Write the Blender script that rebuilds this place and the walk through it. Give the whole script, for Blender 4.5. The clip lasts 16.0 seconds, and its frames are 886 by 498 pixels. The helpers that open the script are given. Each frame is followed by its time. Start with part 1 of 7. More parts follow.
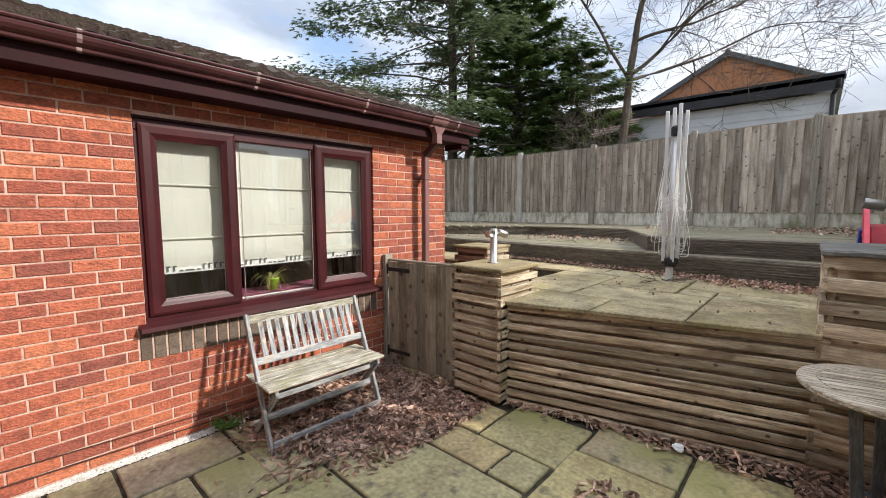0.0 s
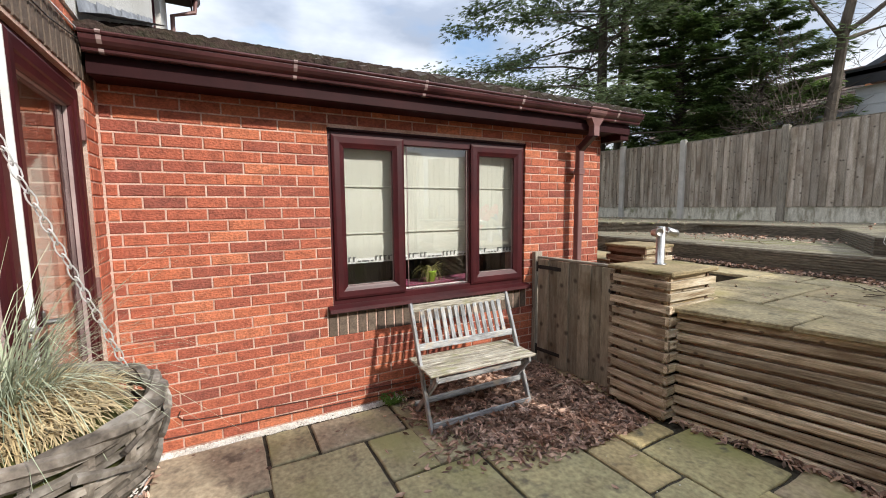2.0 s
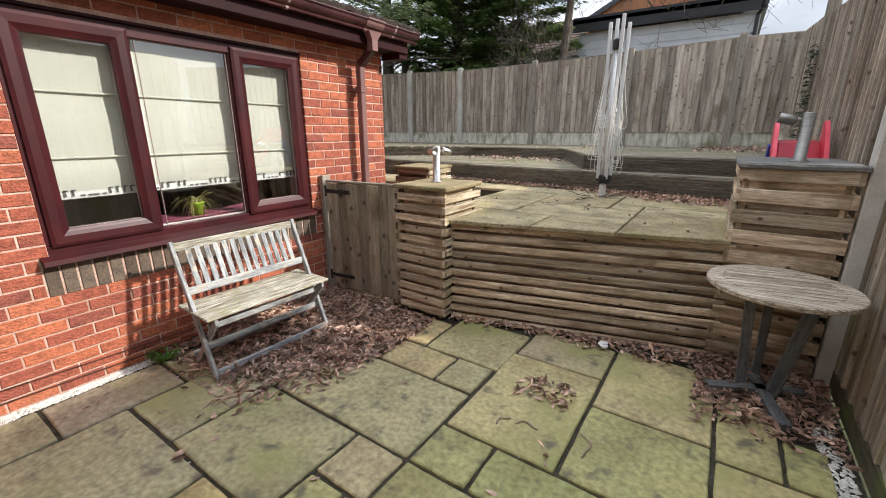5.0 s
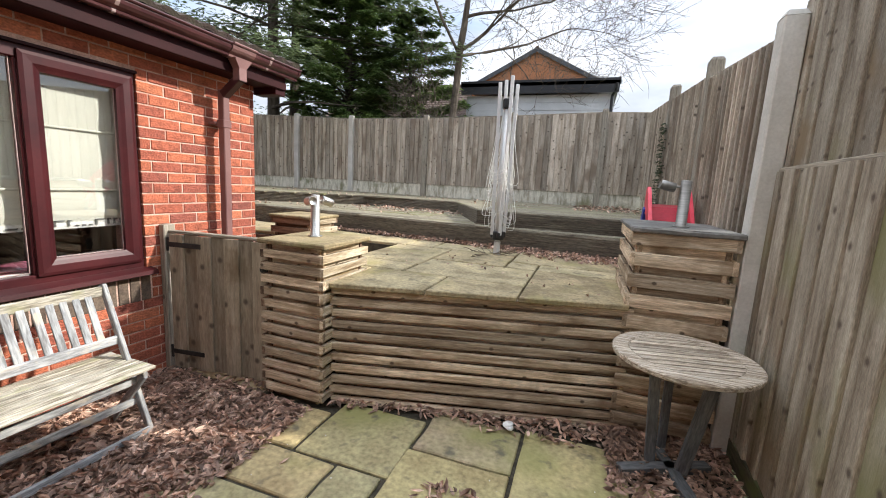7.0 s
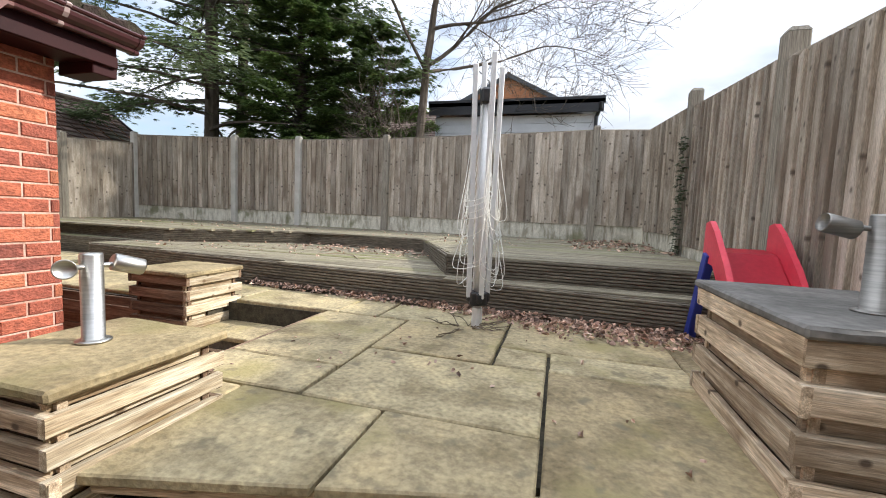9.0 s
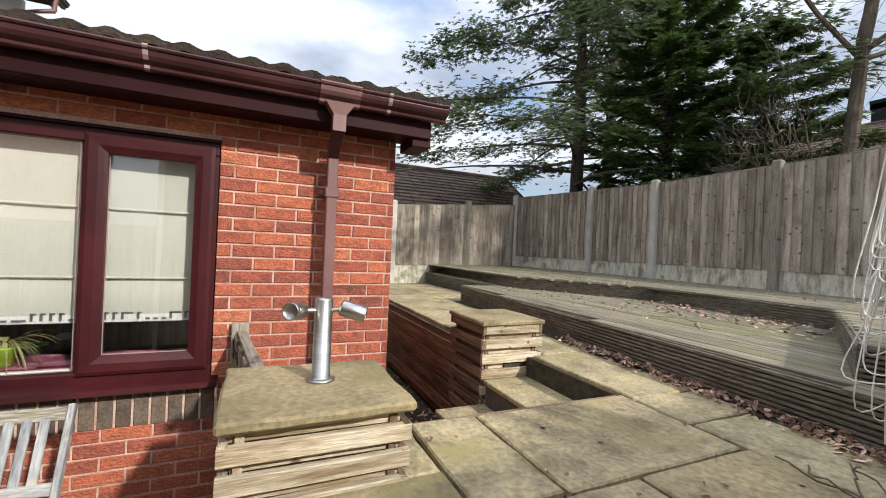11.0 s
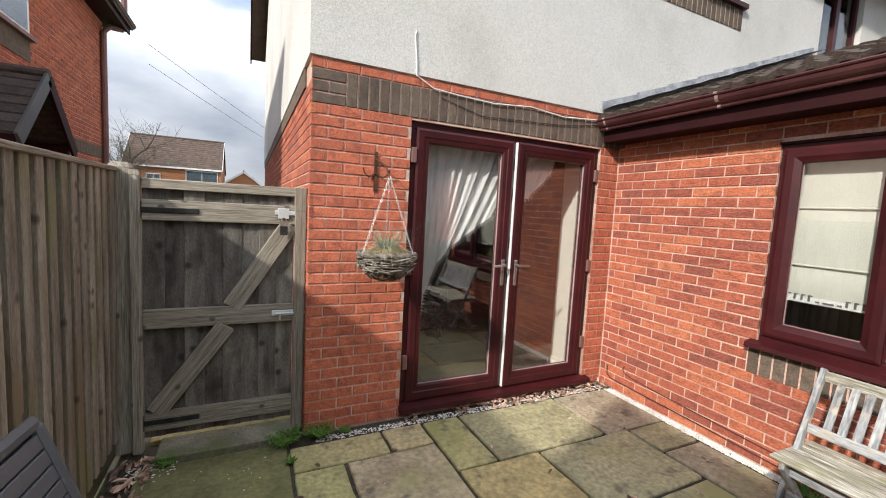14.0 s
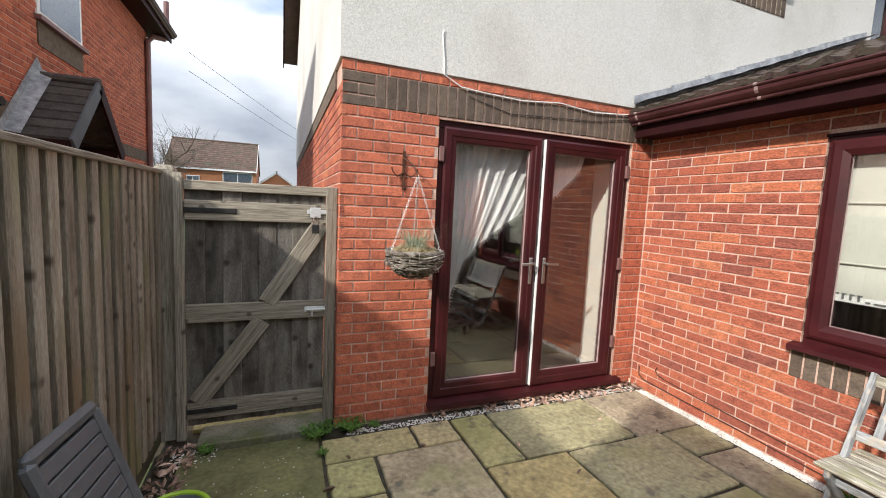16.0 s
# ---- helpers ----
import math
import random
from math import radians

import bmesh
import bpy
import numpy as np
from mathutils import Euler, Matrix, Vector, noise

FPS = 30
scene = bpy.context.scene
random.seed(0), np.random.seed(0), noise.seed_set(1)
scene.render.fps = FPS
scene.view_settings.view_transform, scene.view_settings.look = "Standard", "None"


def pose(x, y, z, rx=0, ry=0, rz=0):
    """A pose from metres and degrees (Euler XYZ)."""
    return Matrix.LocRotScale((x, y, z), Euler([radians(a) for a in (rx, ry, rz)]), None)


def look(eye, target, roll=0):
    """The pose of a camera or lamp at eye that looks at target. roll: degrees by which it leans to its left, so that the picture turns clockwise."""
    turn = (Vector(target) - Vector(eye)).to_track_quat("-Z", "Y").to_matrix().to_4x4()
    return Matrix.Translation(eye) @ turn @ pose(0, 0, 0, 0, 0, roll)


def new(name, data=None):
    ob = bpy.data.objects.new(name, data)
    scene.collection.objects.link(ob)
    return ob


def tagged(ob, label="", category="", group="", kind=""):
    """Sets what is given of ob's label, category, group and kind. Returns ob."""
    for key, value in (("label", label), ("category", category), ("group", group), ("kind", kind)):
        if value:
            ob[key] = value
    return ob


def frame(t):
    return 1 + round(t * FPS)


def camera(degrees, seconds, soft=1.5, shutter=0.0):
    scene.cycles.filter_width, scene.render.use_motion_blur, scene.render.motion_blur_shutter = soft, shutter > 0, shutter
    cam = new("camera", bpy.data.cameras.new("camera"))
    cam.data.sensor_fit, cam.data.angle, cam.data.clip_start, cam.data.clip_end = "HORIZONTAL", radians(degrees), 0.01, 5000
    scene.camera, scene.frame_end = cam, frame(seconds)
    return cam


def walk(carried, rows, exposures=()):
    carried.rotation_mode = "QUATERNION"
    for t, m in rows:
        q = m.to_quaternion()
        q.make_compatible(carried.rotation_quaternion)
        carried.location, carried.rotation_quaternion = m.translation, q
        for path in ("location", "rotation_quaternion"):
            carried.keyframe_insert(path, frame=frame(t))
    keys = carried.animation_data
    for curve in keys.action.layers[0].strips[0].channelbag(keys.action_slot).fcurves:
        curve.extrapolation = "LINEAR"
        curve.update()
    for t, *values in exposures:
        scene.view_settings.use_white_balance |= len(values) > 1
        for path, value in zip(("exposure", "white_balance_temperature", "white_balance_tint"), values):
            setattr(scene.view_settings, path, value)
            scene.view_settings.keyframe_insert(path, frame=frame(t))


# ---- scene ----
EXPOSURES = [(0.0, 0.79), (2.0, 0.64), (4.0, 0.75), (6.5, 1.0), (8.2, 1.14), (10.5, 0.62), (12.5, 0.52), (14.5, 0.74), (16.0, 0.75)]
cam = camera(94.8, 16.0, 1.0)
PATH = [
    (0, (0.141, 0.016, 1.562), (-1.205, 1.483, 1.37), 0.0),
    (0.5, (0.113, -0.02, 1.543), (-1.414, 1.262, 1.387), -0.2),
    (1, (0.072, -0.064, 1.57), (-1.588, 1.039, 1.404), -0.2),
    (1.5, (0.051, -0.105, 1.56), (-1.687, 0.87, 1.391), -0.2),
    (2, (0.051, -0.104, 1.572), (-1.694, 0.849, 1.363), -0.5),
    (2.5, (0.058, -0.078, 1.544), (-1.629, 0.968, 1.297), -0.6),
    (3, (0.044, -0.069, 1.554), (-1.52, 1.136, 1.233), -0.7),
    (3.5, (0.072, -0.025, 1.532), (-1.352, 1.318, 1.126), -1.2),
    (4, (0.071, -0.016, 1.527), (-1.18, 1.453, 1.002), -1.1),
    (4.2, (0.094, 0.013, 1.502), (-1.106, 1.511, 0.941), -1.3),
    (6.3, (0.046, 0.058, 1.531), (-0.796, 1.82, 1.102), 3.1),
    (6.5, (0.019, 0.14, 1.528), (-0.765, 1.938, 1.137), 3.3),
    (7, (-0.098, 0.469, 1.52), (-0.743, 2.337, 1.208), 3.2),
    (7.5, (-0.226, 0.8, 1.533), (-0.763, 2.711, 1.284), 2.7),
    (8, (-0.381, 1.156, 1.563), (-0.853, 3.089, 1.357), 2.2),
    (8.2, (-0.405, 1.303, 1.57), (-0.863, 3.239, 1.368), 2.1),
    (10.3, (-0.452, 2.732, 1.578), (-1.713, 4.284, 1.6), 3.2),
    (10.5, (-0.437, 2.771, 1.585), (-1.877, 4.159, 1.619), 3.1),
    (11, (-0.396, 2.688, 1.596), (-2.224, 3.499, 1.596), 2.6),
    (11.5, (-0.307, 2.505, 1.608), (-2.302, 2.64, 1.585), 2.0),
    (12, (-0.206, 2.396, 1.609), (-2.145, 1.906, 1.575), 1.6),
    (12.5, (-0.112, 2.307, 1.607), (-1.84, 1.301, 1.56), 2.0),
    (13, (0.001, 2.199, 1.598), (-1.438, 0.813, 1.514), 2.7),
    (13.5, (0.085, 2.14, 1.597), (-1.046, 0.496, 1.453), 3.1),
    (14, (0.128, 2.124, 1.583), (-0.736, 0.329, 1.399), 3.1),
    (14.5, (0.137, 2.124, 1.578), (-0.558, 0.26, 1.371), 2.9),
    (15, (0.147, 2.132, 1.573), (-0.474, 0.242, 1.364), 2.7),
    (15.5, (0.151, 2.131, 1.575), (-0.49, 0.247, 1.373), 2.8),
    (16, (0.135, 2.142, 1.581), (-0.605, 0.294, 1.383), 2.7),
]
walk(cam, [(t, look(eye, target, roll)) for t, eye, target, roll in PATH], EXPOSURES)

# ---- light ----
SUN_WAY = Vector((1.0, 0.45, 0.70)).normalized()
sun_data = bpy.data.lights.new("sun", "SUN")
sun_data.energy, sun_data.angle, sun_data.color = 3.1, radians(2.0), (1.0, 0.95, 0.87)
sun = new("sun", sun_data)
sun.matrix_world = look(SUN_WAY * 40, (0, 0, 0))

world = bpy.data.worlds.new("sky")
scene.world = world
world.use_nodes = True
wn, wl = world.node_tree.nodes, world.node_tree.links
wn.clear()
w_out = wn.new("ShaderNodeOutputWorld")
w_bg = wn.new("ShaderNodeBackground")
w_sky = wn.new("ShaderNodeTexSky")
w_sky.sky_type, w_sky.sun_disc = "NISHITA", False
w_sky.sun_elevation = math.asin(SUN_WAY.z)
w_sky.sun_rotation = math.atan2(SUN_WAY.x, SUN_WAY.y)
w_tc = wn.new("ShaderNodeTexCoord")
w_map = wn.new("ShaderNodeMapping")
w_map.inputs["Scale"].default_value = (1.0, 1.0, 2.6)
w_noise = wn.new("ShaderNodeTexNoise")
w_noise.inputs["Scale"].default_value, w_noise.inputs["Detail"].default_value = 2.3, 7.0
w_noise.inputs["Roughness"].default_value = 0.52
w_cov = wn.new("ShaderNodeMapRange")
w_cov.inputs["From Min"].default_value, w_cov.inputs["From Max"].default_value = 0.30, 0.46
w_noise2 = wn.new("ShaderNodeTexNoise")
w_noise2.inputs["Scale"].default_value, w_noise2.inputs["Detail"].default_value = 2.0, 7.0
w_cloud = wn.new("ShaderNodeValToRGB")
w_cloud.color_ramp.elements[0].position, w_cloud.color_ramp.elements[0].color = 0.36, (0.27, 0.315, 0.40, 1)
w_cloud.color_ramp.elements[1].position, w_cloud.color_ramp.elements[1].color = 0.66, (0.79, 0.83, 0.89, 1)
w_scale = wn.new("ShaderNodeMixRGB")
w_scale.blend_type = "MULTIPLY"
w_scale.inputs[0].default_value = 1.0
w_scale.inputs[2].default_value = (0.13, 0.13, 0.13, 1)
w_mix = wn.new("ShaderNodeMixRGB")
# an overcast sky is brightest overhead
w_sep = wn.new("ShaderNodeSeparateXYZ")
w_up = wn.new("ShaderNodeMapRange")
w_up.inputs["To Min"].default_value, w_up.inputs["To Max"].default_value = 0.34, 1.80
w_grad = wn.new("ShaderNodeMixRGB")
w_grad.blend_type = "MULTIPLY"
w_grad.inputs[0].default_value = 1.0
wl.new(w_tc.outputs["Generated"], w_sep.inputs[0])
wl.new(w_sep.outputs["Z"], w_up.inputs["Value"])
wl.new(w_up.outputs["Result"], w_grad.inputs[2])
wl.new(w_tc.outputs["Generated"], w_map.inputs["Vector"])
wl.new(w_map.outputs["Vector"], w_noise.inputs["Vector"])
wl.new(w_map.outputs["Vector"], w_noise2.inputs["Vector"])
wl.new(w_noise.outputs["Fac"], w_cov.inputs["Value"])
wl.new(w_noise2.outputs["Fac"], w_cloud.inputs["Fac"])
wl.new(w_sky.outputs["Color"], w_scale.inputs[1])
wl.new(w_cov.outputs["Result"], w_mix.inputs[0])
wl.new(w_scale.outputs["Color"], w_mix.inputs[1])
wl.new(w_cloud.outputs["Color"], w_mix.inputs[2])
wl.new(w_mix.outputs["Color"], w_grad.inputs[1])
wl.new(w_grad.outputs["Color"], w_bg.inputs["Color"])
wl.new(w_bg.outputs["Background"], w_out.inputs["Surface"])
w_bg.inputs["Strength"].default_value = 1.38


# ---- materials ----
def surf(name, ramp, rnd="", rnd_ramp=None, scale=6.0, stretch=(1, 1, 1), rough=0.8, bump=0.3, bscale=45.0, metal=0.0, val=0.15,
         moss=None, spots=None, spec=0.4, contrast=(0.36, 0.64), gap=0.004, grain=(0.72, 1.2), knots=None, thin=0.0):
    """A procedural surface: coarse tone, fine grain, optional moss and spots, and a tone of its own for each piece."""
    if bump <= 0.1 and grain == (0.72, 1.2):
        grain = (0.94, 1.05)
    m = bpy.data.materials.new(name)
    m.use_nodes = True
    n, l = m.node_tree.nodes, m.node_tree.links
    b = n["Principled BSDF"]
    tc = n.new("ShaderNodeTexCoord")
    vec = tc.outputs["Object"]
    value = None
    if rnd == "object":
        info = n.new("ShaderNodeObjectInfo")
        value = info.outputs["Random"]
        mul = n.new("ShaderNodeMath")
        mul.operation = "MULTIPLY"
        mul.inputs[1].default_value = 53.0
        l.new(value, mul.inputs[0])
        add = n.new("ShaderNodeVectorMath")
        add.operation = "ADD"
        l.new(vec, add.inputs[0])
        l.new(mul.outputs[0], add.inputs[1])
        vec = add.outputs[0]
    elif rnd == "island":
        geo = n.new("ShaderNodeNewGeometry")
        value = geo.outputs["Random Per Island"]
    mp = n.new("ShaderNodeMapping")
    mp.inputs["Scale"].default_value = stretch
    l.new(vec, mp.inputs["Vector"])
    n1 = n.new("ShaderNodeTexNoise")
    n1.inputs["Scale"].default_value, n1.inputs["Detail"].default_value, n1.inputs["Roughness"].default_value = scale, 5.0, 0.6
    l.new(mp.outputs["Vector"], n1.inputs["Vector"])
    cr = n.new("ShaderNodeValToRGB")
    els = cr.color_ramp.elements
    while len(els) < len(ramp):
        els.new(0.5)
    for i, c in enumerate(ramp):
        els[i].position = contrast[0] + (contrast[1] - contrast[0]) * i / max(1, len(ramp) - 1)
        els[i].color = (*c, 1)
    l.new(n1.outputs["Fac"], cr.inputs["Fac"])
    col = cr.outputs["Color"]
    if rnd_ramp and value is not None:
        rr = n.new("ShaderNodeValToRGB")
        e2 = rr.color_ramp.elements
        while len(e2) < len(rnd_ramp):
            e2.new(0.5)
        for i, (p, c) in enumerate(rnd_ramp):
            e2[i].position, e2[i].color = p, (*c, 1)
        l.new(value, rr.inputs["Fac"])
        mx = n.new("ShaderNodeMixRGB")
        mx.blend_type, mx.inputs[0].default_value = "MULTIPLY", 1.0
        l.new(rr.outputs["Color"], mx.inputs[1])
        l.new(col, mx.inputs[2])
        col = mx.outputs["Color"]
    elif value is not None and val:
        mr = n.new("ShaderNodeMapRange")
        mr.inputs["To Min"].default_value, mr.inputs["To Max"].default_value = 1 - val, 1 + val
        l.new(value, mr.inputs["Value"])
        hs = n.new("ShaderNodeHueSaturation")
        l.new(mr.outputs["Result"], hs.inputs["Value"])
        l.new(col, hs.inputs["Color"])
        col = hs.outputs["Color"]
    n2 = n.new("ShaderNodeTexNoise")
    n2.inputs["Scale"].default_value, n2.inputs["Detail"].default_value = bscale, 4.0
    l.new(mp.outputs["Vector"], n2.inputs["Vector"])
    gr = n.new("ShaderNodeMapRange")
    gr.inputs["From Min"].default_value, gr.inputs["From Max"].default_value = 0.3, 0.7
    gr.inputs["To Min"].default_value, gr.inputs["To Max"].default_value = grain
    l.new(n2.outputs["Fac"], gr.inputs["Value"])
    g2 = n.new("ShaderNodeMixRGB")
    g2.blend_type, g2.inputs[0].default_value = "MULTIPLY", 1.0
    l.new(col, g2.inputs[1])
    l.new(gr.outputs["Result"], g2.inputs[2])
    col = g2.outputs["Color"]
    for extra in (moss, spots):
        if extra:
            tint, amount, sc = extra
            n3 = n.new("ShaderNodeTexNoise")
            n3.inputs["Scale"].default_value, n3.inputs["Detail"].default_value = sc, 6.0
            l.new(vec, n3.inputs["Vector"])
            m3 = n.new("ShaderNodeMapRange")
            m3.inputs["From Min"].default_value, m3.inputs["From Max"].default_value = 0.62 - amount * 0.3, 0.74 - amount * 0.22
            m3.inputs["To Max"].default_value = 0.85
            l.new(n3.outputs["Fac"], m3.inputs["Value"])
            x3 = n.new("ShaderNodeMixRGB")
            x3.inputs[2].default_value = (*tint, 1)
            l.new(m3.outputs["Result"], x3.inputs[0])
            l.new(col, x3.inputs[1])
            col = x3.outputs["Color"]
    if knots:
        vo = n.new("ShaderNodeTexVoronoi")
        vo.voronoi_dimensions = "2D"
        vo.inputs["Scale"].default_value = knots[1]
        kv = n.new("ShaderNodeMapping")
        kv.inputs["Scale"].default_value = knots[2]
        kv.inputs["Rotation"].default_value = (math.pi / 2, 0, 0)
        l.new(vec, kv.inputs["Vector"])
        l.new(kv.outputs["Vector"], vo.inputs["Vector"])
        km = n.new("ShaderNodeMapRange")
        km.inputs["From Min"].default_value, km.inputs["From Max"].default_value = knots[3]
        km.inputs["To Min"].default_value, km.inputs["To Max"].default_value = 0.85, 0.0
        l.new(vo.outputs["Distance"], km.inputs["Value"])
        kx = n.new("ShaderNodeMixRGB")
        kx.inputs[2].default_value = (*knots[0], 1)
        l.new(km.outputs["Result"], kx.inputs[0])
        l.new(col, kx.inputs[1])
        col = kx.outputs["Color"]
    l.new(col, b.inputs["Base Color"])
    b.inputs["Roughness"].default_value, b.inputs["Metallic"].default_value = rough, metal
    b.inputs["Specular IOR Level"].default_value = spec
    if bump:
        bm_ = n.new("ShaderNodeBump")
        bm_.inputs["Strength"].default_value, bm_.inputs["Distance"].default_value = bump, gap
        l.new(n2.outputs["Fac"], bm_.inputs["Height"])
        l.new(bm_.outputs["Normal"], b.inputs["Normal"])
    if thin:
        # thin leaves let light through
        tl = n.new("ShaderNodeBsdfTranslucent")
        ms = n.new("ShaderNodeMixShader")
        ms.inputs["Fac"].default_value = thin
        l.new(col, tl.inputs["Color"])
        l.new(b.outputs[0], ms.inputs[1])
        l.new(tl.outputs[0], ms.inputs[2])
        l.new(ms.outputs[0], n["Material Output"].inputs["Surface"])
    return m


def glass_pane(name, tint=(0.985, 0.99, 0.985), least=0.08):
    """Thin window glass: a mirror over clear, stronger at a slant."""
    m = bpy.data.materials.new(name)
    m.use_nodes = True
    n, l = m.node_tree.nodes, m.node_tree.links
    n.clear()
    out = n.new("ShaderNodeOutputMaterial")
    tr = n.new("ShaderNodeBsdfTransparent")
    tr.inputs["Color"].default_value = (*tint, 1)
    gl = n.new("ShaderNodeBsdfGlossy")
    gl.inputs["Roughness"].default_value = 0.0
    lw = n.new("ShaderNodeLayerWeight")
    lw.inputs["Blend"].default_value = 0.5
    pw = n.new("ShaderNodeMath")
    pw.operation = "POWER"
    pw.inputs[1].default_value = 4.0
    fr = n.new("ShaderNodeMapRange")
    fr.inputs["To Min"].default_value = least
    l.new(lw.outputs["Facing"], pw.inputs[0])
    l.new(pw.outputs[0], fr.inputs["Value"])
    mx = n.new("ShaderNodeMixShader")
    l.new(fr.outputs["Result"], mx.inputs["Fac"])
    l.new(tr.outputs[0], mx.inputs[1])
    l.new(gl.outputs[0], mx.inputs[2])
    l.new(mx.outputs[0], out.inputs["Surface"])
    return m


BRICKS = [(0.0, (0.27, 0.085, 0.062)), (0.13, (0.33, 0.095, 0.062)), (0.38, (0.39, 0.110, 0.066)), (0.62, (0.44, 0.128, 0.073)), (0.85, (0.50, 0.155, 0.080)), (1.0, (0.54, 0.185, 0.098))]
BRICK_TONE = [(0.72, 0.72, 0.74), (1.0, 1.0, 1.0), (1.12, 1.08, 1.05)]
M_brick = surf("red_brick", BRICK_TONE, "object", BRICKS, scale=14, rough=0.88, bump=1.0, bscale=60, gap=0.010, stretch=(1, 1, 1.6), grain=(0.66, 1.22))
M_brick_far = surf("red_brick_joined", BRICK_TONE, "island", BRICKS, scale=14, rough=0.88, bump=1.0, bscale=60, gap=0.010, stretch=(1, 1, 1.6), grain=(0.66, 1.22))
M_brick_door = surf("orange_red_brick", BRICK_TONE, "object", [(0.0, (0.42, 0.125, 0.072)), (0.5, (0.51, 0.148, 0.082)), (1.0, (0.57, 0.175, 0.098))], scale=14, rough=0.88, bump=0.8, bscale=75, gap=0.008)
M_brick_nb = surf("neighbour_brick", BRICK_TONE, "island", [(0.0, (0.30, 0.085, 0.05)), (0.5, (0.42, 0.11, 0.06)), (1.0, (0.48, 0.14, 0.07))], scale=12, rough=0.9, bump=0.5, bscale=60)
M_brick_brown = surf("brown_brick", BRICK_TONE, "object", [(0.0, (0.105, 0.076, 0.057)), (0.5, (0.13, 0.097, 0.073)), (1.0, (0.16, 0.12, 0.09))], scale=14, rough=0.85, bump=0.7, bscale=75, gap=0.006)
M_mortar = surf("pink_mortar", [(0.45, 0.275, 0.21), (0.57, 0.38, 0.305), (0.65, 0.48, 0.395)], scale=5, rough=0.95, bump=0.5, bscale=120)
M_mortar_pale = surf("pale_mortar", [(0.50, 0.43, 0.35), (0.64, 0.57, 0.48)], scale=5, rough=0.95, bump=0.5, bscale=120)
M_render = surf("white_render", [(0.56, 0.545, 0.505), (0.63, 0.62, 0.585), (0.66, 0.65, 0.62)], scale=0.8, rough=0.9, bump=0.15, bscale=160)
M_upvc = surf("rosewood_upvc", [(0.036, 0.006, 0.008), (0.064, 0.010, 0.012)], scale=3, stretch=(1, 1, 1), rough=0.42, bump=0.05, bscale=60, spec=0.32)
M_fascia = surf("rosewood_fascia", [(0.020, 0.005, 0.006), (0.034, 0.008, 0.009)], scale=2, rough=0.55, bump=0.05, bscale=60, spec=0.12)
M_gutter = surf("maroon_gutter_plastic", [(0.050, 0.016, 0.018), (0.085, 0.030, 0.031)], scale=4, rough=0.33, bump=0.05, bscale=80)
M_pipe = surf("faded_maroon_plastic", [(0.17, 0.085, 0.08), (0.22, 0.115, 0.105)], scale=3, rough=0.5, bump=0.05, bscale=80)
M_lightplastic = surf("bleached_plastic", [(0.30, 0.215, 0.205), (0.38, 0.285, 0.27)], scale=6, rough=0.5, bump=0.05)
M_white = surf("white_plastic", [(0.75, 0.75, 0.73), (0.82, 0.82, 0.80)], scale=5, rough=0.4, bump=0.02)
M_tile = surf("mossy_roof_tile", [(0.045, 0.030, 0.026), (0.10, 0.068, 0.056)], "object", scale=9, rough=0.95, bump=0.9, bscale=60, gap=0.01, val=0.3, moss=((0.045, 0.042, 0.026), 0.55, 9))
M_tile_far = surf("brown_roof_tile", [(0.085, 0.055, 0.045), (0.13, 0.088, 0.07)], "island", scale=5, rough=0.95, bump=0.6, val=0.2, moss=((0.075, 0.075, 0.05), 0.3, 2))
M_lead = surf("grey_lead", [(0.20, 0.21, 0.23), (0.36, 0.37, 0.39)], scale=8, rough=0.5, bump=0.4, bscale=20, gap=0.01)
SLAB = [(0.0, (0.36, 0.33, 0.205)), (0.25, (0.43, 0.365, 0.195)), (0.5, (0.345, 0.34, 0.15)), (0.7, (0.48, 0.40, 0.215)), (0.85, (0.41, 0.33, 0.24)), (1.0, (0.50, 0.395, 0.185))]
M_slab = surf("riven_sandstone", [(0.78, 0.75, 0.70), (0.98, 0.99, 0.94), (1.14, 1.11, 1.03)], "object", SLAB, scale=2.4, rough=0.85, bump=0.7, bscale=34, gap=0.009, grain=(0.68, 1.22), moss=((0.30, 0.295, 0.11), 0.20, 1.1), spots=((0.12, 0.11, 0.08), 0.12, 9))
M_slab_up = surf("terrace_sandstone", [(0.62, 0.59, 0.52), (0.98, 0.97, 0.92), (1.25, 1.2, 1.08)], "object", [(0.0, (0.30, 0.24, 0.145)), (0.5, (0.35, 0.29, 0.18)), (1.0, (0.41, 0.35, 0.225))], scale=3.6, rough=0.9, bump=0.8, bscale=46, gap=0.008, grain=(0.68, 1.22), moss=((0.27, 0.23, 0.10), 0.24, 2.2), spots=((0.16, 0.135, 0.085), 0.12, 11))
M_slab_dry = surf("brown_riven_sandstone", [(0.76, 0.74, 0.71), (0.98, 0.98, 0.96), (1.14, 1.12, 1.08)], "object", [(0.0, (0.36, 0.325, 0.205)), (0.3, (0.42, 0.375, 0.23)), (0.6, (0.38, 0.35, 0.205)), (0.8, (0.40, 0.34, 0.245)), (1.0, (0.44, 0.39, 0.22))], scale=2.6, rough=0.85, bump=0.7, bscale=34, gap=0.009, grain=(0.68, 1.22), moss=((0.31, 0.30, 0.13), 0.16, 1.6), spots=((0.14, 0.115, 0.09), 0.13, 9))
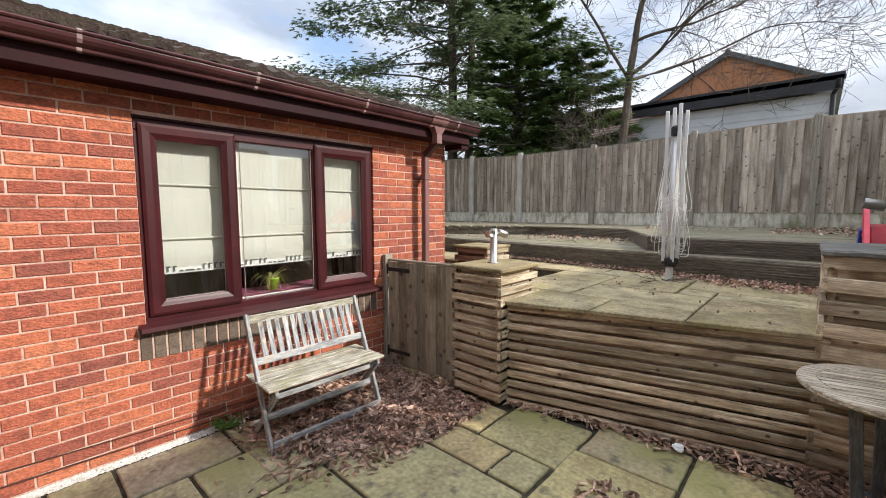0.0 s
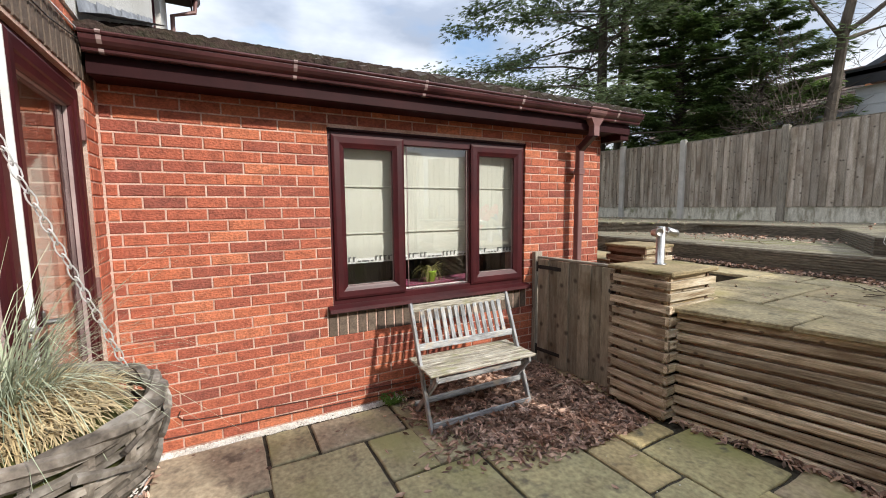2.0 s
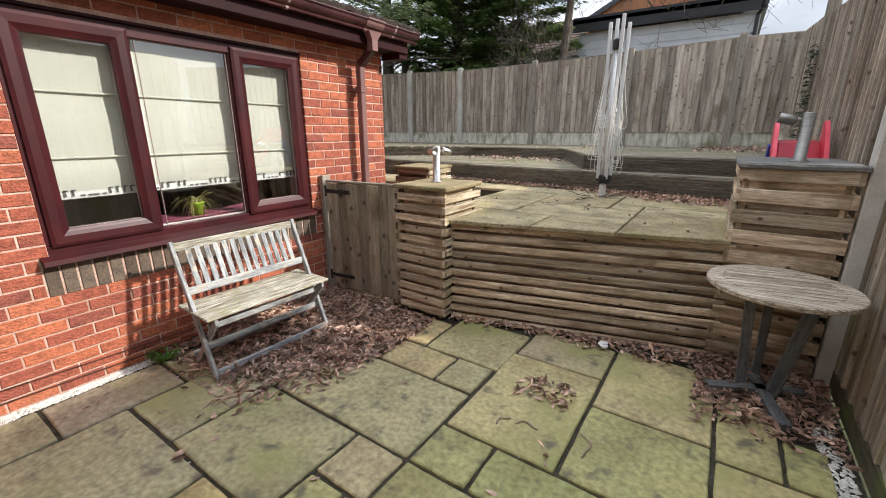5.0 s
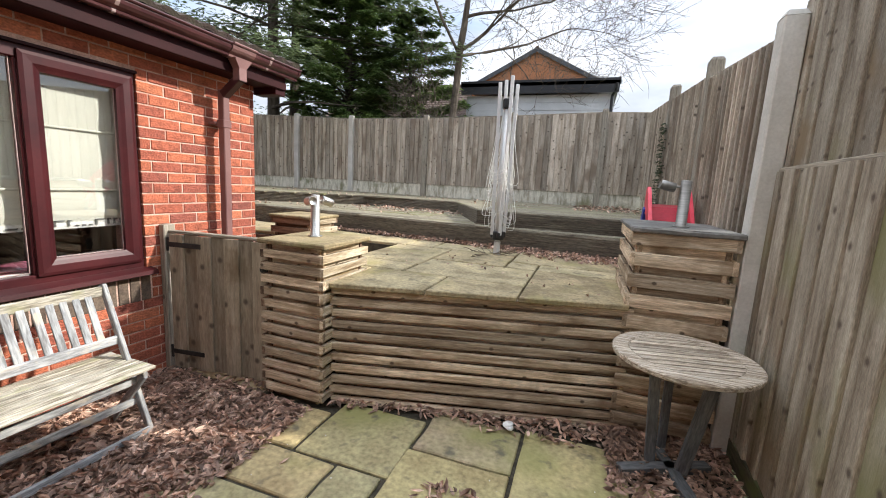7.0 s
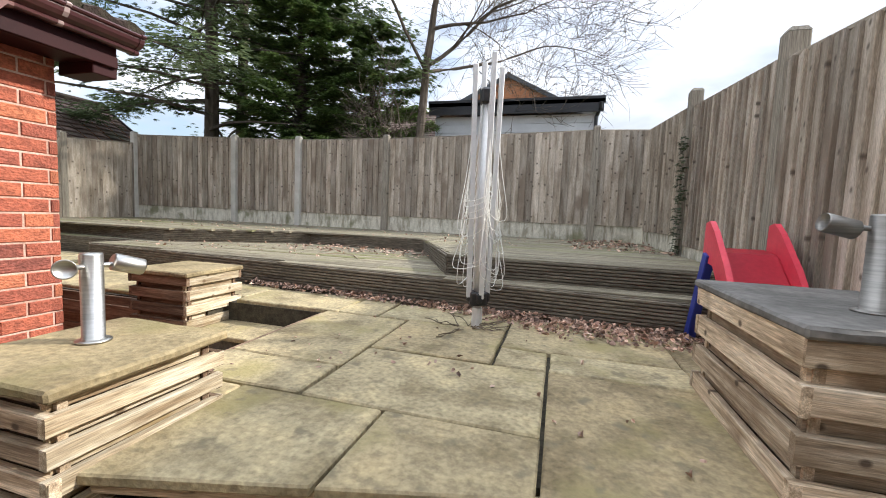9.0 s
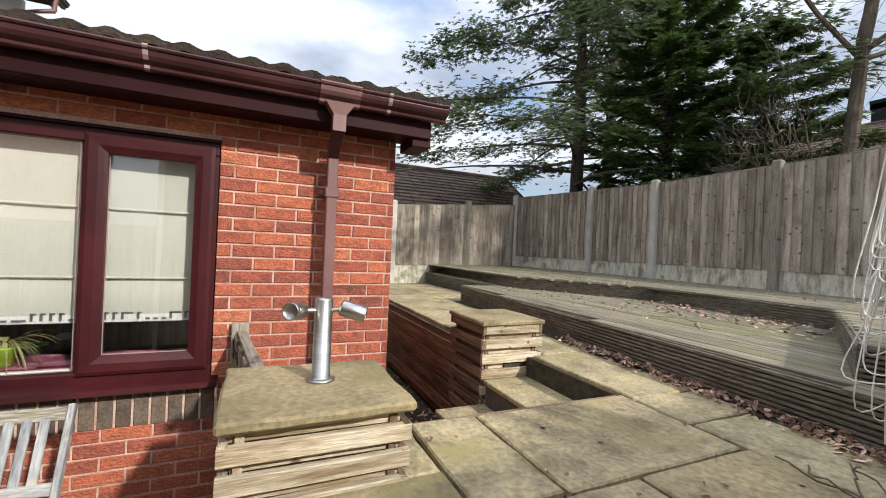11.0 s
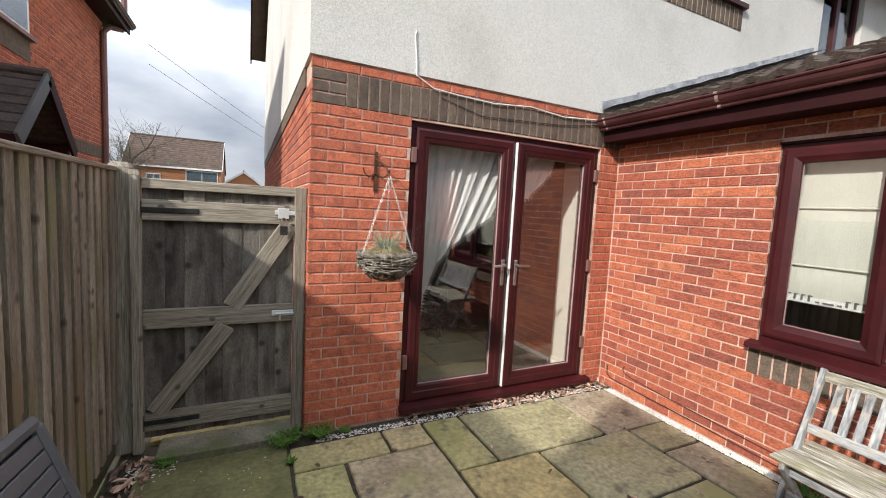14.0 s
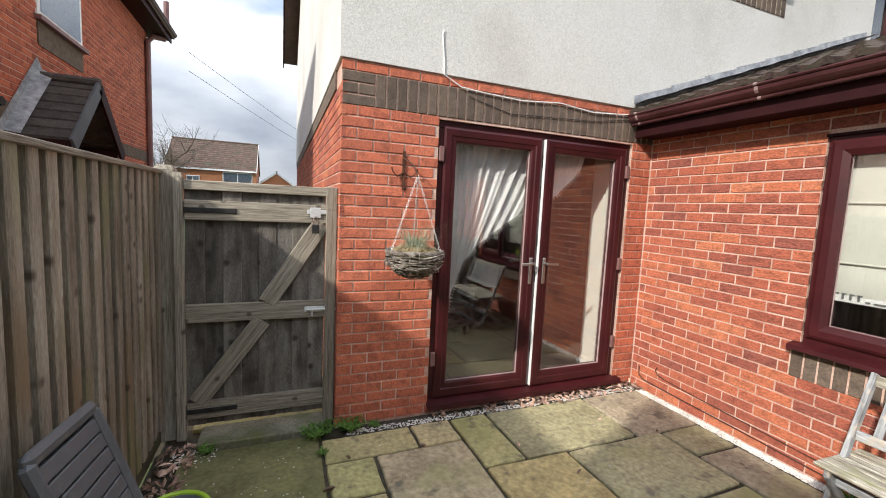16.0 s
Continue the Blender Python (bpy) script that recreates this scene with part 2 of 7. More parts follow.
M_slab_wet = surf("damp_green_sandstone", [(0.70, 0.68, 0.62), (1.0, 1.0, 0.95), (1.2, 1.18, 1.05)], "object", [(0.0, (0.145, 0.145, 0.065)), (1.0, (0.19, 0.18, 0.085))], scale=4, rough=0.7, bump=0.7, bscale=34, gap=0.008, moss=((0.10, 0.115, 0.03), 0.3, 1.8))
M_cap = surf("capstone_sandstone", [(0.66, 0.63, 0.56), (0.98, 0.97, 0.92), (1.2, 1.16, 1.06)], "object", [(0.0, (0.25, 0.20, 0.115)), (1.0, (0.31, 0.25, 0.15))], scale=3.6, rough=0.9, bump=0.8, bscale=46, gap=0.008, grain=(0.72, 1.2), moss=((0.20, 0.17, 0.075), 0.22, 2.2))
M_joint = surf("dark_soil_joint", [(0.035, 0.030, 0.020), (0.075, 0.065, 0.045)], scale=20, rough=1, bump=0.8, bscale=90)
M_soil = surf("grass_and_soil", [(0.06, 0.055, 0.03), (0.07, 0.10, 0.03)], scale=2, rough=1, bump=0.8, bscale=50)
WOOD = [(0.13, 0.105, 0.08), (0.22, 0.185, 0.14), (0.30, 0.255, 0.20)]
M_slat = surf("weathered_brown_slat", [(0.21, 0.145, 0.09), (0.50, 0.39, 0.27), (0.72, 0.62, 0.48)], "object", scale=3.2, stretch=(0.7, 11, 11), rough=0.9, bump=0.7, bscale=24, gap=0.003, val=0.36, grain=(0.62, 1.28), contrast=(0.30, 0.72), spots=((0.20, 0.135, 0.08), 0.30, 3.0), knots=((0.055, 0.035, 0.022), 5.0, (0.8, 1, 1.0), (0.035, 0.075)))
# paler copy of the slat timber: sunlight put into the colour of east faces
M_slat_sunlit = surf("weathered_sunlit_slat", [(0.28, 0.20, 0.12), (0.50, 0.41, 0.28), (0.66, 0.58, 0.45)], "object", scale=3.2, stretch=(0.7, 11, 11), rough=0.9, bump=0.7, bscale=24, gap=0.003, val=0.2, grain=(0.62, 1.28), spots=((0.30, 0.22, 0.11), 0.2, 4.0), knots=((0.12, 0.075, 0.04), 5.0, (0.8, 1, 1.0), (0.035, 0.075)))
# darker copy of the slat timber: shade put into the colour
M_slat_shaded = surf("shaded_brown_slat", [(0.085, 0.052, 0.034), (0.17, 0.11, 0.07), (0.24, 0.165, 0.11)], "object", scale=3.2, stretch=(0.7, 11, 11), rough=0.85, bump=0.7, bscale=24, gap=0.003, val=0.3, grain=(0.66, 1.26))
M_fence = surf("silver_grey_fence_board", [(0.20, 0.158, 0.115), (0.40, 0.345, 0.275), (0.55, 0.49, 0.415)], "object", scale=2.4, stretch=(6, 6, 1.1), rough=0.92, bump=0.6, bscale=46, gap=0.003, contrast=(0.30, 0.72), val=0.34, grain=(0.66, 1.22), spots=((0.20, 0.155, 0.115), 0.26, 2.4), knots=((0.085, 0.065, 0.05), 4.2, (1, 1, 1.5), (0.03, 0.095)))
M_fence_near = surf("brown_fence_board", [(0.13, 0.100, 0.070), (0.285, 0.245, 0.190), (0.42, 0.375, 0.305)], "object", scale=2.4, stretch=(6, 6, 1.1), rough=0.9, bump=0.6, bscale=46, gap=0.003, contrast=(0.30, 0.72), val=0.30, grain=(0.66, 1.22), moss=((0.20, 0.195, 0.085), 0.22, 1.8), spots=((0.20, 0.145, 0.085), 0.24, 2.2), knots=((0.075, 0.052, 0.036), 4.0, (1, 1, 1.6), (0.03, 0.10)))
M_gate = surf("grey_brown_gate_board", [(0.07, 0.060, 0.050), (0.16, 0.143, 0.122), (0.26, 0.238, 0.208)], "object", scale=2.4, stretch=(6, 6, 1.1), rough=0.9, bump=0.6, bscale=46, gap=0.003, contrast=(0.30, 0.72), val=0.5, spots=((0.045, 0.036, 0.03), 0.25, 4), grain=(0.62, 1.24), knots=((0.03, 0.024, 0.02), 4.2, (1, 1, 0.9), (0.04, 0.12)))
M_rail = surf("grey_timber_rail", [(0.14, 0.118, 0.088), (0.29, 0.255, 0.20), (0.38, 0.345, 0.28)], "object", scale=3, stretch=(0.8, 22, 22), rough=0.9, bump=0.6, bscale=12, val=0.2, contrast=(0.28, 0.74), grain=(0.68, 1.2), knots=((0.08, 0.065, 0.045), 3.6, (0.8, 1, 1), (0.03, 0.07)))
M_rail_up = surf("grey_timber_post", [(0.14, 0.118, 0.088), (0.28, 0.25, 0.20), (0.37, 0.335, 0.28)], "object", scale=3, stretch=(22, 22, 0.8), rough=0.9, bump=0.6, bscale=12, val=0.2, contrast=(0.28, 0.74), grain=(0.68, 1.2), knots=((0.08, 0.065, 0.045), 3.6, (1, 1, 0.8), (0.03, 0.07)))
M_concrete = surf("stained_concrete", [(0.34, 0.31, 0.235), (0.60, 0.57, 0.47), (0.72, 0.69, 0.59)], "object", scale=3, stretch=(5, 5, 1.2), rough=0.95, bump=0.4, bscale=40, val=0.08, spots=((0.19, 0.185, 0.10), 0.30, 4))
M_post = surf("pale_concrete_post", [(0.46, 0.44, 0.39), (0.58, 0.56, 0.51)], "object", scale=5, rough=0.95, bump=0.4, bscale=70, val=0.08, grain=(0.92, 1.06))
M_deck = surf("weathered_decking", [(0.12, 0.10, 0.068), (0.215, 0.187, 0.13), (0.30, 0.27, 0.20)], "object", scale=3, stretch=(1, 10, 10), rough=0.95, bump=0.8, bscale=14, val=0.2, moss=((0.165, 0.165, 0.07), 0.36, 1.2), grain=(0.5, 1.38))
M_deck_face = surf("dark_grooved_decking", [(0.12, 0.10, 0.075), (0.21, 0.185, 0.14)], "object", scale=3, stretch=(1, 8, 8), rough=0.95, bump=0.8, bscale=14, val=0.15, grain=(0.5, 1.38))
M_glass = glass_pane("window_glass", least=0.15)
M_glass_dark = glass_pane("far_window_glass", (0.5, 0.55, 0.6), 0.10)
# the gloom of the unlit rooms is put into this near-black colour
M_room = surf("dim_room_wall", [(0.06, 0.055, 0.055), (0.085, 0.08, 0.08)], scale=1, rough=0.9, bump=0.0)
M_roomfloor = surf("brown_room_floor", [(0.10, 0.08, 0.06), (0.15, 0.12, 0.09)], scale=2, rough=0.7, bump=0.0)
M_black = surf("black_iron", [(0.012, 0.012, 0.012), (0.03, 0.028, 0.026)], scale=20, rough=0.6, bump=0.3)
M_steel = surf("brushed_steel", [(0.40, 0.39, 0.365), (0.52, 0.505, 0.48)], scale=4, stretch=(1, 1, 20), rough=0.36, bump=0.05, metal=1.0)
M_galv = surf("dull_aluminium", [(0.62, 0.62, 0.61), (0.68, 0.68, 0.67)], scale=6, rough=0.42, bump=0.05, metal=0.3)


# ---- building blocks ----
def mesh_of(name, bm):
    me = bpy.data.meshes.new(name)
    bm.to_mesh(me)
    bm.free()
    return me


def part(name, bm, material, parent, label=""):
    """One mesh object under a thing or a part."""
    me = mesh_of(name, bm)
    me.materials.append(material)
    ob = new(name, me)
    ob.parent = parent
    if label:
        tagged(ob, label)
    return ob


def piece(name, me, parent, m):
    """A repeat that shares its mesh."""
    ob = new(name, me)
    ob.parent = parent
    ob.matrix_basis = m
    return ob


def thing(name, label="", category="", at=(0, 0, 0), turn=0.0, group="", kind=""):
    ob = new(name)
    ob.empty_display_size = 0.1
    ob.matrix_basis = pose(*at, 0, 0, turn)
    return tagged(ob, label, category, group, kind)


def solid(name, bm, material, label="", category="", kind="", group=""):
    """A thing or a piece of the setting that is one mesh."""
    me = mesh_of(name, bm)
    me.materials.append(material)
    return tagged(new(name, me), label, category, group, kind)


def box(bm, x0, y0, z0, x1, y1, z1, m=None, bevel=0.0):
    r = bmesh.ops.create_cube(bm, size=1.0, matrix=Matrix.LocRotScale(((x0 + x1) / 2, (y0 + y1) / 2, (z0 + z1) / 2), None, (x1 - x0, y1 - y0, z1 - z0)))
    vs = r["verts"]
    if bevel:
        es = list({e for v in vs for e in v.link_edges})
        r2 = bmesh.ops.bevel(bm, geom=es, offset=bevel, segments=1, affect="EDGES", profile=0.5)
        vs = r2["verts"]
    if m is not None:
        bmesh.ops.transform(bm, matrix=m, verts=vs)
    return vs


def boxes(*rows, bevel=0.0):
    bm = bmesh.new()
    for r in rows:
        box(bm, *r, bevel=bevel)
    return bm


def along(a, b, up=(0, 0, 1)):
    """A frame at a with its x axis towards b."""
    a, b = Vector(a), Vector(b)
    x = (b - a).normalized()
    u = Vector(up)
    if abs(x.dot(u)) > 0.98:
        u = Vector((0, 1, 0))
    y = u.cross(x).normalized()
    z = x.cross(y)
    m = Matrix((x, y, z)).transposed().to_4x4()
    m.translation = a
    return m


def bar(bm, a, b, w, h, bevel=0.004, up=(0, 0, 1)):
    """A squared bar from a to b, w across and h along up."""
    length = (Vector(b) - Vector(a)).length
    return box(bm, 0, -w / 2, -h / 2, length, w / 2, h / 2, along(a, b, up), bevel)


def rod(bm, a, b, r0, r1=None, n=12, caps=True):
    a, b = Vector(a), Vector(b)
    m = Matrix.Translation((a + b) / 2) @ (b - a).to_track_quat("Z", "Y").to_matrix().to_4x4()
    return bmesh.ops.create_cone(bm, cap_ends=caps, segments=n, radius1=r0, radius2=r0 if r1 is None else r1, depth=(b - a).length, matrix=m)["verts"]


def lathe(bm, profile, n=20, m=None):
    """A turned shape from (radius, height) pairs."""
    rings = []
    for r, z in profile:
        rings.append([bm.verts.new((r * math.cos(2 * math.pi * i / n), r * math.sin(2 * math.pi * i / n), z)) for i in range(n)])
    for a, b in zip(rings, rings[1:]):
        for i in range(n):
            bm.faces.new((a[i], a[(i + 1) % n], b[(i + 1) % n], b[i]))
    for ring, flip in ((rings[0], True), (rings[-1], False)):
        bm.faces.new(ring[::-1] if flip else ring)
    if m is not None:
        bmesh.ops.transform(bm, matrix=m, verts=[v for r in rings for v in r])


def extrude_profile(bm, pts, a, b, close=True):
    """A profile of (out, up) points drawn from a to b; out is to the left of the way from a to b."""
    a, b = Vector(a), Vector(b)
    x = (b - a).normalized()
    out = Vector((0, 0, 1)).cross(x)
    va = [bm.verts.new(a + out * p[0] + Vector((0, 0, p[1]))) for p in pts]
    vb = [bm.verts.new(b + out * p[0] + Vector((0, 0, p[1]))) for p in pts]
    n = len(pts)
    for i in range(n if close else n - 1):
        j = (i + 1) % n
        bm.faces.new((va[i], va[j], vb[j], vb[i]))
    if close:
        bm.faces.new(va[::-1])
        bm.faces.new(vb)


def tube(bm, pts, r, n=6, r_end=None):
    """A tube along points."""
    pts = [Vector(p) for p in pts]
    rings = []
    for i, p in enumerate(pts):
        d = (pts[min(i + 1, len(pts) - 1)] - pts[max(i - 1, 0)]).normalized()
        u = d.orthogonal().normalized()
        if rings:
            u = (last - d * last.dot(d)).normalized()
        last = u
        v = d.cross(u)
        rr = r if r_end is None else r + (r_end - r) * i / (len(pts) - 1)
        rings.append([bm.verts.new(p + (u * math.cos(2 * math.pi * k / n) + v * math.sin(2 * math.pi * k / n)) * rr) for k in range(n)])
    for a, b in zip(rings, rings[1:]):
        for k in range(n):
            bm.faces.new((a[k], a[(k + 1) % n], b[(k + 1) % n], b[k]))
    bm.faces.new(rings[0][::-1])
    bm.faces.new(rings[-1])


def smooth(ob):
    for p in ob.data.polygons:
        p.use_smooth = True
    return ob


def wall_frame(origin, normal):
    """A frame on a wall: x along it, y into it, z up; x, seen from outside, runs to the right."""
    nrm = Vector(normal)
    y = -nrm
    x = y.cross(Vector((0, 0, 1)))
    m = Matrix((x, y, Vector((0, 0, 1)))).transposed().to_4x4()
    m.translation = origin
    return m


BL, BH, PITCH_U, PITCH_Z = 0.215, 0.065, 0.225, 0.075


def brick_verts(length=BL, height=BH, depth=0.03, c=0.004):
    out = [(0, 0), (length, 0), (length, height), (0, height)]
    inn = [(c, c), (length - c, c), (length - c, height - c), (c, height - c)]
    vs = [(u, 0.0, z) for u, z in inn] + [(u, c, z) for u, z in out] + [(u, depth, z) for u, z in out]
    fs = [(0, 1, 2, 3)] + [(4 + i, 4 + (i + 1) % 4, (i + 1) % 4, i) for i in range(4)] + [(8 + i, 8 + (i + 1) % 4, 4 + (i + 1) % 4, 4 + i) for i in range(4)]
    return vs, fs


def raw_mesh(name, vs, fs, material):
    me = bpy.data.meshes.new(name)
    me.from_pydata([tuple(v) for v in vs], [], fs)
    me.materials.append(material)
    return me


ME_brick = raw_mesh("brick", *brick_verts(), M_brick)
ME_brick_door = raw_mesh("brick_orange", *brick_verts(), M_brick_door)
ME_soldier = raw_mesh("soldier_brick", *brick_verts(0.065, 0.215), M_brick_brown)
ME_stretcher_brown = raw_mesh("brown_brick", *brick_verts(), M_brick_brown)


def lay_bricks(u0, u1, z0, z1, holes=(), shift=0.0):
    """Running bond: (u, z, length) of every brick in a wall face with holes (u0, z0, u1, z1)."""
    rows = []
    i = 0
    z = z0
    while z + 0.03 < z1:
        gaps = [(u0, u1)]
        for a, b, c, d in holes:
            if z + 0.04 > b and z + 0.02 < d:
                gaps = [g for s, e in gaps for g in ((s, min(e, a)), (max(s, c), e)) if g[1] - g[0] > 0.02]
        off = shift + (PITCH_U / 2 if i % 2 else 0)
        for s, e in gaps:
            k = math.floor((s - off) / PITCH_U)
            while off + k * PITCH_U < e:
                a, b = max(off + k * PITCH_U, s), min(off + k * PITCH_U + BL, e)
                if b - a > 0.025:
                    rows.append((a, z, b - a))
                k += 1
        z += PITCH_Z
        i += 1
    return rows


def brick_face(wall, m, rows, me, near=None, far_material=M_brick_far):
    """Bricks on a wall: those in near() as pieces of their own, the rest joined."""
    rng = random.Random(7)
    vs, fs = [], []
    count = 0
    inv = wall.matrix_basis.inverted()
    for u, z, length in rows:
        proud = rng.uniform(-0.0015, 0.0015)
        if near and near(u, z) and count < 300:
            piece("brick", me, wall, inv @ m @ Matrix.Translation((u, proud, z)) @ Matrix.Diagonal((length / BL, 1, 1, 1)))
            count += 1
        else:
            v, f = brick_verts(length)
            k = len(vs)
            vs += [(x + u, y + proud, zz + z) for x, y, zz in v]
            fs += [tuple(i + k for i in q) for q in f]
    if vs:
        ob = new("brickwork", raw_mesh("brick_courses", vs, fs, far_material))
        ob.parent = wall
        ob.matrix_basis = inv @ m
        tagged(ob, kind="stuff")


# ---- ground and walls ----
WX, DY, NY, FX = -3.0, -0.69, 3.47, 0.84
solid("ground", boxes((-600, -600, -0.6, 600, 600, -0.06)), M_soil, "rough grass and soil ground", "ground", "structure")
bed = solid("patio_bed", boxes((-3.0, -0.69, -0.06, FX, 3.3, -0.018), (-3.0, 3.3, -0.06, -2.05, 4.5, -0.018), (-9.0, 3.47, -0.06, -3.0, 4.3, -0.018), (-0.24, -9.5, -0.06, 2.9, -0.69, -0.03)), M_joint, "dark soil and mortar bed under the paving", "ground", "structure")

# extension wall with the window
WIN = (0.615, 0.80, 2.455, 2.135)
wall_w = solid("wall_window", boxes((-3.3, -0.72, -0.05, -3.006, WIN[0], 2.42), (-3.3, WIN[2], -0.05, -3.006, NY, 2.42), (-3.3, WIN[0], -0.05, -3.006, WIN[2], WIN[1]), (-3.3, WIN[0], WIN[3], -3.006, WIN[2], 2.42)), M_mortar, "red brick wall with pink mortar", "wall", "structure")
rows_w = lay_bricks(DY + 0.012, NY, 0.0, 2.36, [(0.565, 0.585, 2.49, 0.83), (WIN[0], WIN[1], WIN[2], WIN[3])], 0.06)
# extension's north wall
wall_n = solid("wall_extension_north", boxes((-6.0, NY - 0.3, -0.05, -3.3, NY - 0.006, 2.6)), M_mortar, "red brick end wall of the extension", "wall", "structure")
bm = bmesh.new()
vs = [bm.verts.new(p) for p in ((-3.3, NY - 0.006, 2.42), (-6.0, NY - 0.006, 3.5), (-6.0, NY - 0.006, 2.42), (-3.3, NY - 0.2, 2.42), (-6.0, NY - 0.2, 3.5), (-6.0, NY - 0.2, 2.42))]
for f in ((0, 2, 1), (3, 4, 5), (0, 1, 4, 3)):
    bm.faces.new([vs[i] for i in f])
part("gable_infill", bm, M_mortar, wall_n)

# door wall: brick below, render above, one opening below and two above
DOOR = (0.926, 0.045, 2.775, 2.225)
UP1 = (3.28, 3.93, 4.60, 5.0)
UP2 = (6.22, 3.62, 7.25, 4.86)
wall_d = solid("wall_door", boxes((-DOOR[0], DY - 0.3, -0.05, -0.236, DY - 0.006, 2.535), (-3.3, DY - 0.3, -0.05, -DOOR[2], DY - 0.006, 2.535), (-DOOR[2], DY - 0.3, DOOR[3], -DOOR[0], DY - 0.006, 2.535), (-DOOR[2], DY - 0.3, -0.05, -DOOR[0], DY - 0.006, DOOR[1])), M_mortar, "orange red brick wall round the glazed doors", "wall", "structure")
rows_d = lay_bricks(0.23, 3.0, 0.0, 2.235, [DOOR], 0.23)
wall_r = solid("wall_render", boxes((-UP1[0], DY - 0.3, 2.535, -0.215, DY + 0.012, 5.0), (-UP1[2], DY - 0.3, 2.535, -UP1[0], DY + 0.012, UP1[1]), (-UP2[0], DY - 0.3, 2.535, -UP1[2], DY + 0.012, 5.0), (-UP2[2], DY - 0.3, 2.535, -UP2[0], DY + 0.012, UP2[1]), (-UP2[2], DY - 0.3, UP2[3], -UP2[0], DY + 0.012, 5.0), (-8.25, DY - 0.3, 2.535, -UP2[2], DY + 0.012, 5.0)), M_render, "cream white rendered upper wall", "wall", "structure")
wall_s = solid("wall_side", boxes((-0.5, -9.0, -0.05, -0.236, DY - 0.3, 2.4)), M_mortar, "red brick side wall of the house", "wall", "structure")
part("soldier_band", boxes((-0.4, -9.0, 2.40, -0.222, DY - 0.3, 2.535)), M_brick_brown, wall_s)
part("render", boxes((-0.5, -9.0, 2.535, -0.215, DY - 0.3, 5.0)), M_render, wall_s, "cream white render")
bm = bmesh.new()
vs = [bm.verts.new(p) for x in (-0.5, -0.215) for p in ((x, -9.0, 5.0), (x, DY - 0.3, 5.0), (x, -4.85, 7.4))]
for f in ((0, 2, 1), (3, 4, 5), (0, 1, 4, 3), (1, 2, 5, 4), (2, 0, 3, 5)):
    bm.faces.new([vs[i] for i in f])
part("gable", bm, M_render, wall_s)
rows_s = lay_bricks(0.69, 9.0, 0.0, 2.40, (), 0.1)
solid("wall_house_back", boxes((-8.55, -9.3, -0.05, -0.5, -9.0, 5.0), (-8.55, -9.0, -0.05, -8.25, DY, 5.0)), M_render, "plain outer walls that close the house", "wall", "structure")

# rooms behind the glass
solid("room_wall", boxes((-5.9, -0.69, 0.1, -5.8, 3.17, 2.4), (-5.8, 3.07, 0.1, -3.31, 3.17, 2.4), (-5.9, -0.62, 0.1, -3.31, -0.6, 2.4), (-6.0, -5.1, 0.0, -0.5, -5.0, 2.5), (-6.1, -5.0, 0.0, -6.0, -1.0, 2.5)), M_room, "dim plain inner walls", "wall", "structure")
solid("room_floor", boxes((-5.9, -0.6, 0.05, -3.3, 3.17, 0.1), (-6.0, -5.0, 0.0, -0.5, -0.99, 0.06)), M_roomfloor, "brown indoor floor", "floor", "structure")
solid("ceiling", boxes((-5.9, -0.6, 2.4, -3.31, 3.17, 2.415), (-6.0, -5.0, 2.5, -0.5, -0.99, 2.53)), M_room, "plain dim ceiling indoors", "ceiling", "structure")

# main roof and its eaves
roof = thing("house_roof", "dark tiled house roof with maroon eaves", "roof", kind="structure")
bm = bmesh.new()
for y0, y1 in ((DY + 0.42, -4.85), (-9.35, -4.85)):
    vs = [bm.verts.new(p) for p in ((0.12, y0, 5.13), (0.12, y1, 7.62), (-8.55, y1, 7.62), (-8.55, y0, 5.13), (0.12, y0, 5.03), (0.12, y1, 7.5), (-8.55, y1, 7.5), (-8.55, y0, 5.03))]
    for f in ((0, 1, 2, 3), (4, 7, 6, 5), (0, 4, 5, 1), (2, 6, 7, 3), (3, 7, 4, 0)):
        bm.faces.new([vs[i] for i in f])
part("tiles", bm, M_tile_far, roof)
part("soffit", boxes((-8.45, DY - 0.05, 4.98, 0.1, DY + 0.36, 5.0)), M_fascia, roof)
part("fascia", boxes((-8.5, DY + 0.36, 4.93, 0.1, DY + 0.385, 5.12)), M_fascia, roof)
bm = bmesh.new()
# an ogee trough: base roll, waist, belly and rolled rim, then the inside
GUT = [(0.0, 0.0), (0.0, -0.086), (-0.030, -0.092), (-0.048, -0.092), (-0.056, -0.086), (-0.058, -0.076), (-0.054, -0.070), (-0.062, -0.066), (-0.080, -0.056), (-0.094, -0.040), (-0.099, -0.022), (-0.098, -0.016), (-0.108, -0.014), (-0.114, -0.006), (-0.110, 0.002), (-0.098, 0.002), (-0.092, -0.022), (-0.086, -0.038), (-0.050, -0.062), (-0.046, -0.084), (-0.010, -0.080), (-0.008, 0.0)]
extrude_profile(bm, [(-a, b) for a, b in GUT], (-8.6, DY + 0.39, 5.12), (0.12, DY + 0.39, 5.12))
part("gutter", bm, M_gutter, roof)
bm = bmesh.new()
bar(bm, (0.1, -9.35, 5.0), (0.1, -4.85, 7.45), 0.03, 0.22)
bar(bm, (0.1, DY + 0.42, 5.0), (0.1, -4.85, 7.45), 0.03, 0.22)
part("bargeboard", bm, M_fascia, roof)
bm = bmesh.new()
tube(bm, [(-8.3, DY + 0.44, 5.04), (-8.3, DY + 0.42, 4.85), (-8.2, DY + 0.1, 4.7), (-8.2, DY + 0.08, 3.0)], 0.035, 8)
part("downpipe", bm, M_pipe, roof)


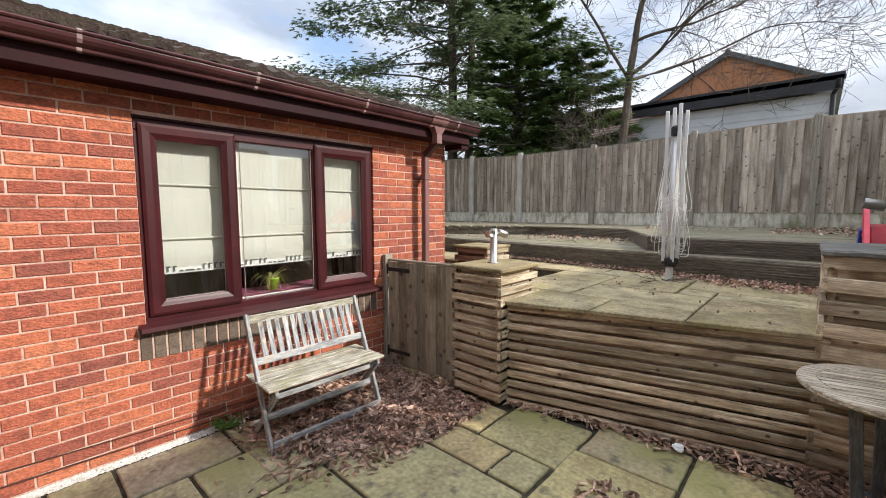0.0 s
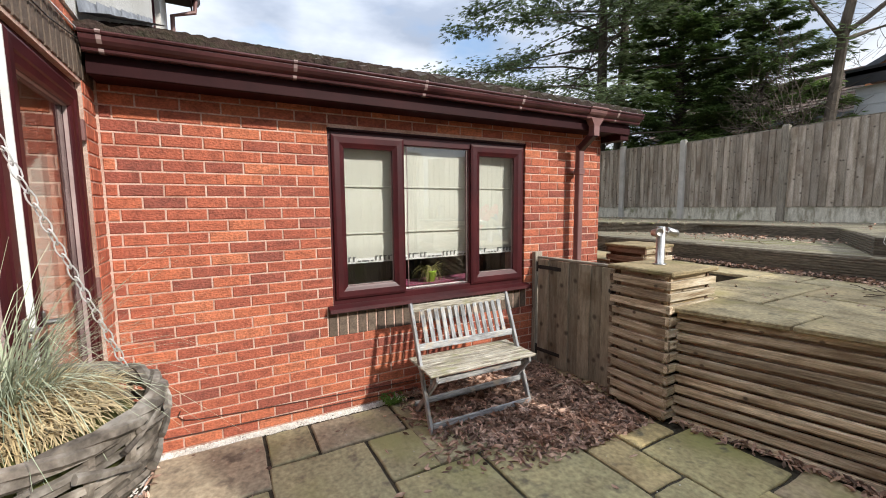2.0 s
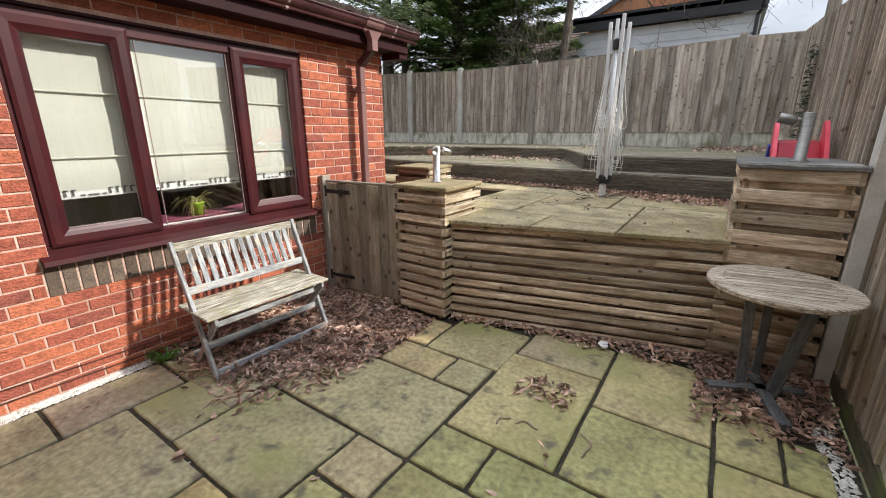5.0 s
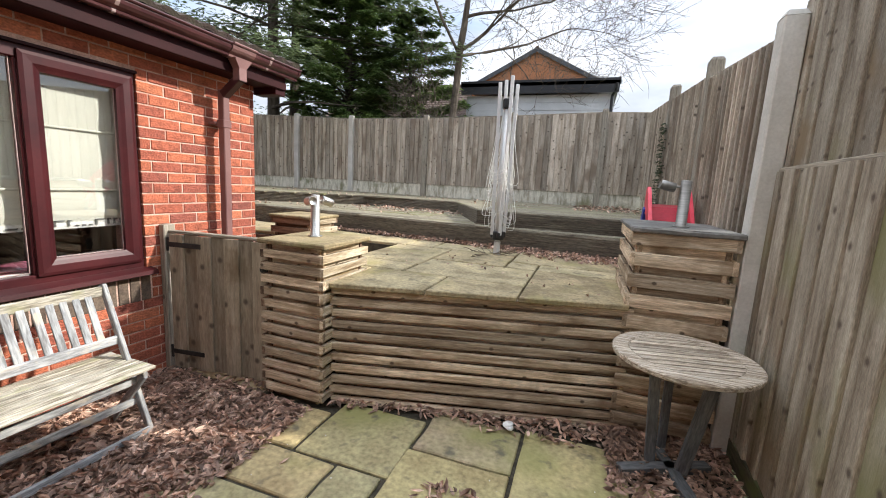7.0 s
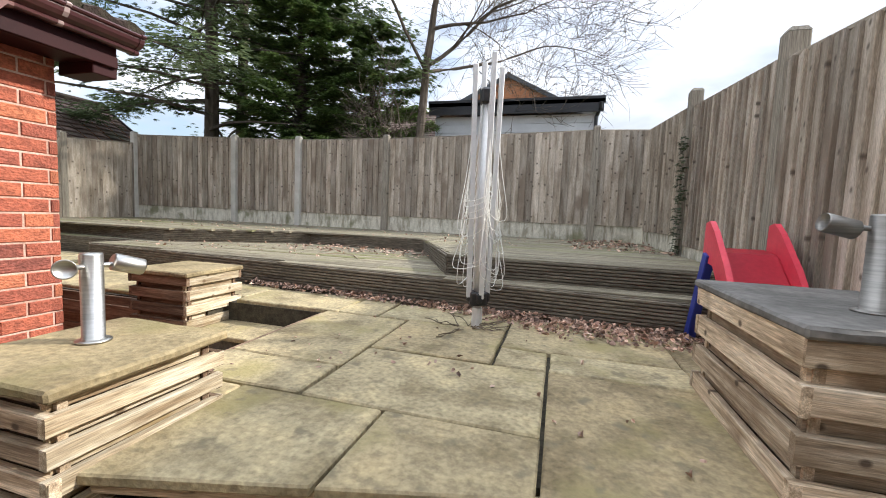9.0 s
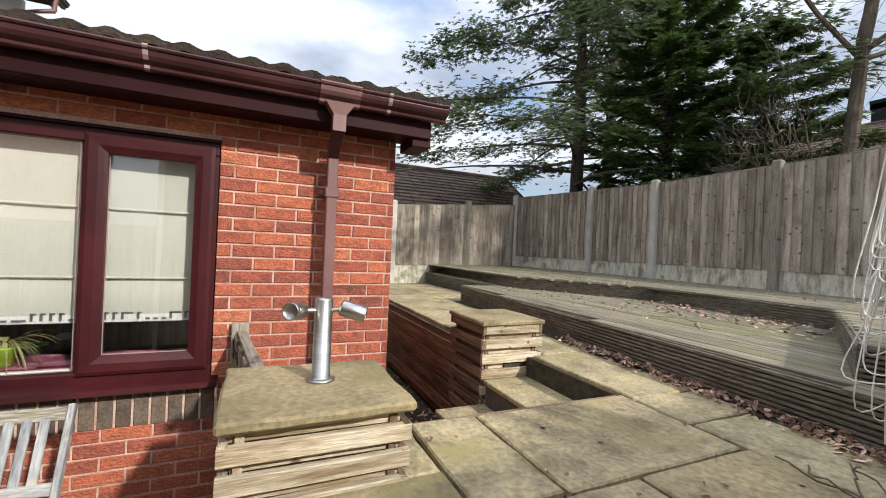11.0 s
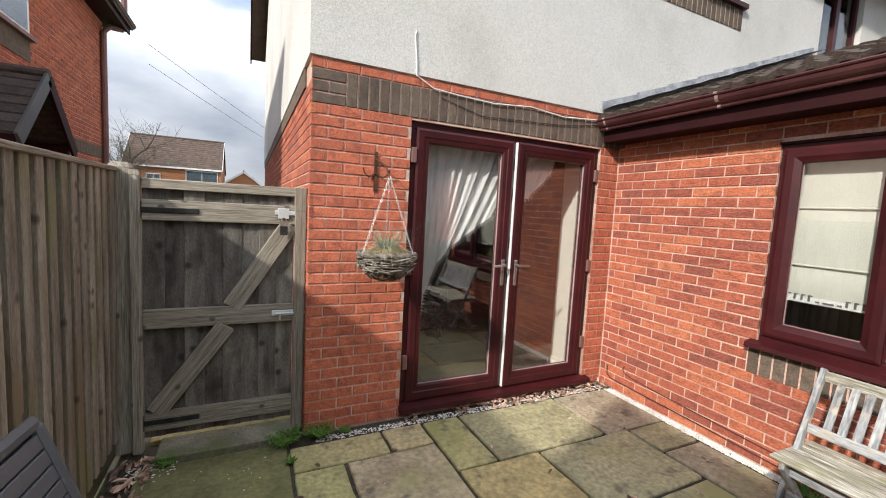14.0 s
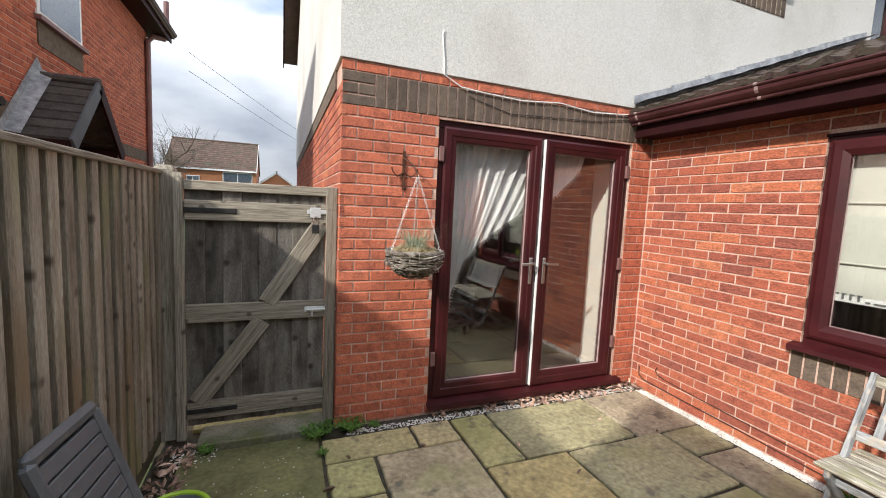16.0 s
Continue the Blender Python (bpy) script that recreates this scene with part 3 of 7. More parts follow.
def upper_window(name, hole, panes):
    u0, z0, u1, z1 = hole
    w = thing(name, "maroon framed upstairs casement window in the white wall", "window", kind="structure")
    y = DY - 0.05
    fr = [(-u1, y - 0.06, z0, -u0, y, z0 + 0.06), (-u1, y - 0.06, z1 - 0.06, -u0, y, z1), (-u1, y - 0.06, z0 + 0.06, -u1 + 0.06, y, z1 - 0.06), (-u0 - 0.06, y - 0.06, z0 + 0.06, -u0, y, z1 - 0.06)]
    for k in range(1, panes):
        x = -u1 + (u1 - u0) * k / panes
        fr.append((x - 0.045, y - 0.06, z0 + 0.06, x + 0.045, y, z1 - 0.06))
    part("window_frame", boxes(*fr), M_upvc, w)
    part("window_sill", boxes((-u1 - 0.04, DY - 0.1, z0 - 0.04, -u0 + 0.04, DY + 0.06, z0 + 0.005)), M_upvc, w)
    for k in range(panes):
        x0 = -u1 + (u1 - u0) * k / panes
        p = part("pane", boxes((x0 + 0.03, y - 0.035, z0 + 0.03, x0 + (u1 - u0) / panes - 0.03, y - 0.03, z1 - 0.03)), M_glass_dark, w)
        p.visible_shadow = False
    # added dark panel stands in for the unlit room behind the panes
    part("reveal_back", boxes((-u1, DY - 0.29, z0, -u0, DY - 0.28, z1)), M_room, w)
    return w


w1 = upper_window("window_2", UP1, 2)
w2 = upper_window("window_3", UP2, 2)
k = 0
while 3.265 + k * 0.0755 < 4.6:
    piece("soldier_brick", ME_soldier, w1, Matrix.Translation((-3.265 - k * 0.0755, DY + 0.02, 3.675)) @ wall_frame((0, 0, 0), (0, 1, 0)))
    k += 1
part("apron_mortar", boxes((-4.62, DY, 3.672, -3.26, DY + 0.015, 3.892)), M_mortar_pale, w1)

# ---- extension eaves, gutter and downpipe ----
eaves = thing("extension_eaves", "maroon fascia and soffit of the extension eaves", "fascia", kind="structure")
EY0, EY1 = DY + 0.02, 3.62
part("soffit", boxes((-3.02, EY0, 2.285, -2.80, EY1, 2.30)), M_fascia, eaves)
part("fascia", boxes((-2.80, EY0, 2.275, -2.775, EY1, 2.475), bevel=0.003), M_fascia, eaves)
part("fascia_lip", boxes((-2.776, EY0, 2.278, -2.768, EY1, 2.335), bevel=0.002), M_fascia, eaves)
part("box_end", boxes((-3.04, EY1 - 0.11, 2.225, -2.79, EY1 + 0.012, 2.40), (-3.02, NY + 0.003, 2.29, -2.80, EY1 - 0.14, 2.42), bevel=0.004), M_fascia, eaves)
gutter = thing("gutter", "maroon plastic gutter along the extension roof", "gutter")
bm = bmesh.new()
extrude_profile(bm, GUT, (-2.772, EY0, 2.465), (-2.772, EY1 + 0.06, 2.465))
part("trough", bm, M_gutter, gutter)
bm = bmesh.new()
extrude_profile(bm, [(a * 1.06 + 0.002, b * 1.06 + 0.002) for a, b in GUT[:15]], (-2.772, EY1 + 0.05, 2.465), (-2.772, EY1 + 0.075, 2.465))
part("stop_end", bm, M_gutter, gutter)
for y in (EY0 + 0.07, 0.35, 1.25, 2.15, 3.32):
    bm = bmesh.new()
    extrude_profile(bm, [(a * 1.05 + 0.002, b * 1.05 + 0.003) for a, b in GUT[:15]], (-2.772, y, 2.466), (-2.772, y + 0.022, 2.466))
    part("bracket", bm, M_lightplastic, gutter)
bm = bmesh.new()
extrude_profile(bm, [(a * 1.1 + 0.002, b * 1.1 + 0.003) for a, b in GUT[:15]], (-2.772, 2.94, 2.466), (-2.772, 3.16, 2.466))
part("outlet", bm, M_pipe, gutter)
bm = bmesh.new()
vs = [bm.verts.new(p) for p in ((-2.76, 2.97, 2.375), (-2.76, 3.13, 2.375), (-2.68, 3.13, 2.375), (-2.68, 2.97, 2.375), (-2.755, 3.015, 2.31), (-2.755, 3.085, 2.31), (-2.69, 3.085, 2.31), (-2.69, 3.015, 2.31), (-2.755, 3.015, 2.22), (-2.755, 3.085, 2.22), (-2.69, 3.085, 2.22), (-2.69, 3.015, 2.22))]
for k in (0, 4):
    for i in range(4):
        bm.faces.new((vs[k + i], vs[k + (i + 1) % 4], vs[k + 4 + (i + 1) % 4], vs[k + 4 + i]))
part("hopper", bm, M_pipe, gutter)
pipe = thing("downpipe", "faded square maroon plastic downpipe on the brick wall", "downpipe")
bm = bmesh.new()
bar(bm, (-2.722, 3.05, 2.24), (-2.885, 3.05, 2.12), 0.062, 0.062)
part("offset_bend", bm, M_gutter, pipe)
part("pipe", boxes((-2.925, 3.02, 0.0, -2.862, 3.082, 2.16), bevel=0.006), M_pipe, pipe)
for z in (1.90, 0.55):
    part("collar", boxes((-2.93, 3.012, z - 0.03, -2.856, 3.09, z + 0.03), (-2.995, 2.99, z - 0.012, -2.925, 3.112, z + 0.012), bevel=0.004), M_pipe, pipe)

# roof of the extension, tile by tile
ext_roof = thing("extension_roof", "mossy dark brown pantile roof of the extension", "roof", kind="structure")
bm = bmesh.new()
vs = [bm.verts.new(p) for p in ((-2.74, EY0 - 0.02, 2.465), (-2.74, EY1 + 0.04, 2.465), (-6.1, EY1 + 0.04, 3.66), (-6.1, EY0 - 0.02, 3.66), (-9.3, EY1 + 0.04, 2.5), (-9.3, EY0 - 0.02, 2.5))]
bm.faces.new((vs[0], vs[1], vs[2], vs[3]))
bm.faces.new((vs[3], vs[2], vs[4], vs[5]))
part("underlay", bm, M_tile_far, ext_roof)
tv, tf = [], []
NT = 10
for e, lift in ((0.0, 0.026), (0.40, 0.0)):
    for i in range(NT + 1):
        f = i / NT
        h = 0.022 * (1 + math.sin(f * 4 * math.pi - math.pi / 2)) / 2
        tv.append((e, f * 0.302, h + lift))
for i in range(NT + 1):
    f = i / NT
    tv.append((0.0, f * 0.302, 0.022 * (1 + math.sin(f * 4 * math.pi - math.pi / 2)) / 2 - 0.014))
for i in range(NT):
    tf.append((i, NT + 1 + i, NT + 2 + i, i + 1))
    tf.append((i, i + 1, 2 * NT + 3 + i, 2 * NT + 2 + i))
ME_tile = raw_mesh("roof_tile", tv, tf, M_tile)
rng = random.Random(3)
slope = math.atan2(3.66 - 2.465, 6.1 - 2.74)
for r in range(10):
    for c in range(15):
        y = EY0 - 0.02 + c * 0.293
        m = Matrix.Translation((-2.70 - r * 0.345 * math.cos(slope) + rng.uniform(-0.006, 0.006), y, 2.475 + r * 0.345 * math.sin(slope) + rng.uniform(0, 0.006)))
        m = m @ Euler((rng.uniform(-0.02, 0.02), slope, 0)).to_matrix().to_4x4() @ Matrix.Diagonal((-1, 1, 1, 1))
        piece("roof_tile", ME_tile, ext_roof, m)
lead = thing("lead_flashing", "grey lead flashing where the roof meets the white wall", "flashing", kind="structure")
for k in range(8):
    x0, x1 = -2.72 - k * 0.42, -2.72 - (k + 1) * 0.42 - 0.03
    bm = bmesh.new()
    z0, z1 = 2.53 + k * 0.42 * math.tan(slope), 2.53 + (k + 1) * 0.42 * math.tan(slope)
    vs = [bm.verts.new(p) for p in ((x0, DY + 0.018 + 0.004 * (k % 2), z0 + 0.105), (x1, DY + 0.018 + 0.004 * (k % 2), z1 + 0.098), (x1, DY + 0.024, z1 + 0.03), (x0, DY + 0.024, z0 + 0.03), (x1, DY + 0.15, z1 + 0.045), (x0, DY + 0.15, z0 + 0.045))]
    bm.faces.new((vs[0], vs[1], vs[2], vs[3]))
    bm.faces.new((vs[3], vs[2], vs[4], vs[5]))
    part("lead_sheet", bm, M_lead, lead)

# ---- window in the brick wall ----
win = thing("window_1", "rosewood framed three-light window with a cream blind inside", "window", kind="structure")
y0, z0, y1, z1 = WIN
XF = -3.02
part("window_frame", boxes((XF - 0.07, y0, z0 + 0.08, XF, y0 + 0.06, z1 - 0.075), (XF - 0.07, y1 - 0.06, z0 + 0.08, XF, y1, z1 - 0.075), (XF - 0.07, y0, z1 - 0.075, XF, y1, z1), (XF - 0.07, y0, z0, XF, y1, z0 + 0.08), (XF - 0.07, 1.165, z0 + 0.08, XF, 1.225, z1 - 0.075), (XF - 0.07, 1.84, z0 + 0.08, XF, 1.90, z1 - 0.075), bevel=0.006), M_upvc, win)
part("head_strip", boxes((XF - 0.02, y0 - 0.005, z1 - 0.004, XF + 0.026, y1 + 0.005, z1 + 0.012)), M_fascia, win)
bm = bmesh.new()
extrude_profile(bm, [(0.0, 0.0), (0.0, 0.035), (-0.05, 0.028), (-0.125, 0.012), (-0.13, -0.015), (-0.12, -0.022), (-0.11, -0.005)], (-3.06, y0 - 0.04, z0 - 0.0), (-3.06, y1 + 0.035, z0 - 0.0))
part("window_sill", bm, M_upvc, win)


def sash(parent, a, b, z0, z1, x):
    bm = bmesh.new()
    w = 0.095
    o = [(a, z0), (b, z0), (b, z1), (a, z1)]
    i = [(a + w, z0 + w), (b - w, z0 + w), (b - w, z1 - w), (a + w, z1 - w)]
    prof = [(0.0, -0.03), (0.0, 0.012), (0.2, 0.02), (0.62, 0.018), (0.85, 0.006), (1.0, 0.0), (1.0, -0.03)]
    rings = []
    for f, d in prof:
        rings.append([bm.verts.new((x + d, p[0] + (q[0] - p[0]) * f, p[1] + (q[1] - p[1]) * f)) for p, q in zip(o, i)])
    for r, s in zip(rings, rings[1:]):
        for k in range(4):
            bm.faces.new((r[k], r[(k + 1) % 4], s[(k + 1) % 4], s[k]))
    bmesh.ops.recalc_face_normals(bm, faces=bm.faces)
    return part("sash", bm, M_upvc, parent)


for a, b, fixed in ((y0 + 0.025, 1.215, False), (1.225, 1.84, True), (1.852, y1 - 0.025, False)):
    w = 0.095
    if not fixed:
        sash(win, a, b, z0 + 0.07, z1 - 0.03, XF + 0.004)
        g = (a + w, z0 + 0.07 + w, b - w, z1 - 0.03 - w)
    else:
        g = (a + 0.03, z0 + 0.09, b - 0.01, z1 - 0.075)
    p = part("pane", boxes((XF - 0.032, g[0] - 0.01, g[1] - 0.01, XF - 0.028, g[2] + 0.01, g[3] + 0.01)), M_glass, win)
    p.visible_shadow = False
    bd = 0.003
    part("glazing_bead", boxes((XF - 0.027, g[0], g[1], XF - 0.018, g[0] + bd, g[3]), (XF - 0.027, g[2] - bd, g[1], XF - 0.018, g[2], g[3]), (XF - 0.027, g[0], g[1], XF - 0.018, g[2], g[1] + bd), (XF - 0.027, g[0], g[3] - bd, XF - 0.018, g[2], g[3])), M_lightplastic, win)

# ---- glazed doors ----
doors = thing("door_1", "pair of rosewood framed glazed garden doors, one leaf ajar", "door", kind="structure")
u0, z0, u1, z1 = DOOR
YF = DY - 0.03
part("door_frame", boxes((-u1, YF - 0.07, z0 + 0.045, -u1 + 0.055, YF, z1 - 0.055), (-u0 - 0.055, YF - 0.07, z0 + 0.045, -u0, YF, z1 - 0.055), (-u1, YF - 0.07, z1 - 0.055, -u0, YF, z1), (-u1, YF - 0.07, z0, -u0, YF, z0 + 0.045), bevel=0.005), M_upvc, doors)
bm = bmesh.new()
extrude_profile(bm, [(0.0, 0.05), (0.04, 0.047), (0.115, 0.03), (0.12, -0.005), (0.10, -0.012), (0.0, -0.005)], (-u1 - 0.05, DY - 0.06, 0.045), (-u0 + 0.005, DY - 0.06, 0.045))
part("threshold", bm, M_upvc, doors)
XM = -1.85


def leaf(a, b, m):
    """A door leaf between x = a and b in the frame's plane, moved by m."""
    bm = bmesh.new()
    w = 0.105
    zz0, zz1 = z0 + 0.05, z1 - 0.045
    o = [(a, zz0), (b, zz0), (b, zz1), (a, zz1)]
    i = [(a + w, zz0 + w + 0.02), (b - w, zz0 + w + 0.02), (b - w, zz1 - w), (a + w, zz1 - w)]
    prof = [(0.0, -0.05), (0.0, 0.012), (0.15, 0.02), (0.55, 0.018), (0.62, 0.012), (0.9, 0.008), (1.0, 0.0), (1.0, -0.05), (0.0, -0.05)]
    rings = []
    for f, d in prof:
        rings.append([bm.verts.new((p[0] + (q[0] - p[0]) * f, YF + d, p[1] + (q[1] - p[1]) * f)) for p, q in zip(o, i)])
    for r, s in zip(rings, rings[1:]):
        for k in range(4):
            bm.faces.new((r[k], r[(k + 1) % 4], s[(k + 1) % 4], s[k]))
    bmesh.ops.recalc_face_normals(bm, faces=bm.faces)
    lf = part("door_leaf", bm, M_upvc, doors)
    lf.matrix_basis = m
    g = (a + w, zz0 + w + 0.02, b - w, zz1 - w)
    p = part("pane", boxes((g[0] - 0.01, YF - 0.03, g[1] - 0.01, g[2] + 0.01, YF - 0.026, g[3] + 0.01)), M_glass, lf)
    p.visible_shadow = False
    bd = 0.003
    part("glazing_bead", boxes((g[0], YF - 0.024, g[1], g[0] + bd, YF - 0.008, g[3]), (g[2] - bd, YF - 0.024, g[1], g[2], YF - 0.008, g[3]), (g[0], YF - 0.024, g[1], g[2], YF - 0.008, g[1] + bd), (g[0], YF - 0.024, g[3] - bd, g[2], YF - 0.008, g[3])), M_lightplastic, lf)
    return lf


AJAR = Matrix.Translation((-u1 + 0.05, YF, 0)) @ pose(0, 0, 0, 0, 0, 1.1) @ Matrix.Translation((u1 - 0.05, -YF, 0))
lf1 = leaf(XM + 0.012, -u0 - 0.05, Matrix())
lf2 = leaf(-u1 + 0.05, XM - 0.012, AJAR)
part("edge_strip", boxes((XM - 0.012, YF - 0.045, z0 + 0.06, XM - 0.004, YF + 0.013, z1 - 0.05)), M_white, lf2, "white plastic door edge")
for z in (0.45, 1.05, 1.35, 1.75, 2.0):
    part("lock_plate", boxes((XM - 0.004, YF - 0.03, z - 0.05, XM - 0.002, YF - 0.008, z + 0.05)), M_steel, lf2)
for lf, x, s in ((lf1, XM + 0.06, 1), (lf2, XM - 0.06, -1)):
    bm = boxes((x - 0.016, YF + 0.016, 0.99, x + 0.016, YF + 0.03, 1.21), bevel=0.006)
    hd = part("door_handle", bm, M_steel, lf, "polished steel lever handle")
    bm = bmesh.new()
    rod(bm, (x, YF + 0.025, 1.165), (x, YF + 0.07, 1.165), 0.011)
    bar(bm, (x - s * 0.01, YF + 0.07, 1.165), (x + s * 0.115 * (1 if s < 0 else 1), YF + 0.07, 1.160), 0.016, 0.02) if s < 0 else bar(bm, (x + 0.01, YF + 0.07, 1.165), (x + 0.115, YF + 0.07, 1.160), 0.016, 0.02)
    part("lever", bm, M_steel, hd)
for x in (-u0 - 0.03, -u1 + 0.03):
    for z in (1.98, 1.15, 0.42):
        part("hinge", boxes((x - 0.02, YF + 0.003, z - 0.055, x + 0.02, YF + 0.03, z + 0.055), bevel=0.004), M_pipe, doors)


# ---- fences ----
def feather(width, thick0, thick1):
    """A unit-high vertical board, thinner at one edge."""
    c = 0.004
    vs = [(0, 0, 0), (width, 0, 0), (width, -thick1, 0), (c, -thick0, 0), (0, -thick0 + c, 0)]
    vs += [(x, y, 1.0) for x, y, _ in vs]
    fs = [(i, (i + 1) % 5, 5 + (i + 1) % 5, 5 + i) for i in range(5)] + [(5, 6, 7, 8, 9), (4, 3, 2, 1, 0)]
    return vs, fs


ME_feather = raw_mesh("feather_board", *feather(0.125, 0.030, 0.004), M_fence)


def flat_board(width, back, front):
    """A unit-high square-edged board whose face stands proud on the left of the way."""
    c = 0.004
    vs = [(0, -back, 0), (width, -back, 0), (width, -front + c, 0), (width - c, -front, 0), (c, -front, 0), (0, -front + c, 0)]
    n = len(vs)
    vs += [(x, y, 1.0) for x, y, _ in vs]
    fs = [(i, (i + 1) % n, n + (i + 1) % n, n + i) for i in range(n)] + [tuple(range(n, 2 * n)), tuple(range(n))[::-1]]
    return vs, fs


ME_feather_near = raw_mesh("front_board", *flat_board(0.064, 0.022, 0.046), M_fence_near)
ME_feather_wide = raw_mesh("feather_board_wide", *feather(0.180, 0.024, 0.006), M_fence_near)
ME_back_board = raw_mesh("back_board", *feather(0.112, 0.010, 0.008), M_fence_near)


def fence_panel(a, b, z_low, top_a, top_b, board, material, pitch=0.105, label="grey feather-edge timber fence panel", gravel=0.0, cap=True, ground=None, group="fence panels"):
    """Upright overlapping boards from a to b (plan points), seen from the left of that way."""
    a3, b3 = Vector((a[0], a[1], 0)), Vector((b[0], b[1], 0))
    d = (b3 - a3)
    length = d.length
    m = along(a3, b3)
    p = thing("fence", label, "fence", group=group)
    p.matrix_basis = m
    rng = random.Random(int(a[0] * 31 + a[1] * 57))
    n = max(2, round(length / pitch))
    for k in range(n):
        u = k * length / n
        f = (u + 0.05) / length
        h = top_a + (top_b - top_a) * f - z_low - gravel - rng.uniform(0.0, 0.008)
        piece("board", board, p, Matrix.Translation((u, 0.012 + rng.uniform(0, 0.005), z_low + gravel)) @ Euler((0, 0, math.pi)).to_matrix().to_4x4() @ Matrix.Diagonal((-1, 1, h, 1)))
    if board is ME_feather_near:
        for k in range(n):
            piece("back_board", ME_back_board, p, Matrix.Translation(((k + 0.5) * length / n, 0.002, z_low)) @ Euler((0, 0, math.pi)).to_matrix().to_4x4() @ Matrix.Diagonal((-1 if k < n - 1 else -0.45, 1, top_b - z_low - 0.02, 1)))
    for z in (0.15, 0.75):
        part("rail", boxes((0, -0.05, z_low + gravel + z, length, -0.012, z_low + gravel + z + 0.08)), material, p)
    if cap:
        bm = bmesh.new()
        near = board is ME_feather_near
        bar(bm, (0, 0.026 if near else -0.005, top_a + 0.003), (length, 0.026 if near else -0.005, top_b + 0.003), 0.09 if near else 0.06, 0.026)
        part("capping", bm, M_rail, p)
    if gravel:
        part("gravel_board", boxes((0, -0.03, z_low - 0.02, length, 0.02, z_low + gravel), bevel=0.006), M_concrete, p, "water-stained concrete gravel board")
    return p


def fence_post(x, y, z0, z1, w, material, label="weathered concrete fence post", turn=0.0):
    bm = boxes((-w / 2, -w / 2, z0, w / 2, w / 2, z1 - 0.02), bevel=0.008)
    p = thing("fence_post", label, "fence post", (x, y, 0), turn, "fence posts")
    part("shaft", bm, material, p)
    bm = bmesh.new()
    r = bmesh.ops.create_cone(bm, cap_ends=True, segments=4, radius1=w * 0.7, radius2=w * 0.5, depth=0.03, matrix=pose(0, 0, z1 - 0.008, 0, 0, 45))
    part("weathered_top", bm, material, p)
    return p


ZU = 1.25
BACK = [(-9.2, 8.62, 3.04), (-6.95, 8.98, 3.02), (-5.4, 8.95, 2.96), (-3.53, 8.90, 2.96), (-1.66, 8.98, 3.02), (0.05, 9.1, 3.10), (0.93, 9.15, 3.10)]
for (xa, ya, za), (xb, yb, zb) in zip(BACK, BACK[1:]):
    fence_panel((xb - 0.05, yb), (xa + 0.05, ya), ZU, zb - 0.06, za - 0.06, ME_feather, M_fence, 0.112, gravel=0.26)
for i, (x, y, z) in enumerate(BACK[:-1]):
    fence_post(x, y - 0.045, 1.0, z, 0.11, M_post if i < 3 else M_rail_up, "pale concrete fence post" if i < 3 else "weathered timber fence post")
LEFT = [(-8.55, 5.15, 2.52), (-8.95, 7.1, 2.70), (-9.2, 8.62, 2.85)]
for (xa, ya, za), (xb, yb, zb) in zip(LEFT, LEFT[1:]):
    fence_panel((xb, yb - 0.05), (xa, ya + 0.05), 0.85, zb - 0.05, za - 0.05, ME_feather, M_fence, 0.112, gravel=0.38)
fence_post(-8.55, 5.15, 0.6, 2.56, 0.12, M_post)
fence_post(-8.95, 7.1, 0.6, 2.75, 0.11, M_rail_up, "weathered timber fence post")
fence_panel((-8.62, 4.95), (-8.62, 4.3), 0.6, 2.05, 2.05, ME_feather, M_fence, 0.112, label="lower grey timber fence panel in the corner")

# boundary fence beside the patio, then up past the terrace
M_kick = surf("mossy_dark_board", [(0.055, 0.05, 0.03), (0.11, 0.10, 0.06)], scale=4, stretch=(8, 1, 8), rough=0.95, bump=0.6, bscale=30, moss=((0.10, 0.12, 0.035), 0.4, 5))
NEAR = [(-0.90, 1.72), (1.42, 1.71), (3.30, 1.69)]
for (ya, za), (yb, zb), board, pitch in zip(NEAR, NEAR[1:], (ME_feather_near, ME_feather_wide), (0.11, 0.165)):
    fence_panel((FX + 0.035, ya + 0.03), (FX + 0.035, yb - 0.03), 0.13, za, zb, board, M_fence_near, pitch, label="tall brown feather-edge boundary fence panel", group="boundary fence panels")
    solid("kickboard", boxes((FX + 0.0, ya + 0.03, 0.0, FX + 0.034, yb - 0.03, 0.125), bevel=0.004), M_kick, "dark mossy timber board under the boundary fence", "kickboard", "structure")
fence_panel((FX + 0.065, 1.45), (FX + 0.065, 3.27), 1.62, 2.62, 2.56, ME_feather_wide, M_fence_near, 0.165, label="upper brown timber panel topping the boundary fence", group="boundary fence panels")
fence_post(FX + 0.08, 1.42, 0.0, 2.66, 0.10, M_post)
fence_post(0.815, 3.22, 0.0, 2.50, 0.11, M_post, "tall pale concrete fence post")
UPPER = [(3.36, 2.44, 0.8), (5.03, 2.64, 0.8), (6.90, 2.84, 1.1), (9.1, 3.06, 1.2)]
for (ya, za, _), (yb, zb, z0) in zip(UPPER, UPPER[1:]):
    fence_panel((FX + 0.02, ya + 0.05), (FX + 0.02, yb - 0.05), z0, za, zb - 0.03, ME_feather, M_fence, 0.112, gravel=0.25, group="boundary fence panels")
fence_post(0.885, 5.03, 0.6, 2.80, 0.12, M_rail_up, "tall grey timber fence post")
fence_post(0.86, 6.90, 0.8, 3.0, 0.12, M_rail_up, "tall grey timber fence post")
fence_post(0.80, -0.86, 0.0, 1.76, 0.11, M_rail_up, "weathered timber gate post")
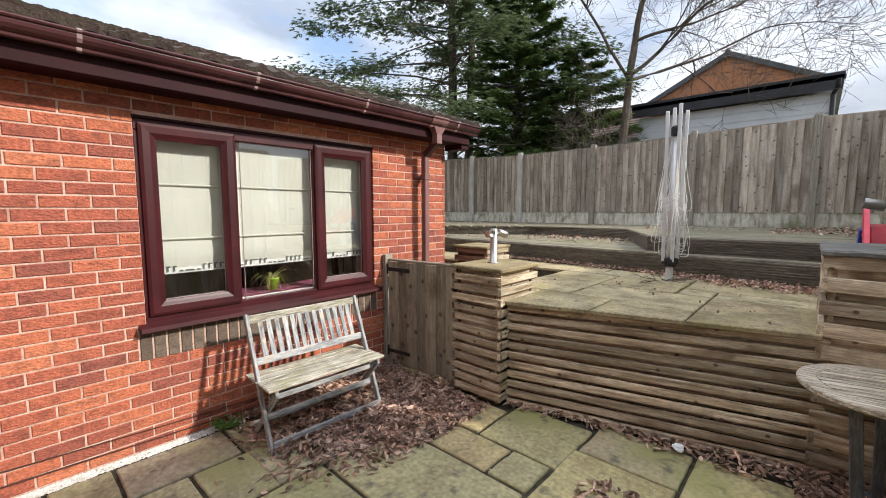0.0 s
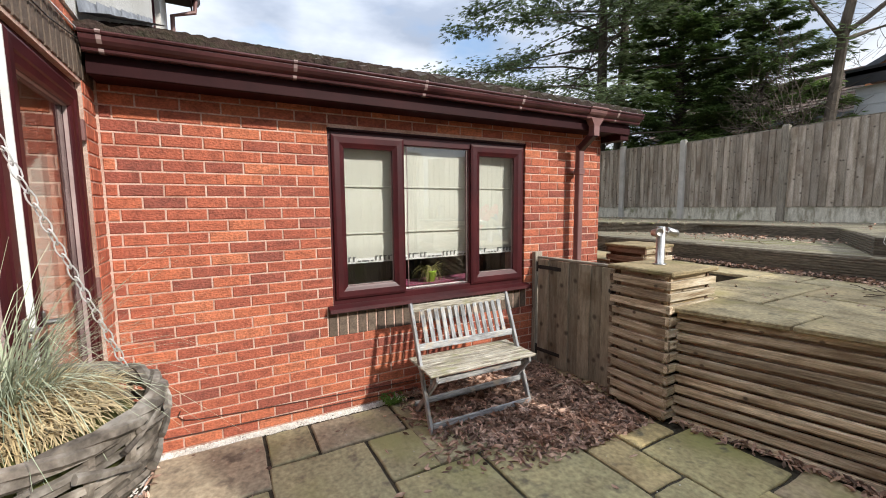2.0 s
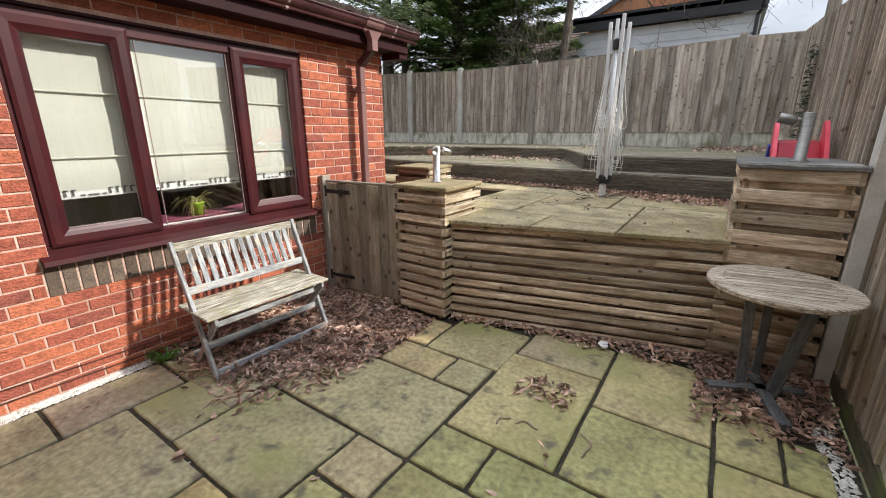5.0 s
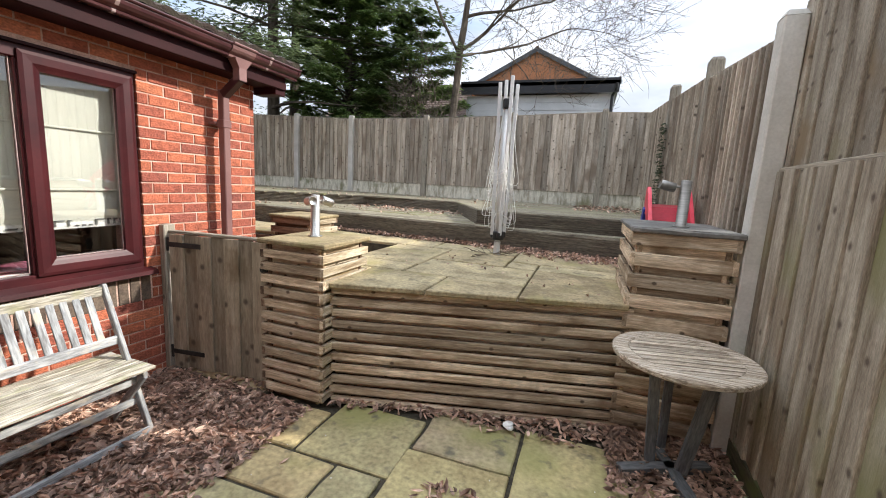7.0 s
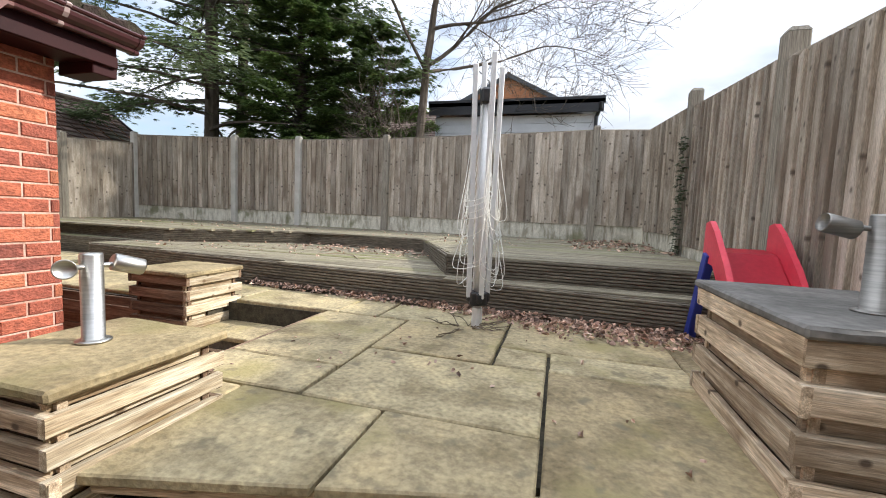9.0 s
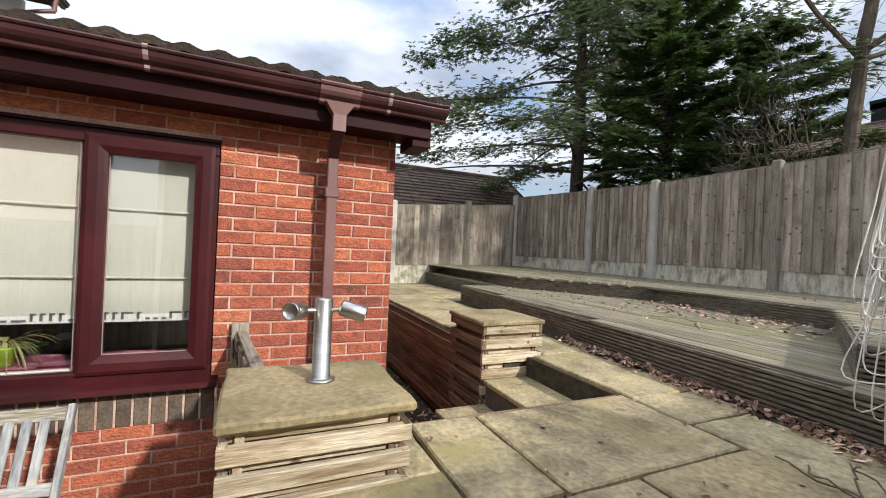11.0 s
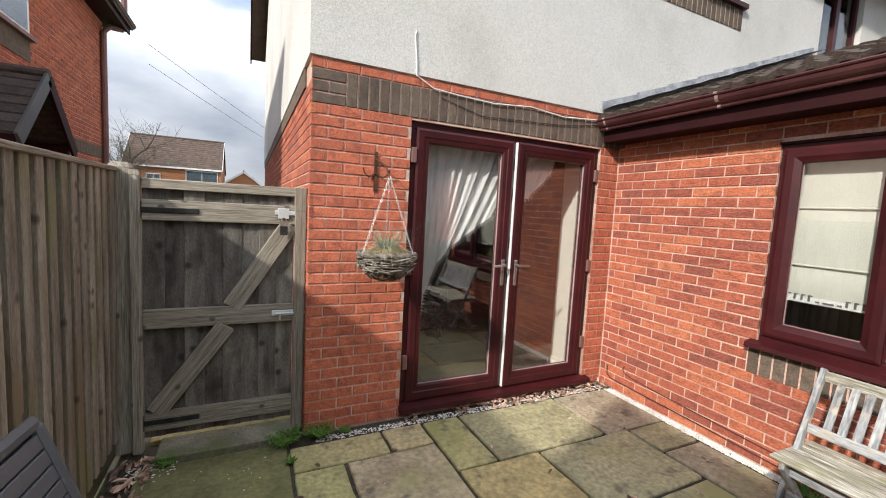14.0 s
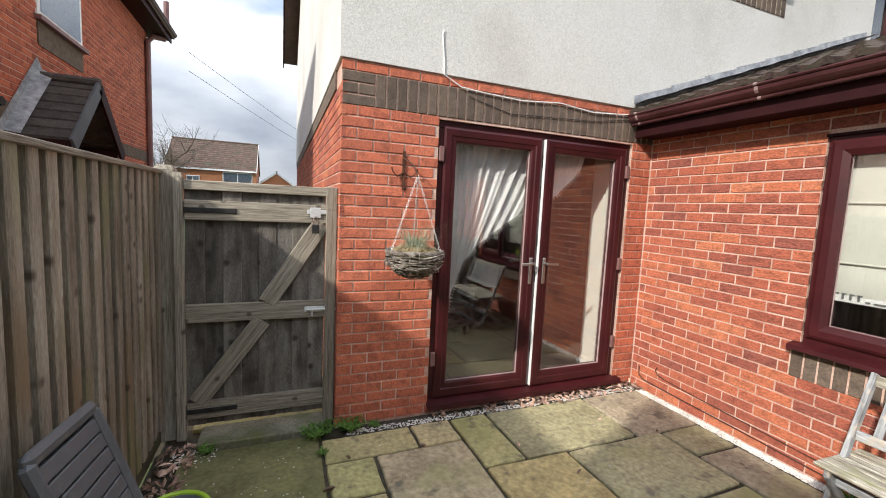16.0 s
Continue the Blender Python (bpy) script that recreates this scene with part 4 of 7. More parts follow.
fence_post(0.725, -0.80, 0.0, 1.72, 0.055, M_rail_up, "slim weathered timber post the side gate hangs from")

# ---- terrace, retaining slats, piers ----
TZ = 0.85
RA, RB = Vector((-1.62, 2.70, 0)), Vector((0.20, 3.17, 0))
terr = solid("terrace", bmesh.new(), M_joint, "raised terrace with its mortar bed", "terrace", "structure")
bm = bmesh.new()


def prism(bm, pts, z0, z1):
    lo = [bm.verts.new((x, y, z0)) for x, y in pts]
    hi = [bm.verts.new((x, y, z1)) for x, y in pts]
    n = len(pts)
    for i in range(n):
        bm.faces.new((lo[i], lo[(i + 1) % n], hi[(i + 1) % n], hi[i]))
    bm.faces.new(hi)
    bm.faces.new(lo[::-1])


prism(bm, [(-2.04, 2.75), (-1.62, 2.76), (0.2, 3.23), (0.86, 3.23), (0.86, 9.2), (-2.04, 9.2)], -0.05, TZ - 0.03)
prism(bm, [(-2.04, 4.52), (-2.04, 9.2), (-9.2, 9.2), (-8.6, 4.34), (-2.92, 4.34), (-2.92, 4.52)], -0.05, TZ - 0.03)
bm.to_mesh(terr.data)
bm.free()
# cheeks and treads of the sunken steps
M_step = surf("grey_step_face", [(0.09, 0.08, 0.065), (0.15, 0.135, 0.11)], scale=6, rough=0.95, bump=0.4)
steps = thing("garden_steps", "sandstone steps sunk between slatted walls", "steps", kind="structure")
for k in range(1, 5):
    y = 4.52 - (5 - k) * 0.36
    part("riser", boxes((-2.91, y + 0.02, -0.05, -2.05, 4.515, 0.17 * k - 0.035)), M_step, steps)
    part("tread", boxes((-2.915, y, 0.17 * k - 0.034, -2.045, y + 0.375, 0.17 * k), bevel=0.006), M_slab_up, steps)


def plank_mesh(length, height, thick, material, rng):
    """A sawn batten along x, its face at y = 0, with eased edges and a slight bow."""
    c = 0.003
    prof = [(thick, 0), (c, 0), (0, c), (0, height - c), (c, height), (thick, height)]
    n = max(2, int(length / 0.25))
    vs, fs = [], []
    for i in range(n + 1):
        dy, dz, dh = rng.uniform(-0.002, 0.002), rng.uniform(-0.0016, 0.0016), rng.uniform(-0.0012, 0.0012)
        vs += [(length * i / n, y + (dy if y < thick else 0.0), z + dz + (dh if z > height / 2 else 0.0)) for y, z in prof]
    for i in range(n):
        k = i * 6
        fs += [(k + j, k + 6 + j, k + 6 + (j + 1) % 6, k + (j + 1) % 6) for j in range(6)]
    fs += [tuple(range(6)), tuple(range(n * 6 + 5, n * 6 - 1, -1))]
    return raw_mesh("slat", vs, fs, material)


def slat_wall(name, a, b, z0, z1, h, material, label, proud=0.018, start=0, category="retaining wall", wide=1.16, deep=0.0):
    """Level boards from a to b, every other one standing proud; the face is on the right of the way from a to b."""
    a3, b3 = Vector((a[0], a[1], 0)), Vector((b[0], b[1], 0))
    w = thing(name, label, category)
    w.matrix_basis = along(a3, b3)
    length = (b3 - a3).length
    rng = random.Random(int(length * 1000))
    n = round((z1 - z0) / h)
    hh = (z1 - z0) / n
    for i in range(n):
        out = proud if (i + start) % 2 else 0.0
        tall = hh * (wide if out else 0.98)
        e0, e1 = rng.uniform(-0.008, 0.008) + (0.018 if out else 0), rng.uniform(-0.008, 0.008) + (0.018 if out else 0)
        piece("slat", plank_mesh(length + e0 + e1, tall, 0.024, material, rng), w, Matrix.Translation((-e0, (-out if out else deep) - rng.uniform(0, 0.004), z0 + i * hh + (hh - tall) / 2)) @ Euler((rng.uniform(-0.03, 0.03), rng.uniform(-0.0015, 0.0015), 0)).to_matrix().to_4x4())
    return w


slat_wall("retaining_wall", RA + Vector((0.0, 0.03, 0)), RB + Vector((0.02, 0.03, 0)), 0.0, TZ - 0.035, 0.039, M_slat, "weathered timber slat retaining wall below the terrace", 0.026, start=1, deep=0.014, wide=1.28)


def pier(name, x0, y0, x1, y1, z0, z1, h, south, east, label, cap_material, west=None, north=None):
    """A slatted pier with a stone cap; boards alternate at the corners."""
    p = thing(name, label, "pier")
    part("core", boxes((x0 + 0.03, y0 + 0.03, z0 - 0.02, x1 - 0.03, y1 - 0.03, z1 - 0.04)), M_slat_shaded, p)
    n = round((z1 - 0.035 - z0) / h)
    hh = (z1 - 0.035 - z0) / n
    rng = random.Random(int(abs(x0) * 100))
    # each face has its own slat colour, which carries its sun and shade
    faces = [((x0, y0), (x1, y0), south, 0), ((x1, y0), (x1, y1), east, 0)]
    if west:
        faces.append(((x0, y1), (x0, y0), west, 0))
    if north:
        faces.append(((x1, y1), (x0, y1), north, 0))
    for a, b, mat_, s in faces:
        a3, b3 = Vector((*a, 0)), Vector((*b, 0))
        m = along(a3, b3)
        length = (b3 - a3).length
        for i in range(n):
            out = 0.028 if (i + s) % 2 else 0.0
            e0 = out + rng.uniform(0, 0.006)
            e1 = out + rng.uniform(0, 0.006)
            tall = hh * (1.26 if out else 0.98)
            piece("slat", plank_mesh(length + e0 + e1, tall, 0.026, mat_, rng), p, m @ Matrix.Translation((-e0, (-out if out else 0.010) - rng.uniform(0, 0.004), z0 + i * hh + (hh - tall) / 2 + (0.004 if not i else 0.0))) @ Euler((rng.uniform(-0.03, 0.03), rng.uniform(-0.004, 0.004), 0)).to_matrix().to_4x4())
    bm = bmesh.new()
    box(bm, x0 - 0.045, y0 - 0.045, z1 - 0.033, x1 + 0.045, y1 + 0.045, z1, bevel=0.008)
    bmesh.ops.subdivide_edges(bm, edges=[e for e in bm.edges if e.calc_length() > 0.3], cuts=6)
    for v in bm.verts:
        q = v.co * 9
        v.co.x += 0.010 * noise.noise(q)
        v.co.y += 0.010 * noise.noise(q + Vector((9, 2, 4)))
        v.co.z += 0.004 * noise.noise(q * 1.5)
    part("capstone", bm, cap_material, p, "riven stone cap")
    return p


pier("gate_pier", -2.09, 2.63, -1.655, 3.12, 0.0, 1.105, 0.0425, M_slat, M_slat_sunlit, "slatted timber pier with a sandstone cap beside the gate", M_cap, M_slat_shaded, M_slat_shaded)
pier("step_pier", -3.40, 4.17, -2.93, 4.62, 0.0, 1.095, 0.0535, M_slat_shaded, M_slat_sunlit, "slatted timber pier with a sandstone cap beside the steps", M_cap, M_slat_shaded, M_slat_shaded)
M_slate_cap = surf("dark_grey_capstone", [(0.11, 0.105, 0.095), (0.19, 0.18, 0.165)], scale=5, rough=0.8, bump=0.4, bscale=30)
pier("corner_pier", 0.21, 3.19, 0.715, 3.96, 0.0, 1.335, 0.064, M_slat, M_slat, "tall slatted timber pier with a dark stone cap by the fence", M_slate_cap, M_slat, M_slat)
# passage slats take the darker copy, with the passage's shade in its colour
slat_wall("passage_retaining_wall", (-8.4, 4.32), (-3.42, 4.32), 0.0, TZ - 0.03, 0.09, M_slat_shaded, "timber slat retaining wall along the passage, coloured as in shade", 0.02)
slat_wall("passage_side_wall", (-2.06, 2.85), (-2.06, 4.5), 0.0, TZ - 0.03, 0.06, M_slat_shaded, "dark timber slats on the passage side of the terrace") .matrix_basis = along((-2.055, 4.5, 0), (-2.055, 3.12, 0))

# ---- decking ----
deck1 = thing("lower_deck", "weathered lower timber deck with grooved edges", "deck")
deck2 = thing("upper_deck", "weathered upper timber deck with grooved edges", "deck")
Z1, Z2 = 1.075, 1.25
ME_deck = raw_mesh("deck_board", *[(lambda v, f: (v, f))(*([[(x, y, z) for x in (0, 1) for y, z in ((0, 0), (0.134, 0), (0.134, 0.02), (0.130, 0.025), (0.004, 0.025), (0, 0.02))], [tuple((6 + i, 6 + (i + 1) % 6, (i + 1) % 6, i)) for i in range(6)] + [(0, 1, 2, 3, 4, 5), (11, 10, 9, 8, 7, 6)]]))][0], M_deck)


def deck_front1(x):
    return 5.06 - 0.085 * (x + 2.0)


y = 5.0
rng = random.Random(12)
while y < 7.3:
    cut = -8.75 if y > 5.95 else max(-5.75, -2.0 - (y - 5.06) / 0.085)
    while cut < 0.78:
        nx = min(cut + rng.uniform(2.2, 3.6), 0.80)
        piece("deck_board", ME_deck, deck1, Matrix.Translation((cut, y, Z1 - 0.025 + rng.uniform(-0.002, 0.002))) @ Matrix.Diagonal((nx - cut - 0.004, 1, 1, 1)))
        cut = nx
    y += 0.14


def upper_spans(y):
    if y < 5.34:
        return [(-1.33, 0.8)]
    right = -1.33 - (y - 5.34) / (6.98 - 5.34) * 0.80
    if y < 6.10:
        return [(right, 0.8)]
    if y < 7.05:
        return [(right, 0.8), (-8.85, -5.4 + (y - 6.05) / 1.05 * 1.5)]
    return [(-9.05, 0.8)]


y = 5.21
while y < 8.95:
    for s, e in upper_spans(y + 0.07):
        cut = s
        while cut < e - 0.02:
            nx = min(cut + rng.uniform(2.2, 3.6), e)
            piece("deck_board", ME_deck, deck2, Matrix.Translation((cut, y, Z2 - 0.025 + rng.uniform(-0.002, 0.002))) @ Matrix.Diagonal((nx - cut - 0.004, 1, 1, 1)))
            cut = nx
    y += 0.14


def grooved(parent, a, b, z0, z1):
    """A deck board on edge, with grooves along it."""
    n = max(4, round((z1 - z0) / 0.025))
    pts = [(-0.012, z0)]
    for i in range(n):
        za, zb = z0 + (z1 - z0) * i / n, z0 + (z1 - z0) * (i + 1) / n
        pts += [(0.0, za), (0.0, za + (zb - za) * 0.56), (-0.018, za + (zb - za) * 0.62), (-0.018, zb - 0.0005)]
    pts += [(-0.03, z1), (-0.03, z0)]
    bm = bmesh.new()
    extrude_profile(bm, [(-o, z) for o, z in pts], (a[0], a[1], 0), (b[0], b[1], 0))
    bmesh.ops.recalc_face_normals(bm, faces=bm.faces)
    return part("grooved_board", bm, M_deck_face, parent)


for a, b in (((-5.75, deck_front1(-5.75)), (-2.4, deck_front1(-2.4))), ((-2.4, deck_front1(-2.4)), (0.80, deck_front1(0.80))), ((-5.78, 5.95), (-5.75, deck_front1(-5.75))), ((-8.75, 6.0), (-5.78, 5.95))):
    grooved(deck1, a, b, TZ - 0.03, TZ + 0.095)
    grooved(deck1, a, b, TZ + 0.099, Z1 - 0.002)
for a, b in (((-1.33, 5.20), (0.80, 5.18)), ((-2.13, 6.98), (-1.33, 5.20)), ((-3.9, 7.08), (-2.13, 6.98)), ((-5.4, 6.05), (-3.9, 7.08)), ((-8.8, 6.30), (-5.4, 6.05))):
    grooved(deck2, a, b, Z1, Z2 - 0.002)
part("joists", boxes((-8.7, 6.4, TZ - 0.03, 0.78, 9.0, Z1 - 0.03), (-5.6, 5.55, TZ - 0.03, 0.78, 6.4, Z1 - 0.03)), M_slat_shaded, deck1)
part("joists", boxes((-9.0, 7.3, Z1, 0.78, 9.0, Z2 - 0.03), (-1.2, 5.3, Z1, 0.78, 7.3, Z2 - 0.03)), M_slat_shaded, deck2)


# ---- bench ----
M_bench = surf("grey_blue_worn_paint", [(0.20, 0.20, 0.20), (0.32, 0.33, 0.34), (0.42, 0.42, 0.41)], "object", scale=4, stretch=(1, 6, 6), rough=0.85, bump=0.4, bscale=16, val=0.16, spots=((0.50, 0.43, 0.34), 0.22, 12))
M_bench_seat = surf("bare_weathered_seat", [(0.22, 0.19, 0.14), (0.42, 0.385, 0.31), (0.52, 0.49, 0.42)], "object", scale=5, stretch=(1, 9, 9), rough=0.9, bump=0.7, bscale=16, val=0.12, grain=(0.5, 1.3), moss=((0.26, 0.26, 0.14), 0.25, 6))


def beam(parent, name, a, b, w, h, mat_, up=(0, 0, 1), bevel=0.004):
    """A part that is one bar, with its grain along x."""
    length = (Vector(b) - Vector(a)).length
    ob = part(name, boxes((0, -w / 2, -h / 2, length, w / 2, h / 2), bevel=bevel), mat_, parent)
    ob.matrix_basis = along(a, b, up)
    return ob


bench = thing("folding_bench", "weathered grey-blue slatted folding bench on dead leaves by the brick wall", "bench", (-2.46, 1.53, 0), -1.5)
for y in (-0.43, 0.43):
    beam(bench, "back_leg", (0.14, y, 0.0), (-0.21, y, 0.85), 0.024, 0.042, M_bench, (1, 0, 0))
    yy = y * 0.92
    beam(bench, "front_leg", (-0.20, yy, 0.0), (0.16, yy, 0.40), 0.024, 0.042, M_bench, (1, 0, 0))
    beam(bench, "seat_bearer", (-0.20, yy, 0.395), (0.17, yy, 0.405), 0.024, 0.04, M_bench)
for k in range(6):
    x = -0.185 + k * 0.066
    beam(bench, "seat_slat", (x, -0.45, 0.428), (x, 0.45, 0.428), 0.06, 0.018, M_bench_seat)
beam(bench, "top_rail", (-0.20, -0.42, 0.815), (-0.20, 0.42, 0.815), 0.022, 0.055, M_bench_seat)
beam(bench, "lower_rail", (-0.095, -0.42, 0.545), (-0.095, 0.42, 0.545), 0.022, 0.05, M_bench)
for k in range(13):
    y = -0.345 + k * 0.0575
    beam(bench, "back_slat", (-0.10, y, 0.56), (-0.195, y, 0.80), 0.034, 0.012, M_bench, (1, 0, 0.35), 0.002)
for a in ((0.14, 0.045), (-0.175, 0.07), (0.10, 0.345), (0.03, 0.19)):
    beam(bench, "stretcher", (a[0], -0.42, a[1] + 0.012), (a[0], 0.42, a[1] + 0.012), 0.02, 0.04, M_bench)

# ---- round table ----
M_table = surf("weathered_teak_top", [(0.24, 0.18, 0.125), (0.47, 0.39, 0.30), (0.62, 0.55, 0.45)], "object", scale=5, stretch=(1, 16, 16), rough=0.9, bump=0.7, bscale=14, val=0.2, grain=(0.5, 1.35))
M_tleg = surf("grey_painted_leg", [(0.10, 0.105, 0.11), (0.16, 0.165, 0.17)], "object", scale=5, stretch=(1, 6, 6), rough=0.8, bump=0.3, bscale=20, val=0.1)
TC = (0.455, 2.79)
table = thing("round_table", "round weathered slatted garden table on grey legs by the fence", "table", (TC[0], TC[1], 0), 0)
bm = bmesh.new()
N = 48
prof = [(0.262, 0.692), (0.262, 0.716), (0.268, 0.72), (0.338, 0.72), (0.345, 0.714), (0.345, 0.696), (0.338, 0.69)]
rings = [[bm.verts.new((r * math.cos(2 * math.pi * i / N), r * math.sin(2 * math.pi * i / N), z)) for i in range(N)] for r, z in prof]
for a, b in zip(rings, rings[1:] + rings[:1]):
    for i in range(N):
        bm.faces.new((a[i], a[(i + 1) % N], b[(i + 1) % N], b[i]))
part("rim", bm, M_table, table)
for k in range(10):
    y = -0.235 + k * 0.0522
    side = [y - 0.022 + 0.0088 * i for i in range(6)]
    reach = [math.sqrt(max(0.0004, 0.2605 ** 2 - v * v)) for v in side]
    bm = bmesh.new()
    prism(bm, [(-h, v) for h, v in zip(reach, side)][::-1] + [(h, v) for h, v in zip(reach, side)], 0.698, 0.718)
    ob = part("table_slat", bm, M_table, table)
    ob.matrix_basis = pose(0, 0, 0, 0, 0, 12)
beam(table, "leg", (-0.07, 0.09, 0.03), (-0.12, 0.03, 0.69), 0.052, 0.042, M_tleg)
beam(table, "leg", (0.08, 0.05, 0.03), (0.16, -0.03, 0.69), 0.060, 0.045, M_tleg)
beam(table, "leg", (0.01, 0.24, 0.03), (-0.01, 0.20, 0.69), 0.045, 0.035, M_tleg)
beam(table, "foot", (-0.24, -0.05, 0.025), (0.24, 0.17, 0.025), 0.065, 0.045, M_tleg)
beam(table, "foot", (0.115, -0.27, 0.025), (-0.03, 0.30, 0.025), 0.065, 0.045, M_tleg)
beam(table, "top_bearer", (-0.24, 0.02, 0.675), (0.24, -0.02, 0.675), 0.045, 0.03, M_tleg)

# ---- grey plastic chair and bucket ----
M_pl = surf("dark_grey_plastic", [(0.085, 0.09, 0.097), (0.115, 0.12, 0.127)], scale=4, rough=0.45, bump=0.08, bscale=120, spots=((0.16, 0.16, 0.15), 0.03, 30))
chair = thing("garden_chair", "dark grey moulded plastic garden chair against the fence", "chair", (0.68, 0.66, 0), 0)


def chair_back(v, u):
    """A point of the leaning backrest: u across, v up."""
    return Vector((0.02 - 0.16 * (1 - v) + 0.03 * u, -0.07 - 0.02 + 0.30 * u, 0.40 + 0.49 * v))


bm = bmesh.new()
for a, b in (((0, 0), (1, 0)), ((0, 1), (1, 1))):
    bar(bm, chair_back(a[0], a[1]), chair_back(b[0], b[1]), 0.035, 0.04, 0.012)
bar(bm, chair_back(1, -0.03), chair_back(1, 1.03), 0.035, 0.05, 0.014)
part("back_frame", bm, M_pl, chair)
for k in range(9):
    v = 0.06 + k * 0.104
    bm = bmesh.new()
    bar(bm, chair_back(v, 0.02), chair_back(v, 0.98), 0.014, 0.047, 0.003, up=(0.31, 0, 0.95))
    part("back_slat", bm, M_pl, chair)
bm = bmesh.new()
bm.faces.new([bm.verts.new(chair_back(v, u) + Vector((0.012, 0, 0))) for v, u in ((0, 0), (0, 1), (1, 1), (1, 0))])
bmesh.ops.solidify(bm, geom=list(bm.faces), thickness=0.006)
part("back_panel", bm, M_pl, chair)
part("seat", boxes((-0.50, -0.11, 0.37, -0.12, 0.25, 0.40), bevel=0.012), M_pl, chair)
for x, y in ((-0.47, -0.08), (-0.47, 0.22), (-0.14, -0.08), (-0.14, 0.22)):
    beam(chair, "leg", (x * 1.02, y, 0.0), (x, y, 0.38), 0.03, 0.035, M_pl)
M_lime = surf("lime_plastic", [(0.30, 0.48, 0.03), (0.36, 0.55, 0.05)], scale=4, rough=0.4, bump=0.02)
tub = thing("garden_tub", "dark grey plastic tub with a lime green rim", "tub", (0.55, 0.29, 0))
bm = bmesh.new()
lathe(bm, [(0.10, 0.0), (0.105, 0.005), (0.135, 0.26), (0.128, 0.26), (0.098, 0.012), (0.001, 0.012)], 28)
smooth(part("body", bm, M_pl, tub))
bm = bmesh.new()
R = 32
tube(bm, [(0.14 * math.cos(2 * math.pi * j / R), 0.14 * math.sin(2 * math.pi * j / R), 0.262) for j in range(R + 1)], 0.011, 8)
part("rim", bm, M_lime, tub, "lime green rolled rim")

# ---- pier lamps ----
# rougher, darker copy of the lamp steel, with the tall pier's shade in its colour
M_steel_shaded = surf("shaded_steel", [(0.22, 0.21, 0.195), (0.33, 0.315, 0.29)], scale=4, stretch=(1, 1, 20), rough=0.5, bump=0.05, metal=1.0)


def pier_lamp(at, label, heads, metal=M_steel):
    """A steel post with a flange; each head is an arm's way and the way that its spot points."""
    lp = thing("pier_lamp", label, "lamp", at, 0, "pier lamps")
    bm = bmesh.new()
    lathe(bm, [(0.050, 0.0), (0.050, 0.005), (0.040, 0.008), (0.032, 0.010), (0.032, 0.288), (0.029, 0.294), (0.001, 0.296)], 28)
    smooth(part("post", bm, metal, lp))
    for arm, aim in heads:
        u, d = Vector(arm).normalized(), Vector(aim).normalized()
        bm = bmesh.new()
        base_ = Vector((0, 0, 0.252))
        rod(bm, base_ + u * 0.028, base_ + u * 0.066, 0.008)
        part("arm", bm, metal, lp)
        bm = bmesh.new()
        m = Matrix.Translation(base_ + u * 0.090 + d * 0.012) @ d.to_track_quat("Z", "Y").to_matrix().to_4x4()
        lathe(bm, [(0.001, -0.045), (0.024, -0.045), (0.030, -0.040), (0.030, 0.046), (0.028, 0.05), (0.025, 0.042), (0.001, 0.042)], 22, m)
        smooth(part("spot_head", bm, metal, lp))
    return lp


pier_lamp((-1.91, 2.90, 1.106), "brushed steel post lamp with two spot heads on the gate pier", (((0.2, 1, 0), (0.25, 0.95, -0.3)), ((0.2, -1, 0), (0.85, -0.5, 0.1))))
pier_lamp((0.48, 3.45, 1.336), "dull steel post lamp with one spot head on the tall pier, coloured as in shade", (((-1, 0.1, 0), (-0.95, -0.1, 0.22)),), M_steel_shaded)

# ---- rotary clothes dryer ----
M_line = surf("white_washing_line", [(0.72, 0.71, 0.66), (0.82, 0.81, 0.77)], scale=6, rough=0.6, bump=0.0)
M_hub = surf("black_plastic_hub", [(0.015, 0.015, 0.016), (0.03, 0.03, 0.03)], scale=8, rough=0.4, bump=0.0)
dryer = thing("rotary_clothes_dryer", "folded aluminium rotary clothes dryer with slack white lines", "clothes dryer", (-0.92, 4.52, TZ), 20)
bm = bmesh.new()
rod(bm, (0, 0, -0.02), (0, 0, 1.52), 0.026, n=16)
smooth(part("pole", bm, M_galv, dryer))
bm = bmesh.new()
rod(bm, (0, 0, 0.0), (0, 0, 0.13), 0.034, n=16)
part("ground_socket", bm, M_galv, dryer)
part("hub", boxes((-0.055, -0.055, 0.15, 0.055, 0.055, 0.24), (-0.075, -0.02, 0.17, 0.075, 0.02, 0.235), (-0.02, -0.075, 0.17, 0.02, 0.075, 0.235), bevel=0.01), M_hub, dryer)
part("top_hub", boxes((-0.045, -0.045, 1.42, 0.045, 0.045, 1.52), bevel=0.014), M_hub, dryer)
tops = []
for k in range(4):
    a = math.radians(90 * k + 10)
    lo = Vector((0.062 * math.cos(a), 0.062 * math.sin(a), 0.20))
    hi = Vector((0.088 * math.cos(a), 0.088 * math.sin(a), 1.66 + 0.05 * (k % 2)))
    beam(dryer, "arm", lo, hi, 0.032, 0.024, M_galv)
    tops.append((lo, hi))
    bm = bmesh.new()
    tube(bm, [lo + (hi - lo) * 0.55 + Vector((0, 0, 0)), Vector((0.028 * math.cos(a), 0.028 * math.sin(a), 1.45))], 0.006, 6)
    part("strut", bm, M_galv, dryer)
rng = random.Random(21)
